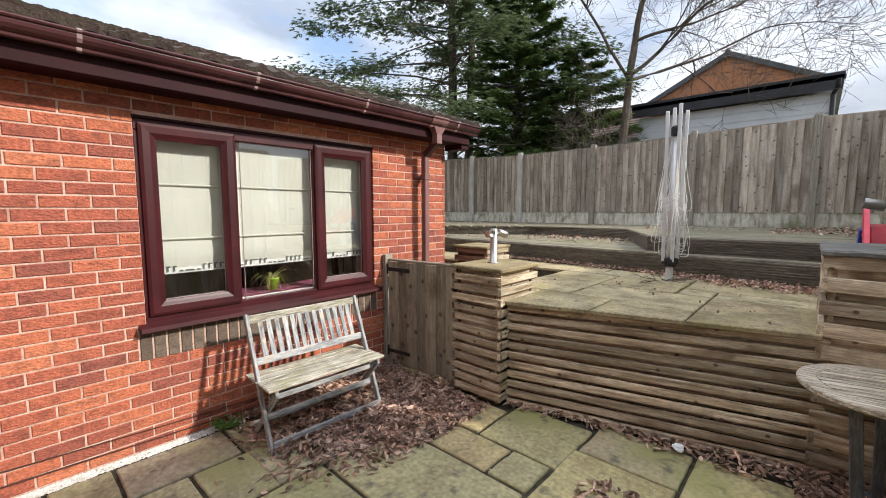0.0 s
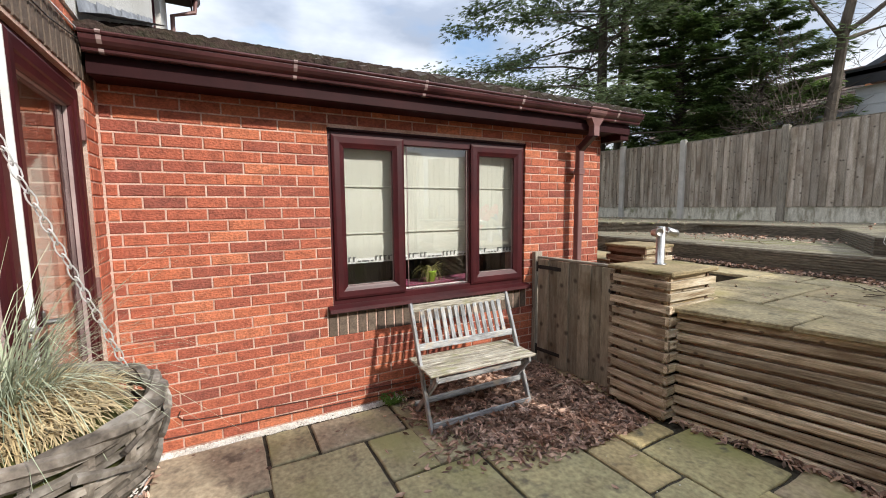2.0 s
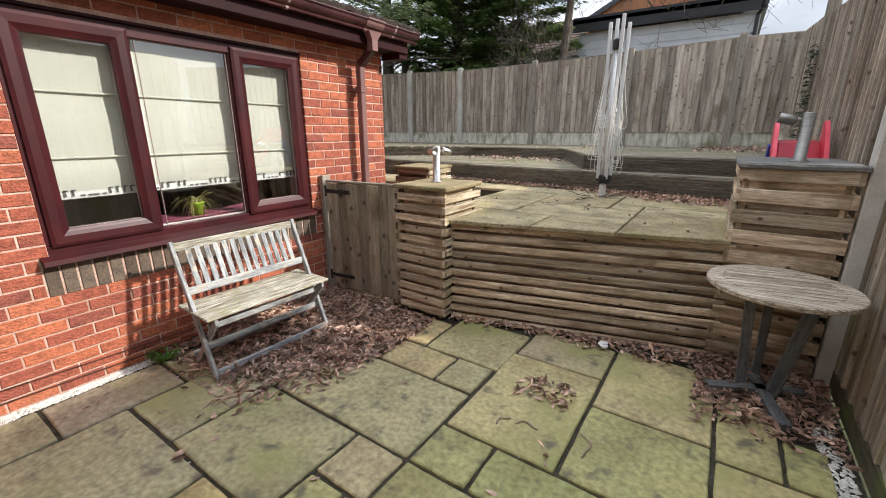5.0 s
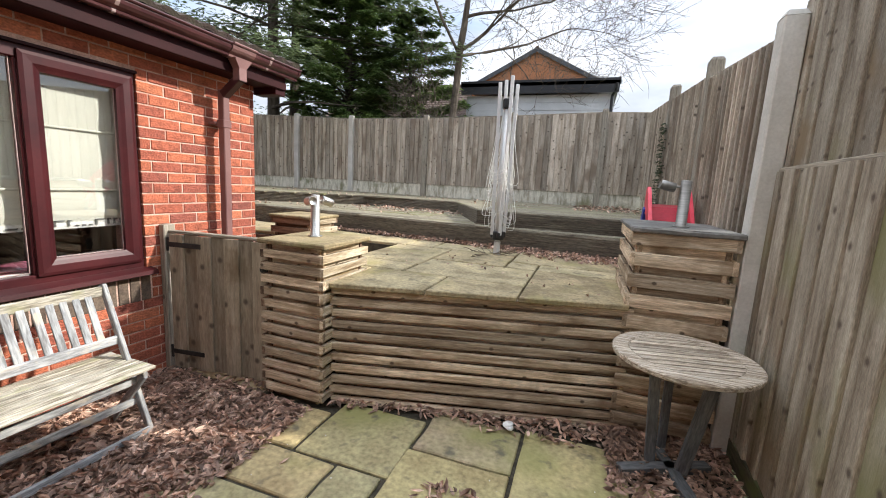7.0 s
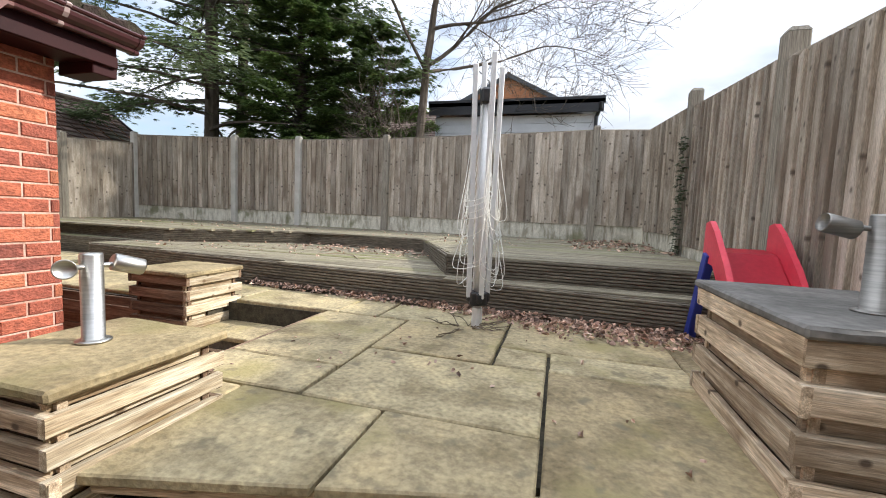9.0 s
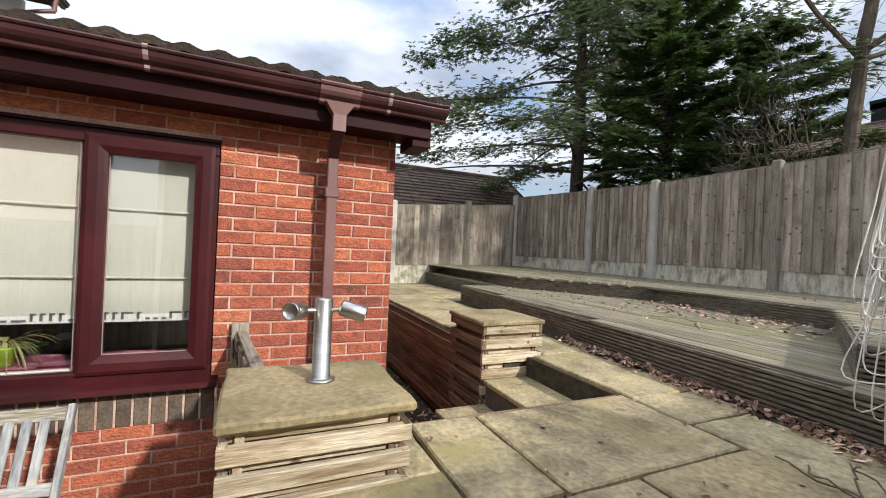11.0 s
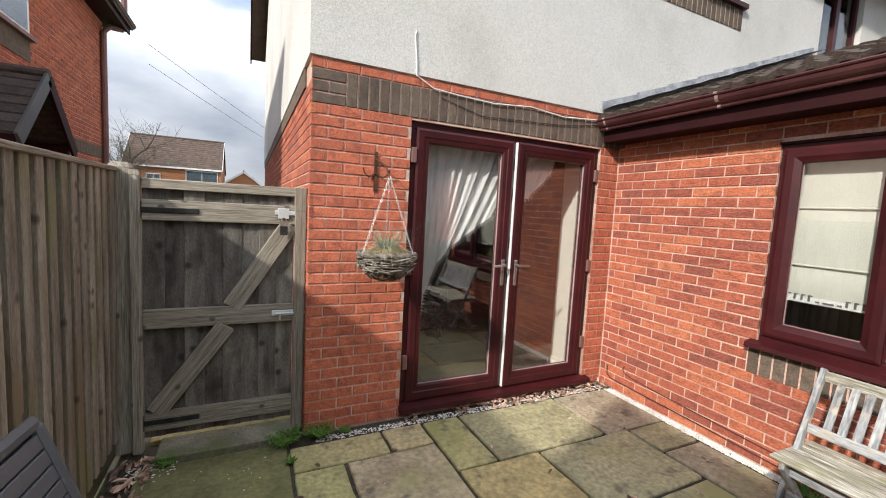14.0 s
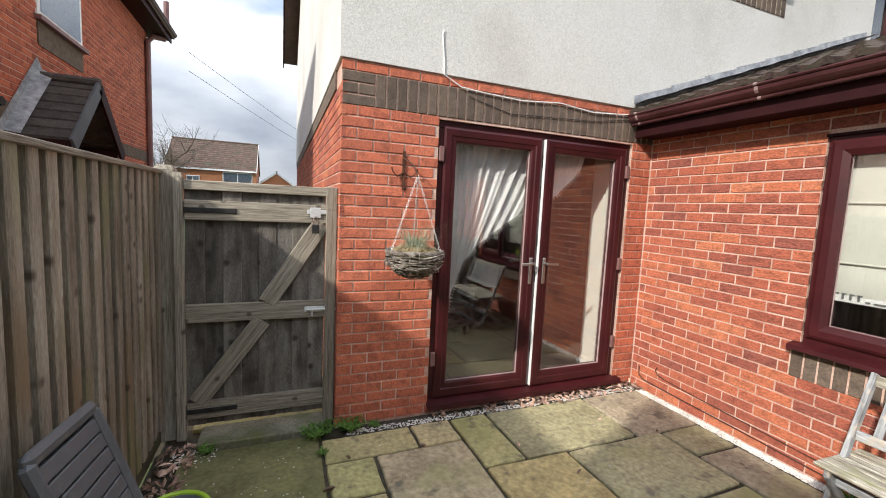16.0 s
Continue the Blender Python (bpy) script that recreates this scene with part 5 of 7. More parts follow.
for k in range(4):
    l0, h0 = tops[k]
    l1, h1 = tops[(k + 1) % 4]
    for j in range(9):
        f = 0.50 + j * 0.055
        p, q = l0 + (h0 - l0) * f, l1 + (h1 - l1) * f
        drop = (p.z + q.z) / 2 - rng.uniform(0.26, 0.85)
        out = ((p + q) / 2)
        out.z = 0
        out = out.normalized() * rng.uniform(0.01, 0.07) + Vector((rng.uniform(-0.02, 0.02), rng.uniform(-0.02, 0.02), 0))
        wide = (q - p).normalized() * rng.uniform(0.04, 0.15)
        pts = []
        for s in range(21):
            w = s / 20
            hang = 1 - abs(2 * w - 1) ** 3.0
            pts.append(p.lerp(q, w) + out * hang ** 2.5 + wide * (math.sin(2 * math.pi * (w - 0.5)) * hang ** 1.5) + Vector((0, 0, -drop * hang)))
        bm = bmesh.new()
        tube(bm, pts, 0.0024, 5)
        smooth(part("washing_line", bm, M_line, dryer))

# ---- child's slide ----
M_red = surf("faded_red_plastic", [(0.62, 0.045, 0.075), (0.74, 0.075, 0.11)], scale=3, rough=0.4, bump=0.02)
M_blue = surf("blue_plastic", [(0.02, 0.03, 0.20), (0.03, 0.05, 0.30)], scale=3, rough=0.4, bump=0.02)
slide = thing("child_slide", "small red and blue plastic child's slide on the terrace", "slide", (0.58, 4.41, TZ))
bm = bmesh.new()
path = [(0.30, 0.60), (0.16, 0.58), (-0.02, 0.42), (-0.16, 0.25), (-0.28, 0.15), (-0.36, 0.12)]
prev = None
for y, z in path:
    row = [bm.verts.new(p) for p in ((-0.15, y, z - 0.02), (-0.13, y, z), (0.13, y, z), (0.15, y, z - 0.02))]
    if prev:
        for i in range(3):
            bm.faces.new((prev[i], prev[i + 1], row[i + 1], row[i]))
    prev = row
bmesh.ops.solidify(bm, geom=list(bm.faces), thickness=0.012)
part("chute", bm, M_red, slide)
for s in (-1, 1):
    bm = bmesh.new()
    pts = [(0.32, 0.52), (0.31, 0.74), (0.25, 0.755), (0.17, 0.70), (-0.02, 0.52), (-0.16, 0.35), (-0.28, 0.22), (-0.37, 0.18), (-0.37, 0.10), (-0.28, 0.10), (-0.02, 0.34), (0.15, 0.50)]
    va = [bm.verts.new((s * 0.145, y, z)) for y, z in pts]
    vb = [bm.verts.new((s * 0.175, y, z)) for y, z in pts]
    n = len(pts)
    for i in range(n):
        bm.faces.new((va[i], va[(i + 1) % n], vb[(i + 1) % n], vb[i]))
    bm.faces.new(va)
    bm.faces.new(vb[::-1])
    bmesh.ops.recalc_face_normals(bm, faces=bm.faces)
    part("side_rail", bm, M_red, slide)
    beam(slide, "ladder_leg", (s * 0.18, 0.42, 0.0), (s * 0.165, 0.24, 0.56), 0.05, 0.06, M_blue)
    beam(slide, "foot", (s * 0.16, -0.33, 0.0), (s * 0.16, -0.33, 0.13), 0.05, 0.04, M_blue)
for z in (0.15, 0.33, 0.48):
    beam(slide, "rung", (-0.165, 0.42 - z * 0.32, z), (0.165, 0.42 - z * 0.32, z), 0.05, 0.03, M_blue)


# ---- gates ----
def gate_board(parent, x0, x1, y, z0, z1, mat_, thick=0.018):
    ob = part("board", boxes((-(x1 - x0) / 2, -thick / 2, 0, (x1 - x0) / 2, thick / 2, z1 - z0), bevel=0.003), mat_, parent)
    ob.matrix_basis = Matrix.Translation(((x0 + x1) / 2, y, z0))
    return ob


M_gate_p = surf("brown_grey_gate_board", [(0.16, 0.128, 0.09), (0.28, 0.235, 0.17), (0.37, 0.32, 0.24)], "object", scale=2.4, stretch=(13, 13, 1.5), rough=0.9, bump=0.5, bscale=14, contrast=(0.24, 0.76), val=0.2, grain=(0.78, 1.15), spots=((0.15, 0.105, 0.06), 0.25, 3.0), knots=((0.07, 0.055, 0.04), 4.2, (1, 1, 0.9), (0.04, 0.11)))
gate = thing("passage_gate", "low weathered timber gate with black strap hinges", "gate", (0, 0, 0))
rng = random.Random(4)
for k in range(7):
    x = -2.93 + k * 0.114
    gate_board(gate, x, x + 0.120 if k % 2 == 0 else x + 0.106, 2.56 - (0.017 if k % 2 == 0 else 0), 0.045, 1.062 - rng.uniform(0, 0.006), M_gate_p)
for z in (0.16, 0.93):
    beam(gate, "ledge", (-2.92, 2.59, z), (-2.14, 2.59, z), 0.03, 0.08, M_rail)
beam(gate, "top_cap", (-2.95, 2.57, 1.073), (-2.13, 2.57, 1.073), 0.05, 0.02, M_rail)
gate.matrix_basis = Matrix.Translation((-2.93, 2.595, 0)) @ pose(0, 0, 0, 0, 0, 7) @ Matrix.Translation((2.93, -2.56, 0))
for z in (0.985, 0.17):
    part("strap_hinge", boxes((-2.95, 2.531, z - 0.018, -2.66, 2.539, z + 0.018), (-2.97, 2.528, z - 0.05, -2.93, 2.538, z + 0.05), bevel=0.003), M_black, gate)
part("latch", boxes((-2.17, 2.51, 0.86, -2.10, 2.545, 0.89), (-2.15, 2.50, 0.83, -2.13, 2.54, 0.92), bevel=0.004), M_black, gate)
solid("gate_post", boxes((-2.997, 2.55, 0.0, -2.945, 2.64, 1.125), bevel=0.006), M_rail_up, "mossy timber gate post against the brick wall", "post")

sgate = thing("side_gate", "tall ledged and braced grey timber side gate, bolted shut", "gate", (0, 0, 0))
rng = random.Random(5)
for k in range(8):
    x = -0.155 + k * 0.106
    gate_board(sgate, x, x + 0.110, -0.842 + (0.007 if k % 2 else 0.0), 0.075, 1.66 - rng.uniform(0, 0.004), M_gate)
for z, h in ((1.50, 0.125), (0.835, 0.12), (0.185, 0.115)):
    beam(sgate, "ledge", (-0.165, -0.815, z), (0.695, -0.815, z), 0.034, h, M_rail)
beam(sgate, "top_rail", (-0.165, -0.82, 1.655), (0.695, -0.82, 1.655), 0.045, 0.06, M_rail)
beam(sgate, "brace", (0.63, -0.812, 0.24), (0.27, -0.812, 0.79), 0.032, 0.115, M_rail, (0, 1, 0)).matrix_basis = along((0.64, -0.812, 0.24), (0.235, -0.812, 0.79), (0, 0, 1))
beam(sgate, "brace", (0.22, -0.812, 0.89), (-0.13, -0.812, 1.44), 0.032, 0.115, M_rail)
beam(sgate, "jamb", (-0.192, -0.80, 0.0), (-0.192, -0.80, 1.69), 0.072, 0.055, M_rail)
for z in (1.50, 0.185):
    part("strap_hinge", boxes((0.40, -0.797, z - 0.016, 0.72, -0.79, z + 0.016), (0.695, -0.80, z - 0.05, 0.735, -0.786, z + 0.05), bevel=0.003), M_black, sgate)
bolt = part("bolt", boxes((-0.20, -0.797, 0.815, -0.02, -0.79, 0.855), bevel=0.003), M_galv, sgate, "galvanised sliding bolt")
bm = bmesh.new()
rod(bm, (-0.24, -0.78, 0.835), (-0.04, -0.78, 0.835), 0.007)
rod(bm, (-0.07, -0.78, 0.835), (-0.07, -0.78, 0.79), 0.006)
part("bolt_bar", bm, M_galv, bolt)
hasp = part("hasp", boxes((-0.24, -0.797, 1.50, -0.03, -0.786, 1.53), (-0.12, -0.797, 1.475, -0.05, -0.785, 1.545), bevel=0.003), M_galv, sgate)
padlock = thing("padlock", "steel and black padlock hanging from the side gate hasp", "padlock", (-0.085, -0.765, 1.40))
part("body", boxes((-0.024, -0.011, -0.03, 0.024, 0.011, 0.03), bevel=0.005), M_black, padlock)
bm = bmesh.new()
tube(bm, [(-0.016, 0, 0.025), (-0.016, 0, 0.06), (-0.010, 0, 0.078), (0, 0, 0.085), (0.010, 0, 0.078), (0.016, 0, 0.06), (0.016, 0, 0.025)], 0.0045, 8)
part("shackle", bm, M_steel, padlock)

# ---- blind, ledge and plant inside the window ----
M_blind = surf("cream_blind_fabric", [(0.59, 0.595, 0.52), (0.63, 0.635, 0.56)], scale=3, rough=0.95, bump=0.0, bscale=200)
M_trim = surf("grey_trim", [(0.10, 0.11, 0.11), (0.16, 0.17, 0.17)], scale=30, rough=0.8, bump=0.0)
blind = thing("roman_blind", "cream roman blind with a dark key-pattern hem, half down", "blind")
bm = bmesh.new()
for k, (za, zb) in enumerate(((1.155, 1.36), (1.36, 1.73), (1.73, 2.10))):
    n = 8
    prev = None
    for i in range(n + 1):
        f = i / n
        x = -3.135 + 0.012 * math.sin(f * math.pi) + 0.004 * k
        row = [bm.verts.new((x + 0.003 * math.sin(j * 1.7 + k), 0.655 + j * (1.77 / 10), za + (zb - za) * f)) for j in range(11)]
        if prev:
            for j in range(10):
                bm.faces.new((prev[j], prev[j + 1], row[j + 1], row[j]))
        prev = row
smooth(part("fabric", bm, M_blind, blind))
for z in (1.362, 1.732):
    beam(blind, "fold_rod", (-3.118, 0.655, z), (-3.118, 2.425, z), 0.012, 0.014, M_blind)
part("hem", boxes((-3.136, 0.655, 1.12, -3.130, 2.425, 1.16)), M_white, blind)
y = 0.665
k = 0
while y < 2.41:
    w = 0.022 if k % 5 else 0.055
    part("hem_bar", boxes((-3.1255, y, 1.135, -3.121, y + 0.011, 1.172), (-3.1255, y, 1.166, -3.121, y + w, 1.174)) if k % 7 < 4 else boxes((-3.1255, y, 1.132, -3.121, y + w, 1.142)), M_trim, blind)
    y += w + 0.016
    k += 1
M_pink = surf("pink_cloth", [(0.52, 0.14, 0.25), (0.66, 0.24, 0.36)], scale=5, rough=0.9, bump=0.3, bscale=20)
solid("window_ledge", boxes((-3.42, 0.5, 0.855, -3.095, 2.55, 0.885), bevel=0.006), M_white, "white inner window ledge", "ledge", "structure")
bm = bmesh.new()
prev = None
for i in range(25):
    y = 0.68 + i * 0.073
    row = [bm.verts.new((x, y, 0.889 + 0.008 * (1 + noise.noise(Vector((x * 9, y * 7, 0)))) + (0.0))) for x in (-3.40, -3.34, -3.28, -3.22, -3.16, -3.11)]
    if prev:
        for j in range(5):
            bm.faces.new((prev[j], prev[j + 1], row[j + 1], row[j]))
    prev = row
bmesh.ops.solidify(bm, geom=list(bm.faces), thickness=0.003)
smooth(solid("pink_cloth", bm, M_pink, "crumpled pink cloth lying along the window ledge", "cloth"))
M_leafy = surf("spider_plant_leaf", [(0.26, 0.24, 0.08), (0.44, 0.42, 0.20)], "island", scale=9, rough=0.6, bump=0.1, val=0.35, thin=0.3)
plant = thing("potted_plant", "spider plant in a lime green pot on the window ledge", "plant", (-3.16, 1.52, 0.905))
bm = bmesh.new()
lathe(bm, [(0.038, 0.0), (0.052, 0.085), (0.056, 0.088), (0.056, 0.10), (0.050, 0.10), (0.046, 0.085), (0.001, 0.083)], 24)
smooth(part("pot", bm, M_lime, plant, "lime green pot"))


def blade(bm, base, way, length, droop, w):
    """One arching leaf blade."""
    side = Vector((-way.y, way.x, 0)).normalized() * w
    prev = None
    for i in range(6):
        f = i / 5
        c = base + way * (length * f) + Vector((0, 0, length * (0.95 * f - droop * f * f)))
        ww = side * (1 - f ** 2 * 0.95)
        row = [bm.verts.new(c - ww), bm.verts.new(c + ww)]
        if prev:
            bm.faces.new((prev[0], prev[1], row[1], row[0]))
        prev = row


rng = random.Random(8)
bm = bmesh.new()
for k in range(70):
    a = rng.uniform(0, 6.28)
    blade(bm, Vector((0, 0, 0.09)), Vector((math.cos(a) * 0.3, math.sin(a) * 0.9, 0)), rng.uniform(0.10, 0.27), rng.uniform(0.7, 1.9), 0.007)
part("leaves", bm, M_leafy, plant)

# ---- behind the garden doors ----
M_voile = surf("white_voile_curtain", [(0.70, 0.69, 0.67), (0.80, 0.79, 0.77)], scale=3, rough=0.95, bump=0.1, bscale=120, thin=0.12)
curtain = thing("curtain", "white curtain swept to one side behind the glazed door", "curtain")
# the free edge is swept from the far top corner down to the near jamb
SWEEP = [(-1.00, 0.34), (-1.07, 0.62), (-1.15, 0.92), (-1.23, 1.14), (-1.36, 1.30), (-1.57, 1.45), (-1.80, 1.61), (-2.10, 1.74), (-2.34, 1.97)]


def sweep(s):
    k = min(len(SWEEP) - 2, int(s * (len(SWEEP) - 1)))
    f = s * (len(SWEEP) - 1) - k
    return [p + (q - p) * f for p, q in zip(SWEEP[k], SWEEP[k + 1])]


bm = bmesh.new()
prev = None
hem = []
for j in range(181):
    s = j / 180
    xb, zb = sweep(s)
    xt = -0.985 - 1.42 * s
    row = []
    for i in range(25):
        f = i / 24
        x = xt + (xb - xt) * f ** 1.25
        z = 2.195 + (zb - 2.195) * f
        fold = (0.016 * math.sin(s * 74 + 0.8 * math.sin(s * 21)) + 0.007 * math.sin(s * 151 + 1)) * (1 - 0.45 * f)
        row.append(bm.verts.new((x, -0.835 + fold, z)))
    if prev:
        for i in range(24):
            bm.faces.new((prev[i], prev[i + 1], row[i + 1], row[i]))
    hem.append(row[-1].co.copy())
    prev = row
smooth(part("fabric", bm, M_voile, curtain))
M_lace = surf("grey_lace", [(0.30, 0.29, 0.28), (0.42, 0.41, 0.40)], scale=20, rough=0.9, bump=0.0)
bm = bmesh.new()
for p, q in zip(hem[::2], hem[2::2]):
    c = (p + q) / 2
    d = (q - p) * 0.42
    o = Vector((d.z, 0, -d.x)).normalized() * 0.022
    if o.z > 0:
        o = -o
    bm.faces.new([bm.verts.new(v) for v in (c - d + o * 0.2, c + o * 0.9 - d * 0.3, c + o * 1.6, c + d + o * 0.4, c + d * 0.2)])
part("lace_edge", bm, M_lace, curtain, "patterned grey lace edging")
beam(curtain, "curtain_pole", (-2.76, -0.87, 2.205), (-0.94, -0.87, 2.205), 0.025, 0.025, M_white)
solid("inner_jamb", boxes((-2.80, -1.06, 0.06, -2.69, -0.86, 2.2), (-2.80, -1.07, 0.06, -2.67, -0.85, 0.18), bevel=0.006), M_blind, "cream painted inner jamb and plinth beside the door", "trim", "structure")
# armchair is made up; the shape in the glass is the bench's reflection
sofa = thing("armchair", "made-up dark low armchair added indoors behind the glass", "armchair", (-1.6, -2.4, 0.06), 15)
M_sofa = surf("charcoal_upholstery", [(0.025, 0.024, 0.026), (0.045, 0.043, 0.045)], scale=6, rough=0.9, bump=0.2)
part("seat", boxes((-0.35, -0.35, 0.12, 0.35, 0.3, 0.42), bevel=0.04), M_sofa, sofa)
part("backrest", boxes((-0.35, -0.45, 0.12, 0.35, -0.3, 0.85), bevel=0.04), M_sofa, sofa)
for s in (-1, 1):
    part("armrest", boxes((s * 0.35 - 0.06, -0.4, 0.12, s * 0.35 + 0.06, 0.3, 0.58), bevel=0.03), M_sofa, sofa)
    for y in (-0.35, 0.25):
        part("foot", boxes((s * 0.32 - 0.025, y - 0.025, 0.0, s * 0.32 + 0.025, y + 0.025, 0.13)), M_black, sofa)

# ---- hanging basket ----
M_wicker = surf("grey_wicker", [(0.06, 0.048, 0.038), (0.19, 0.16, 0.13), (0.36, 0.325, 0.28)], "island", scale=20, rough=0.85, bump=0.5, val=0.4)
M_straw = surf("dry_grass", [(0.38, 0.29, 0.15), (0.60, 0.49, 0.30)], "island", scale=6, rough=0.9, bump=0.0, val=0.4)
M_grass = surf("blue_green_grass", [(0.22, 0.26, 0.17), (0.44, 0.47, 0.34)], "island", scale=6, rough=0.8, bump=0.0, val=0.35)
M_mossy = surf("moss_and_soil", [(0.05, 0.045, 0.02), (0.12, 0.13, 0.03)], scale=18, rough=1.0, bump=0.8, bscale=60)
HB = Vector((-0.68, -0.385, 1.285))
basket = thing("hanging_basket", "grey wicker hanging basket of dry ornamental grass", "hanging basket", tuple(HB))
R0 = 0.182
rng = random.Random(10)
weave = bmesh.new()
for j in range(11):
    f = j / 10
    zz = -0.155 * f
    rr = R0 * math.sqrt(max(0.05, 1 - (f * 0.93) ** 2.3))
    pts = []
    for i in range(41):
        a = 2 * math.pi * i / 40
        w = 0.006 * math.sin(i * math.pi + j * math.pi) + 0.004 * math.sin(a * 3 + j)
        pts.append((math.cos(a) * (rr + w), math.sin(a) * (rr + w), zz + 0.003 * math.sin(a * 5 + j * 2)))
    tube(weave, pts, 0.0058, 5)
for i in range(20):
    a = 2 * math.pi * (i + 0.5) / 20
    tube(weave, [(math.cos(a) * R0 * math.sqrt(max(0.05, 1 - (g * 0.93) ** 2.3)), math.sin(a) * R0 * math.sqrt(max(0.05, 1 - (g * 0.93) ** 2.3)), -0.155 * g) for g in (0, 0.25, 0.5, 0.75, 1.0)], 0.006, 5)
part("wicker_bowl", weave, M_wicker, basket)
rim = bmesh.new()
for t_ in range(3):
    tube(rim, [(math.cos(2 * math.pi * i / 40) * (R0 + 0.007 * math.sin(i * 0.9 + t_ * 2.1)), math.sin(2 * math.pi * i / 40) * (R0 + 0.007 * math.sin(i * 0.9 + t_ * 2.1)), 0.008 + 0.007 * math.cos(i * 0.9 + t_ * 2.1)) for i in range(41)], 0.0085, 6)
part("plaited_rim", rim, M_wicker, basket)
ends = bmesh.new()
for k in range(46):
    a = rng.uniform(0, 6.28)
    zz = rng.uniform(-0.12, 0.0)
    rr = R0 * math.sqrt(max(0.05, 1 - (-zz / 0.155 * 0.93) ** 2.3)) + 0.008
    L = rng.uniform(0.25, 0.8)
    tube(ends, [(math.cos(a + L * g) * (rr + 0.004 + 0.022 * g * g * rng.random()), math.sin(a + L * g) * (rr + 0.004), zz + 0.03 * (g - 0.5) * math.sin(k)) for g in (0, 0.2, 0.4, 0.6, 0.8, 1.0)], rng.uniform(0.004, 0.009), 5, 0.003)
tagged(part("twig_ends", ends, M_wicker, basket), "loose peeling twig ends", kind="stuff")
bm = bmesh.new()
lathe(bm, [(0.01, -0.145), (0.10, -0.125), (0.152, -0.06), (0.162, -0.03), (0.12, 0.008), (0.07, 0.032), (0.001, 0.045)], 28)
part("soil", bm, M_mossy, basket)


def tuft(bm, n, spread, length, rng, w=0.0016, up=(0.7, 1.1)):
    for _ in range(n):
        a = rng.uniform(0, 2 * math.pi)
        r = spread * math.sqrt(rng.random())
        base = Vector((r * math.cos(a), r * math.sin(a), 0.04 * (1 - (r / 0.15) ** 2)))
        b = a + rng.uniform(-0.8, 0.8)
        tilt = rng.uniform(0.15, 0.95)
        L = length * rng.uniform(0.6, 1.15)
        d = Vector((math.cos(b) * tilt, math.sin(b) * tilt, rng.uniform(*up)))
        droop = rng.uniform(0.2, 0.9)
        side = Vector((-math.sin(b), math.cos(b), 0)) * w
        prev = None
        for i in range(4):
            f = i / 3
            c = base + d * (L * f) + Vector((0, 0, -droop * L * f * f))
            row = (bm.verts.new(c - side * (1 - 0.8 * f)), bm.verts.new(c + side * (1 - 0.8 * f)))
            if prev:
                bm.faces.new((prev[0], prev[1], row[1], row[0]))
            prev = row


bm = bmesh.new()
tuft(bm, 4600, 0.125, 0.062, rng, 0.0016, (0.15, 0.7))
tagged(part("dry_grass", bm, M_straw, basket), kind="stuff")
bm = bmesh.new()
tuft(bm, 460, 0.06, 0.27, rng, 0.0011, (0.4, 1.1))
tagged(part("green_grass", bm, M_grass, basket), kind="stuff")
hook = HB + Vector((0, 0, 0.50))
for a in (0.3, 0.3 + 2.09, 0.3 + 4.19):
    p0 = Vector((math.cos(a) * R0, math.sin(a) * R0, 0.012))
    p1 = Vector((0, 0, 0.50))
    bm = bmesh.new()
    n = 26
    for k in range(n):
        c = p0.lerp(p1, (k + 0.5) / n)
        d = (p1 - p0).normalized()
        u = d.orthogonal().normalized()
        if k % 2:
            u = d.cross(u)
        L = (p1 - p0).length / n * 0.66
        ring = [c + d * (L * math.cos(q)) + u * (0.0058 * math.sin(q)) for q in [2 * math.pi * i / 8 for i in range(9)]]
        tube(bm, ring, 0.0012, 5)
    part("chain", bm, M_galv, basket, "thin steel link chain")
brk = thing("basket_bracket", "rusty iron wall bracket with scrolled arms", "bracket", (-0.67, DY, 1.82))
M_rust = surf("rusty_iron", [(0.06, 0.025, 0.015), (0.11, 0.04, 0.02)], scale=30, rough=0.9, bump=0.4)
part("back_plate", boxes((-0.011, 0.002, -0.12, 0.011, 0.010, 0.15), bevel=0.002), M_rust, brk)
bm = bmesh.new()
tube(bm, [(0, 0.008, 0.10), (0.0, 0.10, 0.075), (0.0, 0.25, 0.03), (-0.006, 0.29, -0.02), (-0.01, 0.305, -0.04), (-0.01, 0.295, -0.05)], 0.006, 6)
part("arm", bm, M_rust, brk)
for s in (-1, 1):
    bm = bmesh.new()
    tube(bm, [(0, 0.008, 0.0), (s * 0.05, 0.02, -0.03), (s * 0.085, 0.03, 0.0), (s * 0.095, 0.032, 0.03)], 0.005, 6)
    part("scroll", bm, M_rust, brk)

# ---- cables ----
bm = bmesh.new()
tube(bm, [(-0.925, DY + 0.02, 2.83), (-0.915, DY + 0.018, 2.80), (-0.935, DY + 0.018, 2.62), (-0.94, DY + 0.016, 2.53), (-1.08, DY + 0.012, 2.465), (-1.3, DY + 0.012, 2.45), (-1.6, DY + 0.012, 2.44), (-1.95, DY + 0.012, 2.47), (-2.3, DY + 0.012, 2.44), (-2.7, DY + 0.012, 2.47), (-2.95, DY + 0.012, 2.50)], 0.005, 6)
solid("white_cable", bm, M_white, "thin white cable looped along the brown brick band", "cable")
bm = bmesh.new()
tube(bm, [(-1.15, DY + 0.008, 2.41), (-1.5, DY + 0.008, 2.33), (-1.9, DY + 0.008, 2.35), (-2.3, DY + 0.008, 2.37), (-2.8, DY + 0.008, 2.44)], 0.003, 6)
solid("dark_cable", bm, M_black, "thin dark cable sagging across the brown bricks", "cable")
bm = bmesh.new()
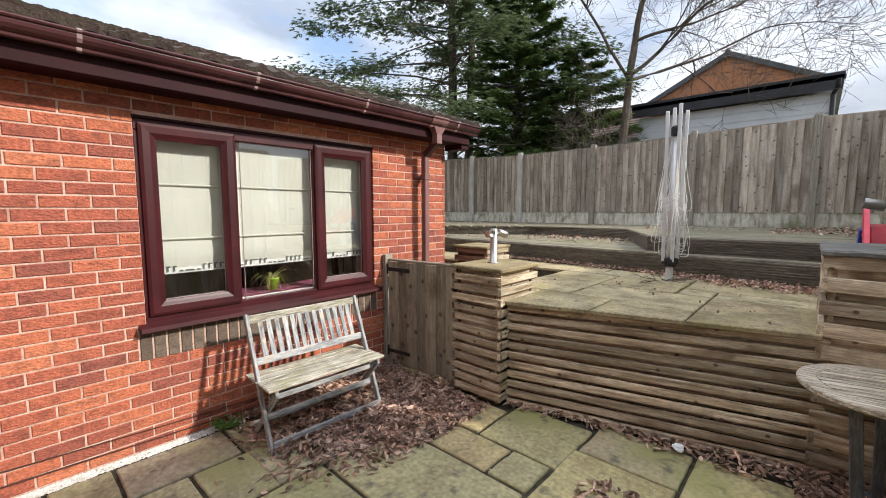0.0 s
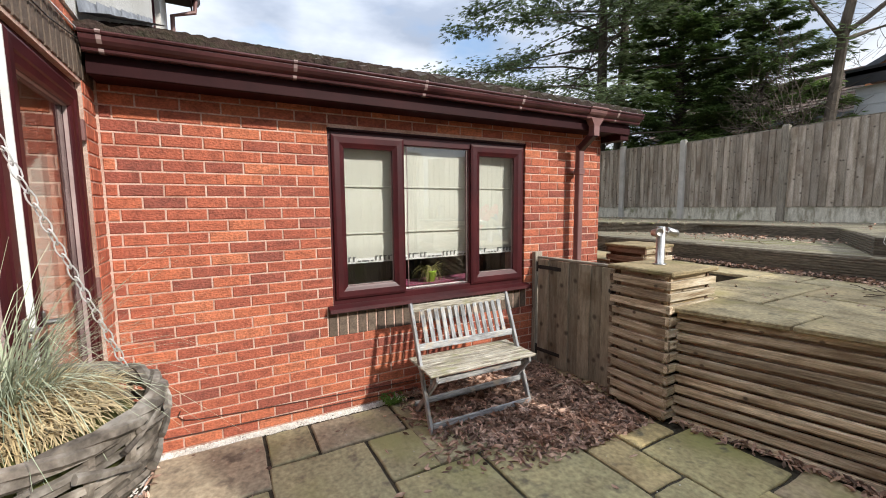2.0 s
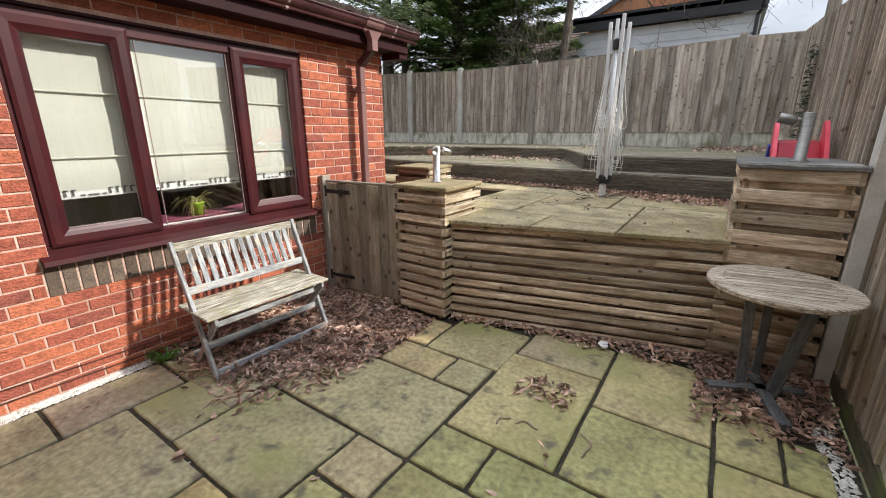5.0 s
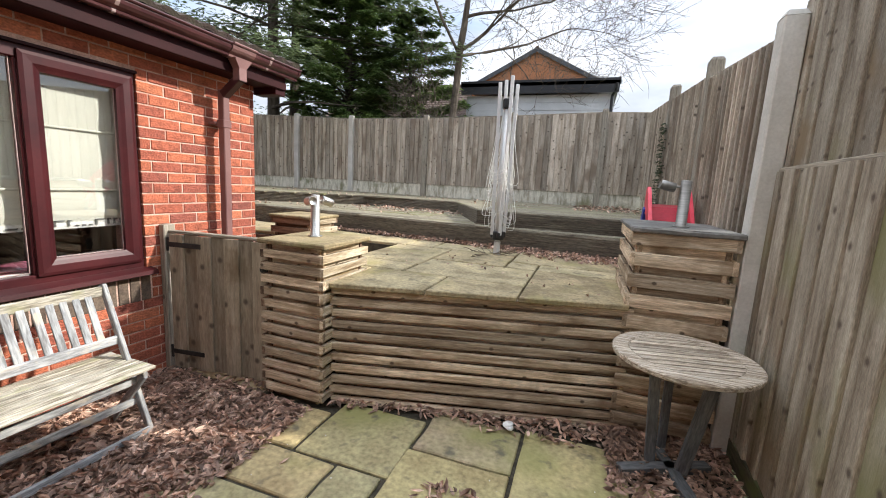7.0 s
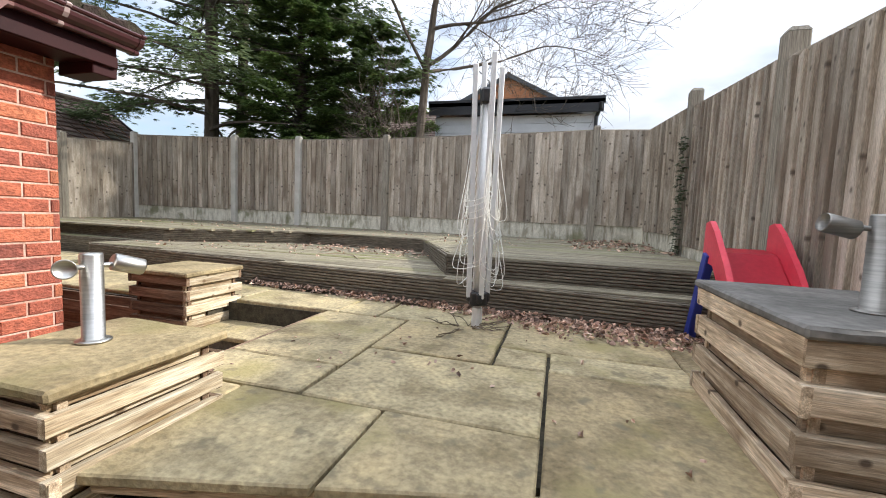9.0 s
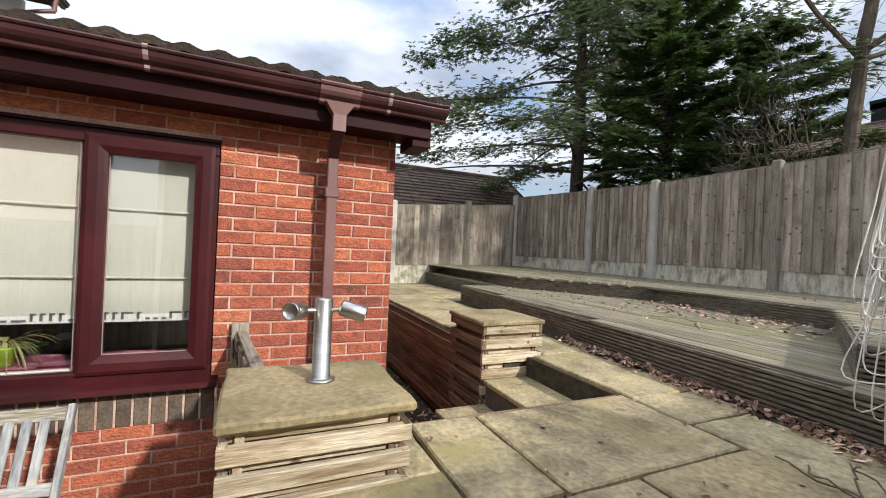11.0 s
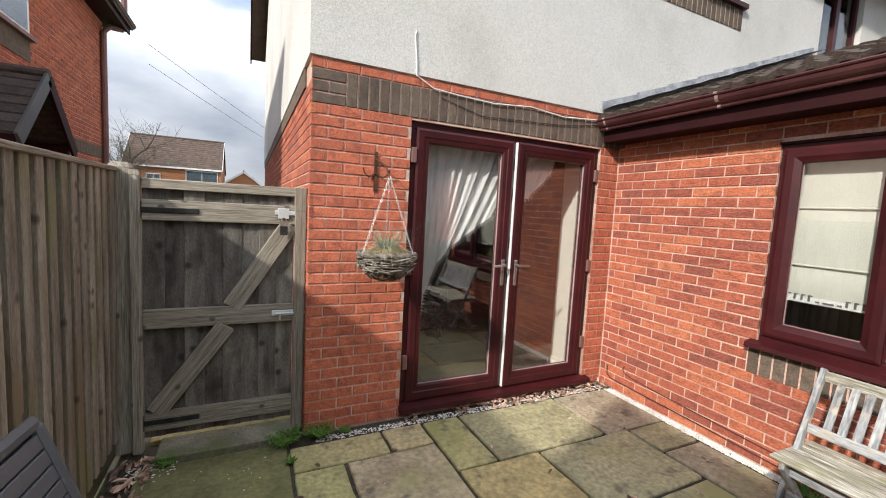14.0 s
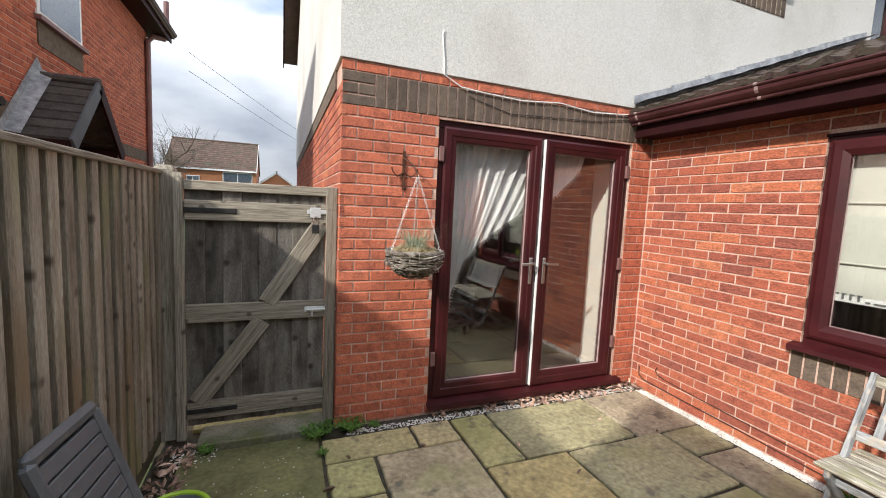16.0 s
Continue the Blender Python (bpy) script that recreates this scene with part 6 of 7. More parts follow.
tube(bm, [(WX + 0.008, y, z) for y, z in ((-0.59, 0.20), (-0.585, 0.12), (-0.54, 0.095), (-0.33, 0.085), (0.34, 0.065), (0.9, 0.045), (1.3, 0.035))], 0.005, 6)
tube(bm, [(WX + 0.008, y, z) for y, z in ((-0.40, 0.26), (-0.415, 0.225), (-0.39, 0.195), (-0.32, 0.18), (-0.03, 0.16), (0.68, 0.125), (1.25, 0.105), (1.9, 0.09))], 0.004, 6)
M_cable = surf("brick_coloured_cable", [(0.05, 0.02, 0.015), (0.09, 0.035, 0.025)], scale=9, rough=0.6, bump=0.0)
solid("wall_cable", bm, M_cable, "dark cable clipped along the foot of the brick wall", "cable")


# ---- far houses ----
M_clad = surf("white_cladding", [(0.52, 0.54, 0.56), (0.60, 0.62, 0.64)], scale=2, rough=0.5, bump=0.05)
M_dkfascia = surf("black_fascia", [(0.018, 0.019, 0.022), (0.03, 0.031, 0.035)], scale=2, rough=0.4, bump=0.0)
M_farbrick = surf("far_orange_brick", [(0.36, 0.15, 0.075), (0.46, 0.20, 0.10)], scale=9, stretch=(1, 1, 4), rough=0.95, bump=0.2)
garage = thing("neighbour_garage", "flat-roofed building with white cladding and a black fascia", "building", (-1.65, 12.0, 0))
part("wall", boxes((-1.95, 0.0, 0.0, 1.9, 5.0, 4.0)), M_clad, garage)
for k in range(7):
    part("cladding_board", boxes((-1.96, -0.02, 2.62 + k * 0.2, 1.91, -0.002, 2.81 + k * 0.2)), M_clad, garage)
part("roof", boxes((-2.1, -0.22, 4.30, 2.02, 5.1, 4.36)), M_dkfascia, garage)
part("fascia", boxes((-2.08, -0.2, 4.02, 2.0, -0.16, 4.30)), M_dkfascia, garage)
bm = bmesh.new()
extrude_profile(bm, GUT, (2.03, -0.2, 4.30), (-2.1, -0.2, 4.30))
part("gutter", bm, M_dkfascia, garage)
bm = bmesh.new()
tube(bm, [(1.93, -0.26, 4.22), (1.93, -0.22, 4.1), (1.86, -0.06, 3.95), (1.86, -0.06, 1.0)], 0.04, 8)
part("downpipe", bm, M_dkfascia, garage)


def gable_house(name, label, at, turn, w, d, eave, ridge, wall_mat, roof_mat, over=0.3, verge=None, openings=()):
    """A plain gabled house: ridge along x, w long and d deep; the front is at -d/2."""
    h = thing(name, label, "house", at, turn)
    bm = boxes((-w / 2, -d / 2, -1, w / 2, d / 2, eave))
    for s in (-1, 1):
        vs = [bm.verts.new(p) for p in ((s * w / 2, -d / 2, eave), (s * w / 2, d / 2, eave), (s * w / 2, 0, ridge - 0.08))]
        bm.faces.new(vs if s > 0 else vs[::-1])
    part("wall", bm, wall_mat, h)
    k = (ridge - eave) / (d / 2)
    for s in (-1, 1):
        rows = 14
        vs, fs = [], []
        cols = max(6, int(w / 0.33))
        for r in range(rows):
            f0, f1 = r / rows, (r + 1) / rows
            for c in range(cols):
                xa, xb = -w / 2 - 0.12 + (w + 0.24) * c / cols, -w / 2 - 0.12 + (w + 0.24) * (c + 1) / cols
                y0_, y1_ = s * (d / 2 + over) * (1 - f0), s * (d / 2 + over) * (1 - f1)
                za, zb = eave - over * k + (ridge - eave + over * k) * f0, eave - over * k + (ridge - eave + over * k) * f1
                xm = xa + (xb - xa) * 0.72
                i = len(vs)
                vs += [(xa, y0_, za + 0.05), (xm, y0_, za + 0.05), (xm, y1_, zb + 0.015), (xa, y1_, zb + 0.015), (xb, y0_, za + 0.025), (xb, y1_, zb + 0.0), (xa, y0_, za), (xb, y0_, za)]
                fs += [(i, i + 1, i + 2, i + 3), (i + 1, i + 4, i + 5, i + 2), (i, i + 6, i + 7, i + 4, i + 1)]
        ob = new("roof", raw_mesh("roof", vs, fs, roof_mat))
        ob.parent = h
        tagged(ob, "rows of brown concrete tiles")
        part("fascia", boxes((-w / 2 - 0.1, s * (d / 2 + over) - 0.02, eave - over * k - 0.12, w / 2 + 0.1, s * (d / 2 + over) + 0.02, eave - over * k + 0.03)), verge or M_white, h)
        for e in (-1, 1):
            bm = bmesh.new()
            bar(bm, (e * (w / 2 + 0.11), s * (d / 2 + over), eave - over * k - 0.04), (e * (w / 2 + 0.11), 0, ridge - 0.04), 0.04, 0.2)
            part("bargeboard", bm, verge or M_white, h)
    bm = bmesh.new()
    rod(bm, (-w / 2 - 0.12, 0, ridge + 0.01), (w / 2 + 0.12, 0, ridge + 0.01), 0.11, n=10)
    part("ridge", bm, roof_mat, h)
    for x, z, ww, hh in openings:
        wd = part("window", boxes((x - ww / 2, -d / 2 - 0.05, z, x + ww / 2, -d / 2 + 0.03, z + hh), bevel=0.01), M_white, h)
        n = 2
        for q in range(n):
            part("pane", boxes((x - ww / 2 + 0.06 + q * (ww - 0.06) / n, -d / 2 - 0.056, z + 0.07, x - ww / 2 + 0.06 + (q + 1) * (ww - 0.06) / n - 0.06, -d / 2 - 0.05, z + hh - 0.07)), M_glass_dark, wd)
    return h


M_vergegrey = surf("dark_grey_verge", [(0.05, 0.055, 0.065), (0.08, 0.085, 0.095)], scale=2, rough=0.5, bump=0.0)
gable_house("brick_house", "brick house with its gable end behind the garage", (-3.2, 26.5, 0), 90, 9.0, 6.4, 6.7, 8.35, M_farbrick, M_tile_far, verge=M_vergegrey)
gable_house("brick_house", "long tiled brick house behind the gable", (-9.5, 25.0, 0), 0, 11.0, 7.0, 5.2, 7.4, M_farbrick, M_tile_far, verge=M_vergegrey)
fh = gable_house("brick_house", "far orange brick house with a brown tiled roof", (6.3, -46.0, 0), 180, 7.6, 6.4, 4.5, 7.3, M_farbrick, M_tile_far, 0.25, openings=((-1.6, 2.6, 1.1, 1.0), (2.2, 3.0, 2.6, 1.1)))
gable_house("brick_house", "far orange brick house seen by its gable", (0.6, -50.0, 0), 90, 8.0, 6.0, 2.4, 4.6, M_farbrick, M_tile_far, 0.25)
gable_house("outbuilding", "low outbuilding with a mossy brown tiled roof behind the fence", (-13.6, 5.6, 0), 90, 10.6, 4.6, 2.75, 4.3, M_farbrick, M_tile_far, 0.3, verge=M_dkfascia)

# ---- neighbour's house beside the gate ----
NX = 2.8
nb = thing("neighbour_house", "red brick house next door with maroon eaves", "house")
bm = boxes((NX + 0.006, -8.6, 0, NX + 8, -1.9, 5.0))
part("wall_core", bm, M_mortar, nb)
NBW = (4.28, 3.60, 5.45, 4.85)
rows = [r for r in lay_bricks(1.9, 8.6, 0.0, 5.0, [(NBW[0], NBW[1] - 0.33, NBW[2], NBW[3])], 0.0) if r[1] > 1.2]
brick_face(nb, wall_frame((NX, 0, 0), (-1, 0, 0)), rows, ME_brick_door, None, M_brick_nb)
part("brown_band", boxes((NX - 0.004, -8.6, 2.28, NX + 0.01, -1.9, 2.48)), M_brick_brown, nb)
vs, fs = [], []
for k in range(88):
    v, f = brick_verts(0.065, 0.215)
    i = len(vs)
    vs += [(x, y, z) for x, y, z in ((a + k * 0.0755, b, c) for a, b, c in v)]
    fs += [tuple(q + i for q in t_) for t_ in f]
ob = new("soldier_band", raw_mesh("soldier_band", vs, fs, M_brick_brown))
ob.parent = nb
ob.matrix_basis = Matrix.Translation((NX - 0.006, -1.92, 2.275)) @ wall_frame((0, 0, 0), (-1, 0, 0))
tagged(ob, "band of brown soldier bricks", kind="stuff")
wn_ = part("window", boxes((NX - 0.01, -NBW[2], NBW[1], NX + 0.05, -NBW[0], NBW[3])), M_white, nb, "white framed window with a brown sill")
part("pane", boxes((NX - 0.018, -NBW[2] + 0.07, NBW[1] + 0.07, NX - 0.011, -NBW[0] - 0.07, NBW[3])), M_glass_dark, wn_)
part("window_sill", boxes((NX - 0.07, -NBW[2] - 0.06, NBW[1] - 0.05, NX + 0.02, -NBW[0] + 0.06, NBW[1])), M_pipe, wn_)
part("apron", boxes((NX - 0.012, -NBW[2], NBW[1] - 0.33, NX + 0.02, -NBW[0], NBW[1] - 0.05)), M_brick_brown, nb)
part("soffit", boxes((NX - 0.35, -8.9, 4.97, NX + 0.1, -1.75, 5.0)), M_fascia, nb)
part("fascia", boxes((NX - 0.38, -8.95, 4.94, NX - 0.35, -1.7, 5.14)), M_fascia, nb)
bm = bmesh.new()
extrude_profile(bm, GUT, (NX - 0.38, -1.7, 5.13), (NX - 0.38, -8.95, 5.13))
part("gutter", bm, M_gutter, nb)
bm = bmesh.new()
vs = [bm.verts.new(p) for p in ((NX - 0.45, -8.95, 5.12), (NX - 0.45, -1.7, 5.12), (NX + 4, -1.7, 7.6), (NX + 4, -8.95, 7.6), (NX + 8.4, -1.7, 5.12), (NX + 8.4, -8.95, 5.12))]
bm.faces.new(vs[:4])
bm.faces.new((vs[3], vs[2], vs[4], vs[5]))
part("roof", bm, M_tile_far, nb)
bm = bmesh.new()
tube(bm, [(NX - 0.05, -8.45, 0.5), (NX - 0.05, -8.45, 4.75), (NX - 0.12, -8.55, 4.9), (NX - 0.28, -8.75, 4.95), (NX - 0.32, -8.8, 5.05), (NX - 0.32, -8.8, 5.75)], 0.055, 10)
part("soil_pipe", bm, M_pipe, nb, "faded maroon soil pipe")
# porch canopy
M_dktile = surf("dark_canopy_tile", [(0.045, 0.038, 0.034), (0.075, 0.062, 0.055)], "object", scale=8, rough=0.9, bump=0.6, val=0.2)
porch = thing("porch_canopy", "small gabled door canopy with dark tiles on the brick house", "canopy")
PY, PZ0, PZ1, PH = -4.22, 2.12, 2.88, 0.72
for s in (-1, 1):
    for r in range(7):
        f0, f1 = r / 7, (r + 1) / 7
        y0_, y1_ = PY + s * PH * (1 - f0), PY + s * PH * (1 - f1)
        za, zb = PZ0 + (PZ1 - PZ0) * f0, PZ0 + (PZ1 - PZ0) * f1
        bm = bmesh.new()
        vs = [bm.verts.new(p) for p in ((2.22, y0_, za + 0.03), (NX, y0_, za + 0.03), (NX, y1_, zb + 0.012), (2.22, y1_, zb + 0.012), (2.22, y0_, za), (NX, y0_, za))]
        bm.faces.new(vs[:4])
        bm.faces.new((vs[0], vs[1], vs[5], vs[4]))
        part("tile_course", bm, M_dktile, porch)
    bm = bmesh.new()
    bar(bm, (2.21, PY + s * (PH + 0.03), PZ0 - 0.05), (2.21, PY, PZ1 - 0.03), 0.03, 0.16)
    part("bargeboard", bm, M_vergegrey if s > 0 else M_fascia, porch)
    bm = bmesh.new()
    bar(bm, (2.25, PY + s * PH * 0.92, PZ0 - 0.03), (NX, PY + s * PH * 0.92, PZ0 - 0.03), 0.08, 0.14)
    part("eaves_beam", bm, M_fascia, porch)
    bm = bmesh.new()
    bar(bm, (2.4, PY + s * PH * 0.85, PZ0 - 0.08), (NX, PY + s * PH * 0.85, PZ0 - 0.55), 0.05, 0.06)
    part("bracket", bm, M_fascia, porch)
bm = bmesh.new()
rod(bm, (2.2, PY, PZ1 + 0.02), (NX, PY, PZ1 + 0.02), 0.06, n=10)
part("ridge", bm, M_dktile, porch)
bm = bmesh.new()
for s in (-1, 1):
    vs = [bm.verts.new(p) for p in ((NX - 0.16, PY + s * (PH + 0.03), PZ0 + 0.03), (NX - 0.003, PY + s * (PH + 0.03), PZ0 + 0.05), (NX - 0.003, PY, PZ1 + 0.12), (NX - 0.16, PY, PZ1 + 0.06))]
    bm.faces.new(vs if s > 0 else vs[::-1])
    vs = [bm.verts.new(p) for p in ((NX - 0.012, PY + s * (PH + 0.12), PZ0 + 0.06), (NX - 0.012, PY + s * 0.0, PZ1 + 0.24), (NX - 0.012, PY, PZ1 + 0.08), (NX - 0.012, PY + s * (PH + 0.03), PZ0 + 0.03))]
    bm.faces.new(vs)
part("lead_flashing", bm, M_lead, porch, "grey stepped lead flashing")
wl_ = thing("wall_light", "small black lantern fixing on the neighbour's wall", "wall light", (NX, -3.25, 2.42))
bm = bmesh.new()
rod(bm, (0, 0, 0), (-0.14, 0, 0.0), 0.035, 0.05)
part("body", bm, M_black, wl_)
bm = bmesh.new()
for k, (z, sag) in enumerate(((6.3, 0.5), (5.7, 0.45))):
    tube(bm, [(3.0 - 14 * f, -14.0 - 30 * f, z - 1.9 * f - sag * 4 * f * (1 - f)) for f in [i / 10 for i in range(11)]], 0.007, 4)
solid("overhead_wires", bm, M_black, "thin overhead wires between the houses", "wire", "stuff")


# ---- trees ----
M_bark = surf("grey_brown_bark", [(0.055, 0.045, 0.034), (0.11, 0.092, 0.07)], scale=7, stretch=(1, 1, 0.3), rough=0.95, bump=0.8, bscale=22, gap=0.02)
M_bark_bare = surf("brown_bare_bark", [(0.075, 0.058, 0.043), (0.14, 0.115, 0.09)], scale=7, stretch=(1, 1, 0.3), rough=0.95, bump=0.6, bscale=26, gap=0.015)
M_conifer = surf("dark_conifer_spray", [(0.080, 0.115, 0.052), (0.15, 0.19, 0.088)], "island", scale=0.7, rough=0.8, bump=0.0, val=0.45, thin=0.45)
M_cypress = surf("green_cypress_spray", [(0.085, 0.145, 0.042), (0.18, 0.26, 0.078)], "island", scale=0.8, rough=0.8, bump=0.0, val=0.5, thin=0.48)


def limb(vs, fs, pts, r0, r1, n=5):
    """Adds a tapered tube to lists of verts and faces."""
    i0 = len(vs)
    m = len(pts)
    for k, p in enumerate(pts):
        d = (pts[min(k + 1, m - 1)] - pts[max(k - 1, 0)]).normalized()
        u = d.orthogonal().normalized()
        v = d.cross(u)
        r = r0 + (r1 - r0) * k / (m - 1)
        for q in range(n):
            a = 2 * math.pi * q / n
            vs.append(tuple(p + (u * math.cos(a) + v * math.sin(a)) * r))
    for k in range(m - 1):
        for q in range(n):
            a, b = i0 + k * n + q, i0 + k * n + (q + 1) % n
            fs.append((a, b, b + n, a + n))


def spray(vs, fs, p, way, size, rng, droop=0.35):
    """A small flat fan of needles that hangs from p towards way: several narrow blades."""
    side = way.cross(Vector((0, 0, 1)))
    if side.length < 1e-3:
        side = Vector((1, 0, 0))
    side.normalize()
    k = len(vs)
    n = 6
    for q in range(n):
        a = (q - (n - 1) / 2) * 0.36 + rng.uniform(-0.15, 0.15)
        d = (way * math.cos(a) + side * math.sin(a) + Vector((0, 0, -droop * rng.uniform(0.3, 1.4)))).normalized()
        L = size * rng.uniform(0.55, 1.0) * (1 - 0.25 * abs(a))
        w = d.cross(Vector((rng.uniform(-1, 1), rng.uniform(-1, 1), 1))).normalized() * size * 0.065
        i = len(vs)
        mid = p + d * (L * 0.45)
        vs += [tuple(p), tuple(mid - w), tuple(p + d * L), tuple(mid + w)]
        fs.append((i, i + 1, i + 2, i + 3))


def conifer(name, label, at, height, base, spread, rng, limbs, material, per_limb, size, gap_low=0.0, density=1.0, lean=0.0, up=0.15, r_trunk=0.16):
    """Trunk, limbs in loose whorls and hanging sprays."""
    t = thing(name, label, "tree", at)
    vs, fs = [], []
    tp = [Vector((lean * f * f, 0.1 * math.sin(f * 5), height * f)) for f in [i / 10 for i in range(11)]]
    limb(vs, fs, tp, r_trunk, 0.02, 9)
    tr = new("trunk", raw_mesh("trunk", vs, fs, M_bark))
    tr.parent = t
    lv, lf, nv, nf = [], [], [], []
    for k in range(limbs):
        f = (k + rng.random()) / limbs
        h = base + (height - base) * f
        a = k * 2.399 + rng.uniform(-0.5, 0.5)
        L = spread * (1 - f) ** 0.7 * rng.uniform(0.55, 1.1) + 0.25
        root = Vector((lean * (h / height) ** 2, 0, h))
        d = Vector((math.cos(a), math.sin(a), 0))
        pts = [root + d * (L * s) + Vector((0, 0, L * (up * s - 0.42 * s * s + 0.20 * s ** 3))) for s in (0, 0.25, 0.5, 0.75, 1.0)]
        limb(lv, lf, pts, 0.035 * (1 - f) + 0.012, 0.004, 4)
        for q in range(int(per_limb * (0.4 + 0.6 * L / spread))):
            s = gap_low + (1 - gap_low) * math.sqrt(rng.random())
            j = min(3, int(s * 4))
            p = pts[j].lerp(pts[j + 1], s * 4 - j)
            b = a + rng.uniform(-1.25, 1.25)
            off = rng.uniform(0, 0.34) * L * (1.1 - s * 0.6)
            wy = Vector((math.cos(b), math.sin(b), rng.uniform(-0.15, 0.2)))
            pp = p + wy * off + Vector((0, 0, rng.uniform(-0.10, 0.05) * L * 0.5))
            if at[1] + pp.y < 9.5 and at[2] + pp.z < 3.7:
                continue
            spray(nv, nf, pp, wy, size * rng.uniform(0.6, 1.3), rng)
    lo = new("branchwork", raw_mesh("branchwork", lv, lf, M_bark))
    lo.parent = t
    tagged(lo, kind="stuff")
    cr = new("crown", raw_mesh("crown", nv, nf, material))
    cr.parent = t
    return t


rng = random.Random(31)
conifer("conifer_tree", "tall dark open-branched conifer behind the garden fence", (-8.6, 9.9, 0.6), 13.5, 2.75, 5.0, rng, 80, M_conifer, 430, 0.20, gap_low=0.18, r_trunk=0.20)
conifer("conifer_tree", "second tall dark conifer close behind the first", (-9.4, 11.7, 0.6), 14.5, 2.9, 3.9, rng, 58, M_conifer, 320, 0.19, gap_low=0.2, r_trunk=0.19, lean=0.6)
conifer("cypress_tree", "dense green cypress behind the fence", (-6.9, 11.0, 0.6), 9.6, 1.4, 1.75, rng, 150, M_cypress, 330, 0.18, gap_low=0.05, up=0.5)
conifer("cypress_tree", "low spreading green cypress behind the fence", (-5.2, 11.6, 0.6), 5.6, 1.0, 1.9, rng, 90, M_cypress, 300, 0.17, gap_low=0.1, up=0.45, r_trunk=0.1)


def bare_tree(name, label, at, rng, trunk_r, first, length, depth, lean=(0, 0)):
    """A leafless tree: trunk, and forking limbs and twigs."""
    t = thing(name, label, "tree", at)
    vs, fs, tv, tf_ = [], [], [], []

    def grow(p, d, L, r, lev):
        pts = [p]
        q = p.copy()
        dd = d.copy()
        n = 5
        for i in range(n):
            dd = (dd + Vector((rng.uniform(-1, 1), rng.uniform(-1, 1), rng.uniform(-0.7, 0.9))) * (0.16 if lev else 0.05)).normalized()
            q = q + dd * (L / n)
            pts.append(q.copy())
        tgt = (tv, tf_) if lev == 0 else (vs, fs)
        limb(*tgt, pts, r, r * (0.62 if lev else 0.7), 9 if lev == 0 else (6 if lev < 3 else 3))
        if lev >= depth:
            return
        kids = 4 if lev < 2 or 3 <= lev < 5 else 3
        for c in range(kids):
            s = 1.0 if c == 0 else rng.uniform(0.30 if lev else 0.72, 0.97)
            j = min(n - 1, int(s * n))
            base_p = pts[j].lerp(pts[j + 1], s * n - j) if s < 1 else pts[-1]
            ang = rng.uniform(0.5, 1.15) if c else rng.uniform(0.1, 0.4)
            ax = dd.orthogonal().normalized()
            ax.rotate(Matrix.Rotation(rng.uniform(0, 6.28), 3, dd))
            nd = dd.copy()
            nd.rotate(Matrix.Rotation(ang, 3, ax))
            nd.z += 0.04
            grow(base_p, nd.normalized(), (L if lev else length) * rng.uniform(0.62, 0.9), max(0.0055, r * ((0.66 if lev else 0.8) if c == 0 else rng.uniform(0.34, 0.50))), lev + 1)

    grow(Vector((0, 0, 0)), Vector((lean[0], lean[1], 1)).normalized(), first, trunk_r, 0)
    tr = new("trunk", raw_mesh("trunk", tv, tf_, M_bark_bare))
    tr.parent = t
    br = new("branchwork", raw_mesh("branchwork", vs, fs, M_bark_bare))
    br.parent = t
    tagged(br, kind="stuff")
    return t


rng = random.Random(5)
bare_tree("bare_tree", "leafless tree with fine twigs behind the garden fence", (-3.74, 10.75, 0.5), rng, 0.12, 4.6, 2.7, 7, (0.02, 0.0))
rng = random.Random(15)
bare_tree("bare_shrub", "leafless pale shrub showing over the fence", (-4.35, 10.6, 1.0), rng, 0.03, 1.5, 1.1, 5, (0.1, 0.1))
rng = random.Random(77)
bare_tree("bare_tree", "leafless tree far off between the houses", (9.2, -40.0, 0), rng, 0.2, 3.0, 2.0, 6)

# ---- dead leaves, stones and weeds ----
M_leaf = surf("dead_leaf", [(0.24, 0.165, 0.125), (0.40, 0.295, 0.235), (0.56, 0.45, 0.375)], "island", [(0.0, (0.28, 0.24, 0.23)), (0.3, (0.75, 0.66, 0.62)), (0.7, (1.15, 1.02, 0.97)), (1.0, (1.8, 1.66, 1.58))], scale=8, rough=0.7, bump=0.1)
leaf_v, leaf_f = [], []


def litter(rng, count, region, z, pile=0.0, size=(0.035, 0.085), keep=None):
    """Curled dead leaves strewn over a region (x0, y0, x1, y1)."""
    x0, y0, x1, y1 = region
    for _ in range(count):
        x, y = rng.uniform(x0, x1), rng.uniform(y0, y1)
        if keep and not keep(x, y, rng):
            continue
        h = pile(x, y) if callable(pile) else pile
        p = Vector((x, y, z + 0.006 + h * rng.random()))
        L, w = rng.uniform(*size), rng.uniform(0.005, 0.013)
        e = Euler((rng.uniform(-0.9, 0.9), rng.uniform(-0.45, 0.45), rng.uniform(0, 6.28))).to_matrix()
        curl = rng.uniform(-0.012, 0.020)
        i = len(leaf_v)
        for q in ((-L / 2, 0, 0), (-L * 0.12, -w, curl), (-L * 0.12, 0, 0.002), (-L * 0.12, w, curl), (L * 0.2, -w * 0.8, curl * 1.2), (L * 0.2, 0, -0.002), (L * 0.2, w * 0.8, curl * 1.2), (L / 2, 0, curl)):
            leaf_v.append(tuple(p + e @ Vector(q)))
        for f in ((0, 1, 2), (0, 2, 3), (1, 4, 5, 2), (2, 5, 6, 3), (4, 7, 5), (5, 7, 6)):
            leaf_f.append(tuple(i + k for k in f))


rng = random.Random(55)


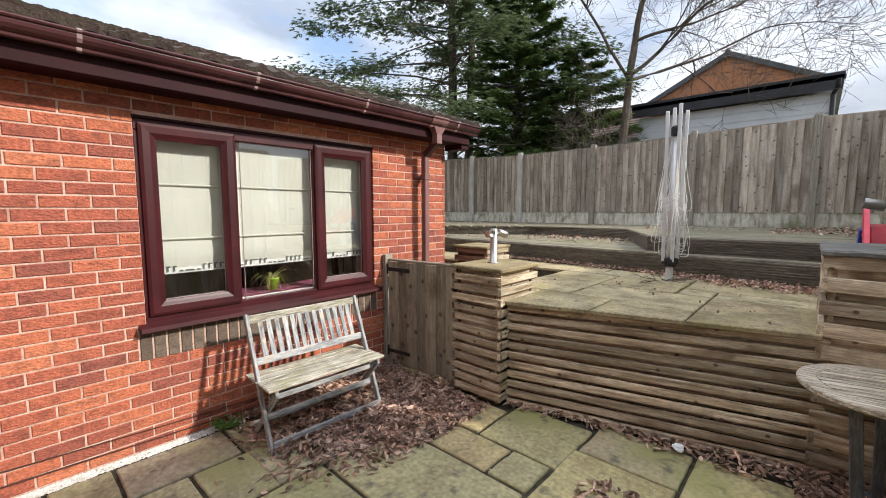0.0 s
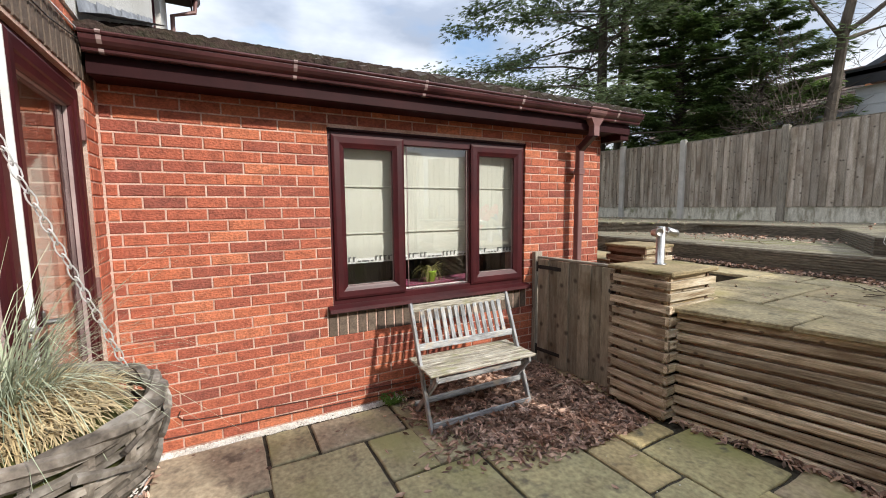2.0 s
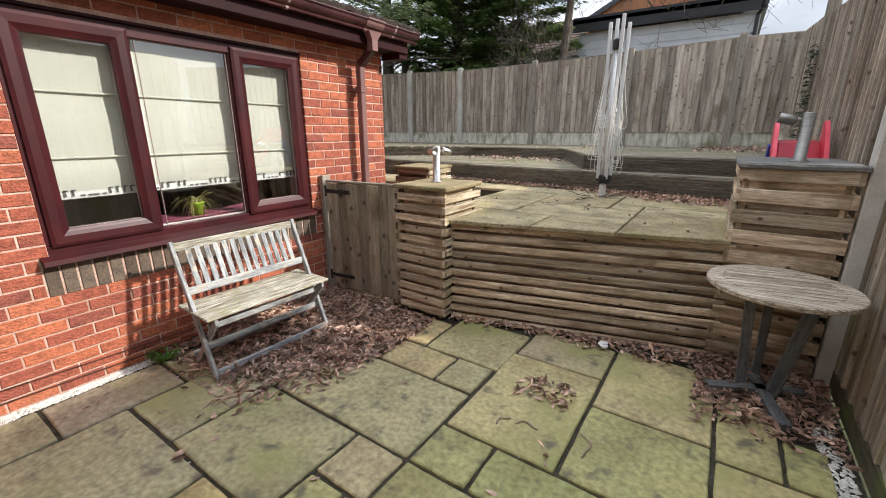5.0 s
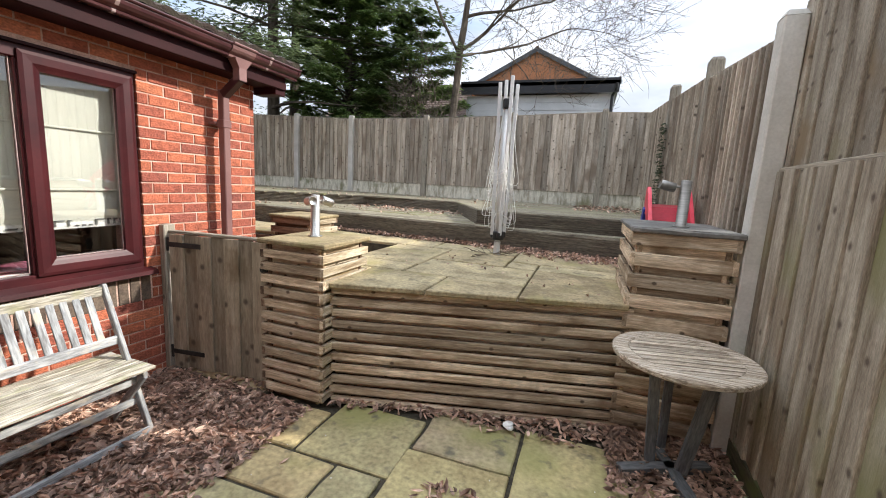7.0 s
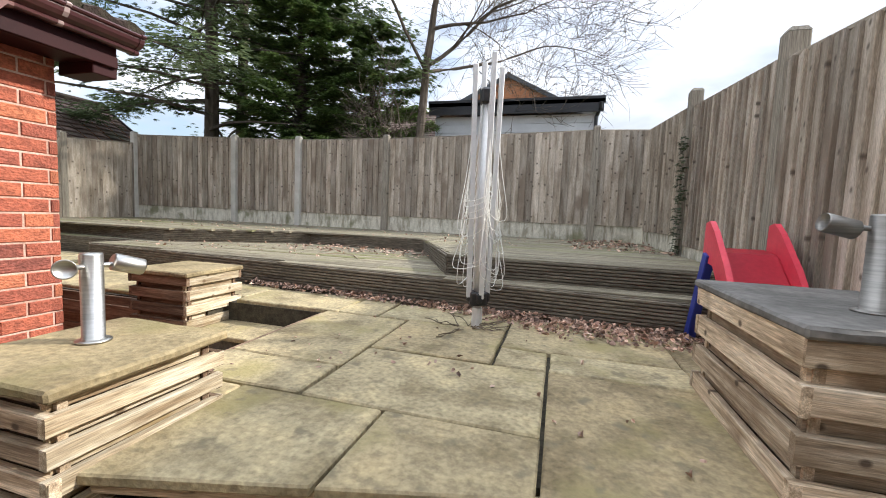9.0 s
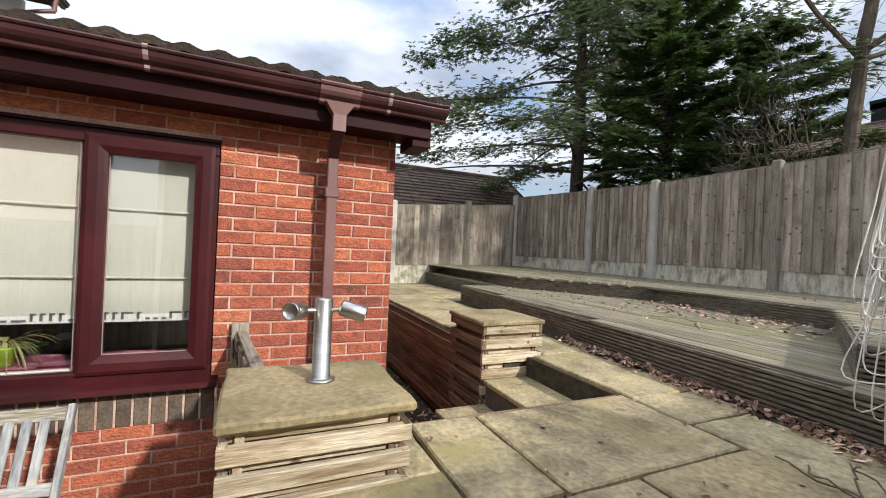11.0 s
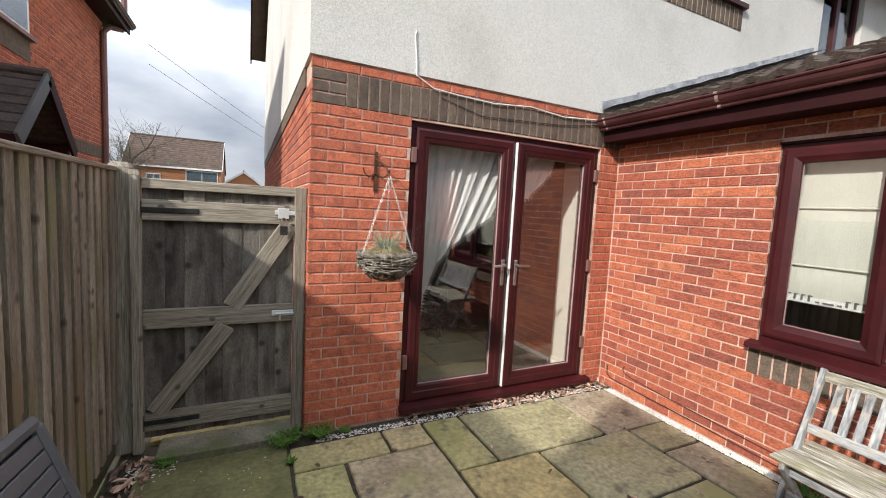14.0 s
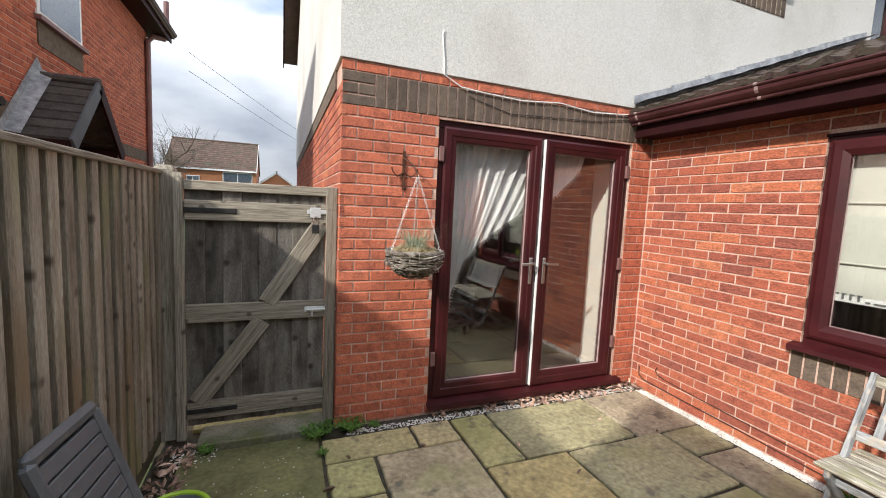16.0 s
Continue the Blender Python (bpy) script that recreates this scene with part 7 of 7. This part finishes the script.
def heap(x, y):
    return 0.085 * max(0.0, 1 - abs(x + 2.55) / 0.75) * (0.5 + 0.5 * noise.noise(Vector((x * 3, y * 3, 0)))) + 0.012


litter(rng, 13500, (-2.98, 1.05, -1.68, 2.56), 0.0, heap, keep=lambda x, y, r: r.random() < min(1.0, max(0.0, (y - 1.0) * 1.3)) * max(0.0, min(1.0, (-1.62 - x + (y - 1.9) * 0.35) * 1.9 + 0.18)))
litter(rng, 1200, (-2.98, 2.6, -2.1, 4.1), 0.0, 0.03)
litter(rng, 600, (-6.0, 3.5, -3.0, 4.25), 0.0, 0.03)
litter(rng, 3600, (-1.6, 2.5, 0.30, 3.2), 0.0, 0.03, keep=lambda x, y, r: (lambda d: d > 0.0 and r.random() < max(0.0, 1 - d / (0.10 + 0.20 * max(0.0, min(1.0, (x + 1.0) / 0.9)))))(2.70 + (x + 1.62) * 0.258 - y))
litter(rng, 2600, (0.15, 2.35, 0.82, 3.2), 0.0, 0.03, keep=lambda x, y, r: r.random() < (y - 2.3) * 1.2)
litter(rng, 70, (-0.78, 2.02, -0.42, 2.24), 0.0, 0.02)
litter(rng, 60, (-2.75, 0.85, -1.9, 1.25), 0.0, 0.01)
litter(rng, 60, (-1.9, -0.68, -0.95, -0.56), 0.0, 0.01)
litter(rng, 260, (-3.0, -0.69, -1.7, -0.52), 0.0, 0.015, keep=lambda x, y, r: r.random() < 0.75)
litter(rng, 240, (0.62, -0.7, 0.80, 0.6), 0.0, 0.02)
litter(rng, 45, (-2.9, -0.4, 0.6, 2.4), 0.0, 0.0)
litter(rng, 8000, (-3.2, 4.45, 0.6, 5.16), TZ, 0.03, (0.022, 0.052), keep=lambda x, y, r: (lambda d: d > 0 and r.random() < max(0.0, 1 - d / (0.18 + 0.34 * max(0.0, min(1.0, (x + 1.3) / 0.9)))))(deck_front1(x) - y))
litter(rng, 160, (-5.5, 5.6, -2.3, 7.0), Z1, 0.01, (0.02, 0.05), keep=lambda x, y, r: r.random() < 0.6)
litter(rng, 420, (-3.9, 6.2, -1.5, 7.1), Z1, 0.02, keep=lambda x, y, r: r.random() < (y - 6.0))
litter(rng, 240, (-8.5, 6.5, 0.75, 8.8), Z2, 0.01, (0.02, 0.05))
litter(rng, 240, (-0.3, 6.6, 0.75, 8.8), Z2, 0.03)
litter(rng, 40, (-2.0, 3.2, 0.2, 4.6), TZ, 0.0, (0.015, 0.035))
tagged(new("dead_leaves", raw_mesh("dead_leaves", leaf_v, leaf_f, M_leaf)), "drifts of curled brown dead leaves on paving and decking", "leaves", kind="stuff")

M_pebble = surf("white_pebble", [(0.55, 0.53, 0.48), (0.74, 0.72, 0.67)], "island", scale=8, rough=0.85, bump=0.1, val=0.2)
pv, pf = [], []


def pebbles(rng, count, region, z=0.0, size=(0.006, 0.016)):
    x0, y0, x1, y1 = region
    for _ in range(count):
        p = Vector((rng.uniform(x0, x1), rng.uniform(y0, y1), z + 0.002))
        r = rng.uniform(*size)
        a = rng.uniform(0, 6.28)
        i = len(pv)
        for q in ((1, 0, 0), (0, 0.75, 0), (-1, 0, 0), (0, -0.75, 0), (0, 0, 0.6)):
            c, s = math.cos(a), math.sin(a)
            pv.append((p.x + r * (q[0] * c - q[1] * s), p.y + r * (q[0] * s + q[1] * c), p.z + r * q[2]))
        for f in ((0, 1, 4), (1, 2, 4), (2, 3, 4), (3, 0, 4)):
            pf.append(tuple(i + k for k in f))


pebbles(rng, 2600, (-2.995, -0.55, -2.915, 1.15), -0.012, (0.006, 0.014))
pebbles(rng, 1100, (-2.98, -0.63, -0.30, -0.56), -0.012, (0.005, 0.012))
pebbles(rng, 420, (0.70, 2.0, 0.81, 2.7), -0.008, (0.007, 0.016))
pebbles(rng, 90, (0.5, -0.64, 0.74, -0.50), 0.0, (0.005, 0.012))
pebbles(rng, 40, (0.0, -0.5, 0.7, 0.2), 0.002, (0.004, 0.009))
pebbles(rng, 60, (-2.9, -0.5, 0.6, 2.6), 0.003, (0.003, 0.008))
tagged(new("white_pebbles", raw_mesh("white_pebbles", pv, pf, M_pebble)), "strip of small white pebbles along the wall foot", "pebbles", kind="stuff")

M_weed = surf("bright_weed_leaf", [(0.07, 0.15, 0.02), (0.14, 0.26, 0.05)], "island", scale=10, rough=0.7, bump=0.0, val=0.3, thin=0.3)


def weed(at, r, n, rng, label="small bright green weed growing from a joint"):
    t = thing("weed", label, "weed", at)
    bm = bmesh.new()
    for _ in range(n):
        a = rng.uniform(0, 6.28)
        base = Vector((rng.uniform(-0.2, 0.2) * r, rng.uniform(-0.2, 0.2) * r, 0))
        d = Vector((math.cos(a), math.sin(a), 0))
        blade(bm, base, d, r * rng.uniform(0.5, 1.1), rng.uniform(0.1, 0.9), 0.008)
        for q in range(3):
            f = rng.uniform(0.4, 1.0)
            c = base + d * (r * f) + Vector((0, 0, r * f * 0.6))
            blade(bm, c, Vector((math.cos(a + q * 2.1), math.sin(a + q * 2.1), 0)), r * 0.22, 0.6, 0.006)
    part("leaves", bm, M_weed, t)
    return t


for (x, y), r, n in (((-0.10, -0.60), 0.11, 60), ((-0.33, -0.61), 0.10, 60), ((-0.50, -0.61), 0.05, 26), ((-0.12, -0.38), 0.04, 18), ((0.55, -0.60), 0.06, 30)):
    weed((x, y, 0.0), r, n, rng)
weed((-2.88, 1.02, 0.0), 0.10, 46, rng, "low green weed at the foot of the brick wall")
M_vine = surf("bare_vine_stem", [(0.10, 0.075, 0.05), (0.17, 0.135, 0.095)], scale=10, rough=0.9, bump=0.3)
vine = thing("dead_vine", "tangle of bare stems at the foot of the dryer", "plant", (-0.98, 4.45, TZ))
for k in range(14):
    a = rng.uniform(0, 6.28)
    pts = [Vector((0.05 * math.cos(a), 0.05 * math.sin(a), 0.01))]
    for i in range(6):
        a += rng.uniform(-0.7, 0.7)
        pts.append(pts[-1] + Vector((0.04 * math.cos(a), 0.04 * math.sin(a), rng.uniform(-0.015, 0.022))))
    for p in pts:
        p.z = max(0.006, p.z)
    bm = bmesh.new()
    tube(bm, pts, 0.0035, 5)
    part("stem", bm, M_vine, vine)
ivy = thing("ivy", "straggling dark ivy on the corner fence post", "plant", (0.80, 6.85, 1.2))
bm = bmesh.new()
for k in range(230):
    z = rng.uniform(0.0, 1.3)
    a = rng.uniform(2.0, 5.0)
    blade(bm, Vector((rng.uniform(-0.05, 0.0), rng.uniform(-0.12, 0.10), z)), Vector((math.cos(a), math.sin(a), 0)), 0.05, 1.2, 0.016)
part("leaves", bm, surf("dark_ivy_leaf", [(0.03, 0.045, 0.02), (0.06, 0.08, 0.035)], "island", scale=9, rough=0.6, bump=0.0, val=0.3), ivy)
# pale twigs and scraps
M_twig = surf("pale_twig", [(0.33, 0.25, 0.17), (0.45, 0.36, 0.26)], scale=9, rough=0.9, bump=0.2)
for x, y, z, a, L in ((-0.62, 1.78, 0.01, 0.6, 0.12), (-0.70, 1.72, 0.01, 1.5, 0.10), (-0.30, 1.9, 0.01, -0.9, 0.16), (-2.4, 2.28, 0.05, 1.2, 0.30), (-3.0, 5.9, Z1 + 0.01, 0.1, 0.7)):
    bm = bmesh.new()
    tube(bm, [Vector((x, y, z)) + Vector((math.cos(a + 0.4 * math.sin(i)), math.sin(a + 0.4 * math.sin(i)), 0.03 * math.sin(i * 0.9))) * (L * i / 5) for i in range(6)], 0.005, 5)
    solid("twig", bm, M_twig, "thin pale fallen twig lying on the paving", "twig")
bm = bmesh.new()
bmesh.ops.create_icosphere(bm, subdivisions=3, radius=0.035)
for v in bm.verts:
    v.co *= 1 + 0.45 * noise.noise(v.co * 40)
    v.co.z *= 0.6
bmesh.ops.translate(bm, verts=bm.verts, vec=(-0.42, 2.86, 0.045))
solid("paper_scrap", bm, M_white, "crumpled white paper scrap among the leaves", "litter")


# ---- paving ----
def slab_mesh(lx, ly, seed, material, thick=0.035):
    """A riven flag with a wavering edge."""
    bm = bmesh.new()
    box(bm, 0, 0, -thick, lx, ly, 0, bevel=0.007)
    bmesh.ops.subdivide_edges(bm, edges=[e for e in bm.edges if e.calc_length() > 0.2], cuts=4, use_grid_fill=True)
    for v in bm.verts:
        q = Vector((v.co.x + seed * 3.1, v.co.y + seed * 1.7, 0))
        v.co.x += 0.007 * noise.noise(q * 11)
        v.co.y += 0.007 * noise.noise(q * 11 + Vector((5, 5, 5)))
        v.co.z += 0.004 * noise.noise(q * 5)
    me = mesh_of("slab", bm)
    me.materials.append(material)
    return me


paving = thing("patio_paving", "worn sandstone flags, green with algae", "paving", kind="structure")
n_slab = 0


def lay(parent, z, material, *rects, g=0.011):
    global n_slab
    for x0, x1, y0, y1 in rects:
        n_slab += 1
        piece("slab", slab_mesh(x1 - x0 - 2 * g, y1 - y0 - 2 * g, n_slab, material), parent, Matrix.Translation((x0 + g, y0 + g, z + 0.002 * math.sin(n_slab * 2.3))) @ pose(0, 0, 0, 0.15 * math.sin(n_slab * 5.1), 0.15 * math.cos(n_slab * 3.3), 0))


# the flag by the gate never dries
lay(paving, 0.0, M_slab_wet, (-0.12, 0.70, -0.62, 0.07))
lay(paving, 0.0, M_slab, (-0.74, -0.12, -0.55, -0.27), (-1.05, -0.74, -0.55, -0.27), (-1.36, -1.05, -0.55, 0.06), (-0.43, -0.12, -0.27, 0.07), (-1.05, -0.43, -0.27, 0.36), (-0.43, 0.20, 0.07, 0.68), (0.20, 0.74, 0.07, 0.68), (-1.66, -1.05, 0.06, 0.68), (-1.05, -0.43, 0.36, 0.97), (-2.02, -1.27, 0.68, 1.27), (-1.27, -0.95, 0.97, 1.27), (-1.27, -1.05, 0.68, 0.97), (-0.95, -0.63, 1.27, 1.58), (-0.95, -0.43, 0.97, 1.27), (-0.43, 0.25, 0.68, 1.27))
lay(paving, 0.0, M_slab, (-0.63, 0.25, 1.27, 1.58), (0.25, 0.72, 0.68, 1.58), (-2.02, -0.95, 1.27, 1.88), (-1.23, -0.95, 1.88, 2.19), (-2.02, -1.23, 1.88, 2.19), (-2.02, -1.87, 2.19, 2.60), (-1.87, -1.53, 2.19, 2.60), (-1.53, -0.92, 2.19, 2.76), (-0.94, -0.33, 1.58, 2.47), (-0.92, -0.33, 2.47, 2.90), (-0.33, 0.27, 2.18, 2.95), (-0.33, 0.27, 1.58, 2.18), (0.27, 0.72, 1.58, 2.10), (0.27, 0.55, 2.10, 2.70), (0.55, 0.74, 2.10, 2.45), (-2.90, -2.15, 2.62, 3.2))
# browner flags along the house wall
lay(paving, 0.0, M_slab_dry, (-2.30, -1.36, -0.55, 0.06), (-2.92, -2.30, -0.55, 0.08), (-2.50, -1.66, 0.06, 0.68), (-2.90, -2.50, 0.08, 0.38), (-2.90, -2.50, 0.38, 0.99), (-2.50, -2.02, 0.68, 1.27), (-2.90, -2.02, 0.99, 1.88), (-2.90, -2.02, 1.88, 2.60))
# concrete step at the gate and the way beyond
lay(paving, 0.0, M_slab, (-0.2, 0.7, -1.5, -0.9), (-0.2, 0.7, -2.2, -1.5), (-0.2, 0.7, -3.1, -2.2), (-0.2, 0.7, -4.2, -3.1), (-0.2, 0.7, -5.4, -4.2))
solid("gate_step", boxes((-0.16, -0.88, -0.05, 0.62, -0.64, 0.035), bevel=0.01), surf("mossy_worn_concrete", [(0.15, 0.14, 0.095), (0.26, 0.245, 0.18)], scale=5, rough=0.95, bump=0.5, bscale=60, moss=((0.12, 0.13, 0.05), 0.3, 4)), "worn mossy concrete strip below the gate", "step", "structure")

upper = thing("terrace_paving", "pale sandstone flags on the raised terrace", "paving", kind="structure")
lay(upper, TZ, M_slab_up, (-2.05, -1.64, 3.13, 3.28), (-2.02, -1.39, 3.28, 3.60), (-2.02, -1.39, 3.60, 4.51), (-1.39, -0.45, 3.28, 3.90), (-1.39, -0.72, 3.90, 4.51), (-0.72, -0.45, 3.90, 4.185), (-0.45, 0.215, 3.90, 4.185), (-0.72, 0.215, 4.185, 4.87), (-2.85, -1.945, 4.52, 5.03), (-1.945, -1.625, 4.51, 4.99), (-1.625, -0.72, 4.51, 4.94), g=0.009)
lay(upper, TZ, M_slab_up, (-3.4, -2.85, 4.64, 5.08), (-4.1, -3.4, 4.36, 5.1), (-4.9, -4.1, 4.36, 5.2), (-5.75, -4.9, 4.36, 5.25), (-6.5, -5.75, 4.36, 5.1), (-6.5, -5.75, 5.1, 5.9), (-7.4, -6.5, 4.36, 5.2), (-7.4, -6.5, 5.2, 5.95), (-8.45, -7.4, 4.36, 5.95), (0.2, 0.8, 4.0, 4.8), g=0.009)
# front flags cut to the slanting edge
for k, (xa, xb, yb) in enumerate(((-1.645, -1.02, 3.28), (-1.02, -0.45, 3.28), (-0.45, 0.215, 3.90))):
    bm = bmesh.new()
    ya = lambda x: RA.y - 0.035 + (x - RA.x) * (RB.y - RA.y) / (RB.x - RA.x)
    prism(bm, [(xa + 0.006, ya(xa)), (xb - 0.006, ya(xb)), (xb - 0.006, yb - 0.006), (xa + 0.006, yb - 0.006)], TZ - 0.035, TZ)
    bmesh.ops.bevel(bm, geom=list(bm.edges), offset=0.006, segments=1, affect="EDGES")
    part("slab", bm, M_slab_up, upper)

# ---- bricks of the walls ----
brick_face(wall_w, wall_frame((WX, 0, 0), (1, 0, 0)), rows_w, ME_brick, lambda u, z: z > 0.3 and u > 0.0)
brick_face(wall_d, wall_frame((0, DY, 0), (0, 1, 0)), rows_d, ME_brick_door, lambda u, z: True)
brick_face(wall_s, wall_frame((-0.23, 0, 0), (1, 0, 0)), [(-u - l, z, l) for u, z, l in rows_s], ME_brick_door)
brick_face(wall_n, wall_frame((0, NY, 0), (0, 1, 0)), lay_bricks(3.0, 6.0, 0.0, 2.4, (), 0.11), ME_brick)
for k in range(25):
    y = 0.575 + k * 0.0765
    if y < 2.44:
        piece("soldier_brick", ME_soldier, wall_w, Matrix.Translation((WX + 0.001, y, 0.59)) @ wall_frame((0, 0, 0), (1, 0, 0)))
k = 0
while 0.46 + k * 0.0752 < 2.98:
    piece("soldier_brick", ME_soldier, wall_d, Matrix.Translation((-0.46 - k * 0.0752, DY + 0.001, 2.243)) @ wall_frame((0, 0, 0), (0, 1, 0)))
    k += 1
for u, z, l in ((0.235, 2.243, 0.215), (0.235, 2.318, 0.10), (0.345, 2.318, 0.105), (0.235, 2.393, 0.215)):
    piece("brown_brick", ME_stretcher_brown, wall_d, Matrix.Translation((-u, DY + 0.001, z)) @ wall_frame((0, 0, 0), (0, 1, 0)) @ Matrix.Diagonal((l / BL, 1, 1, 1)))
for u, z, l in [r for r in lay_bricks(0.23, 3.0, 2.465, 2.54, (), 0.1)]:
    piece("brick", ME_brick_door, wall_d, Matrix.Translation((-u, DY, z)) @ wall_frame((0, 0, 0), (0, 1, 0)) @ Matrix.Diagonal((l / BL, 1, 0.9, 1)))
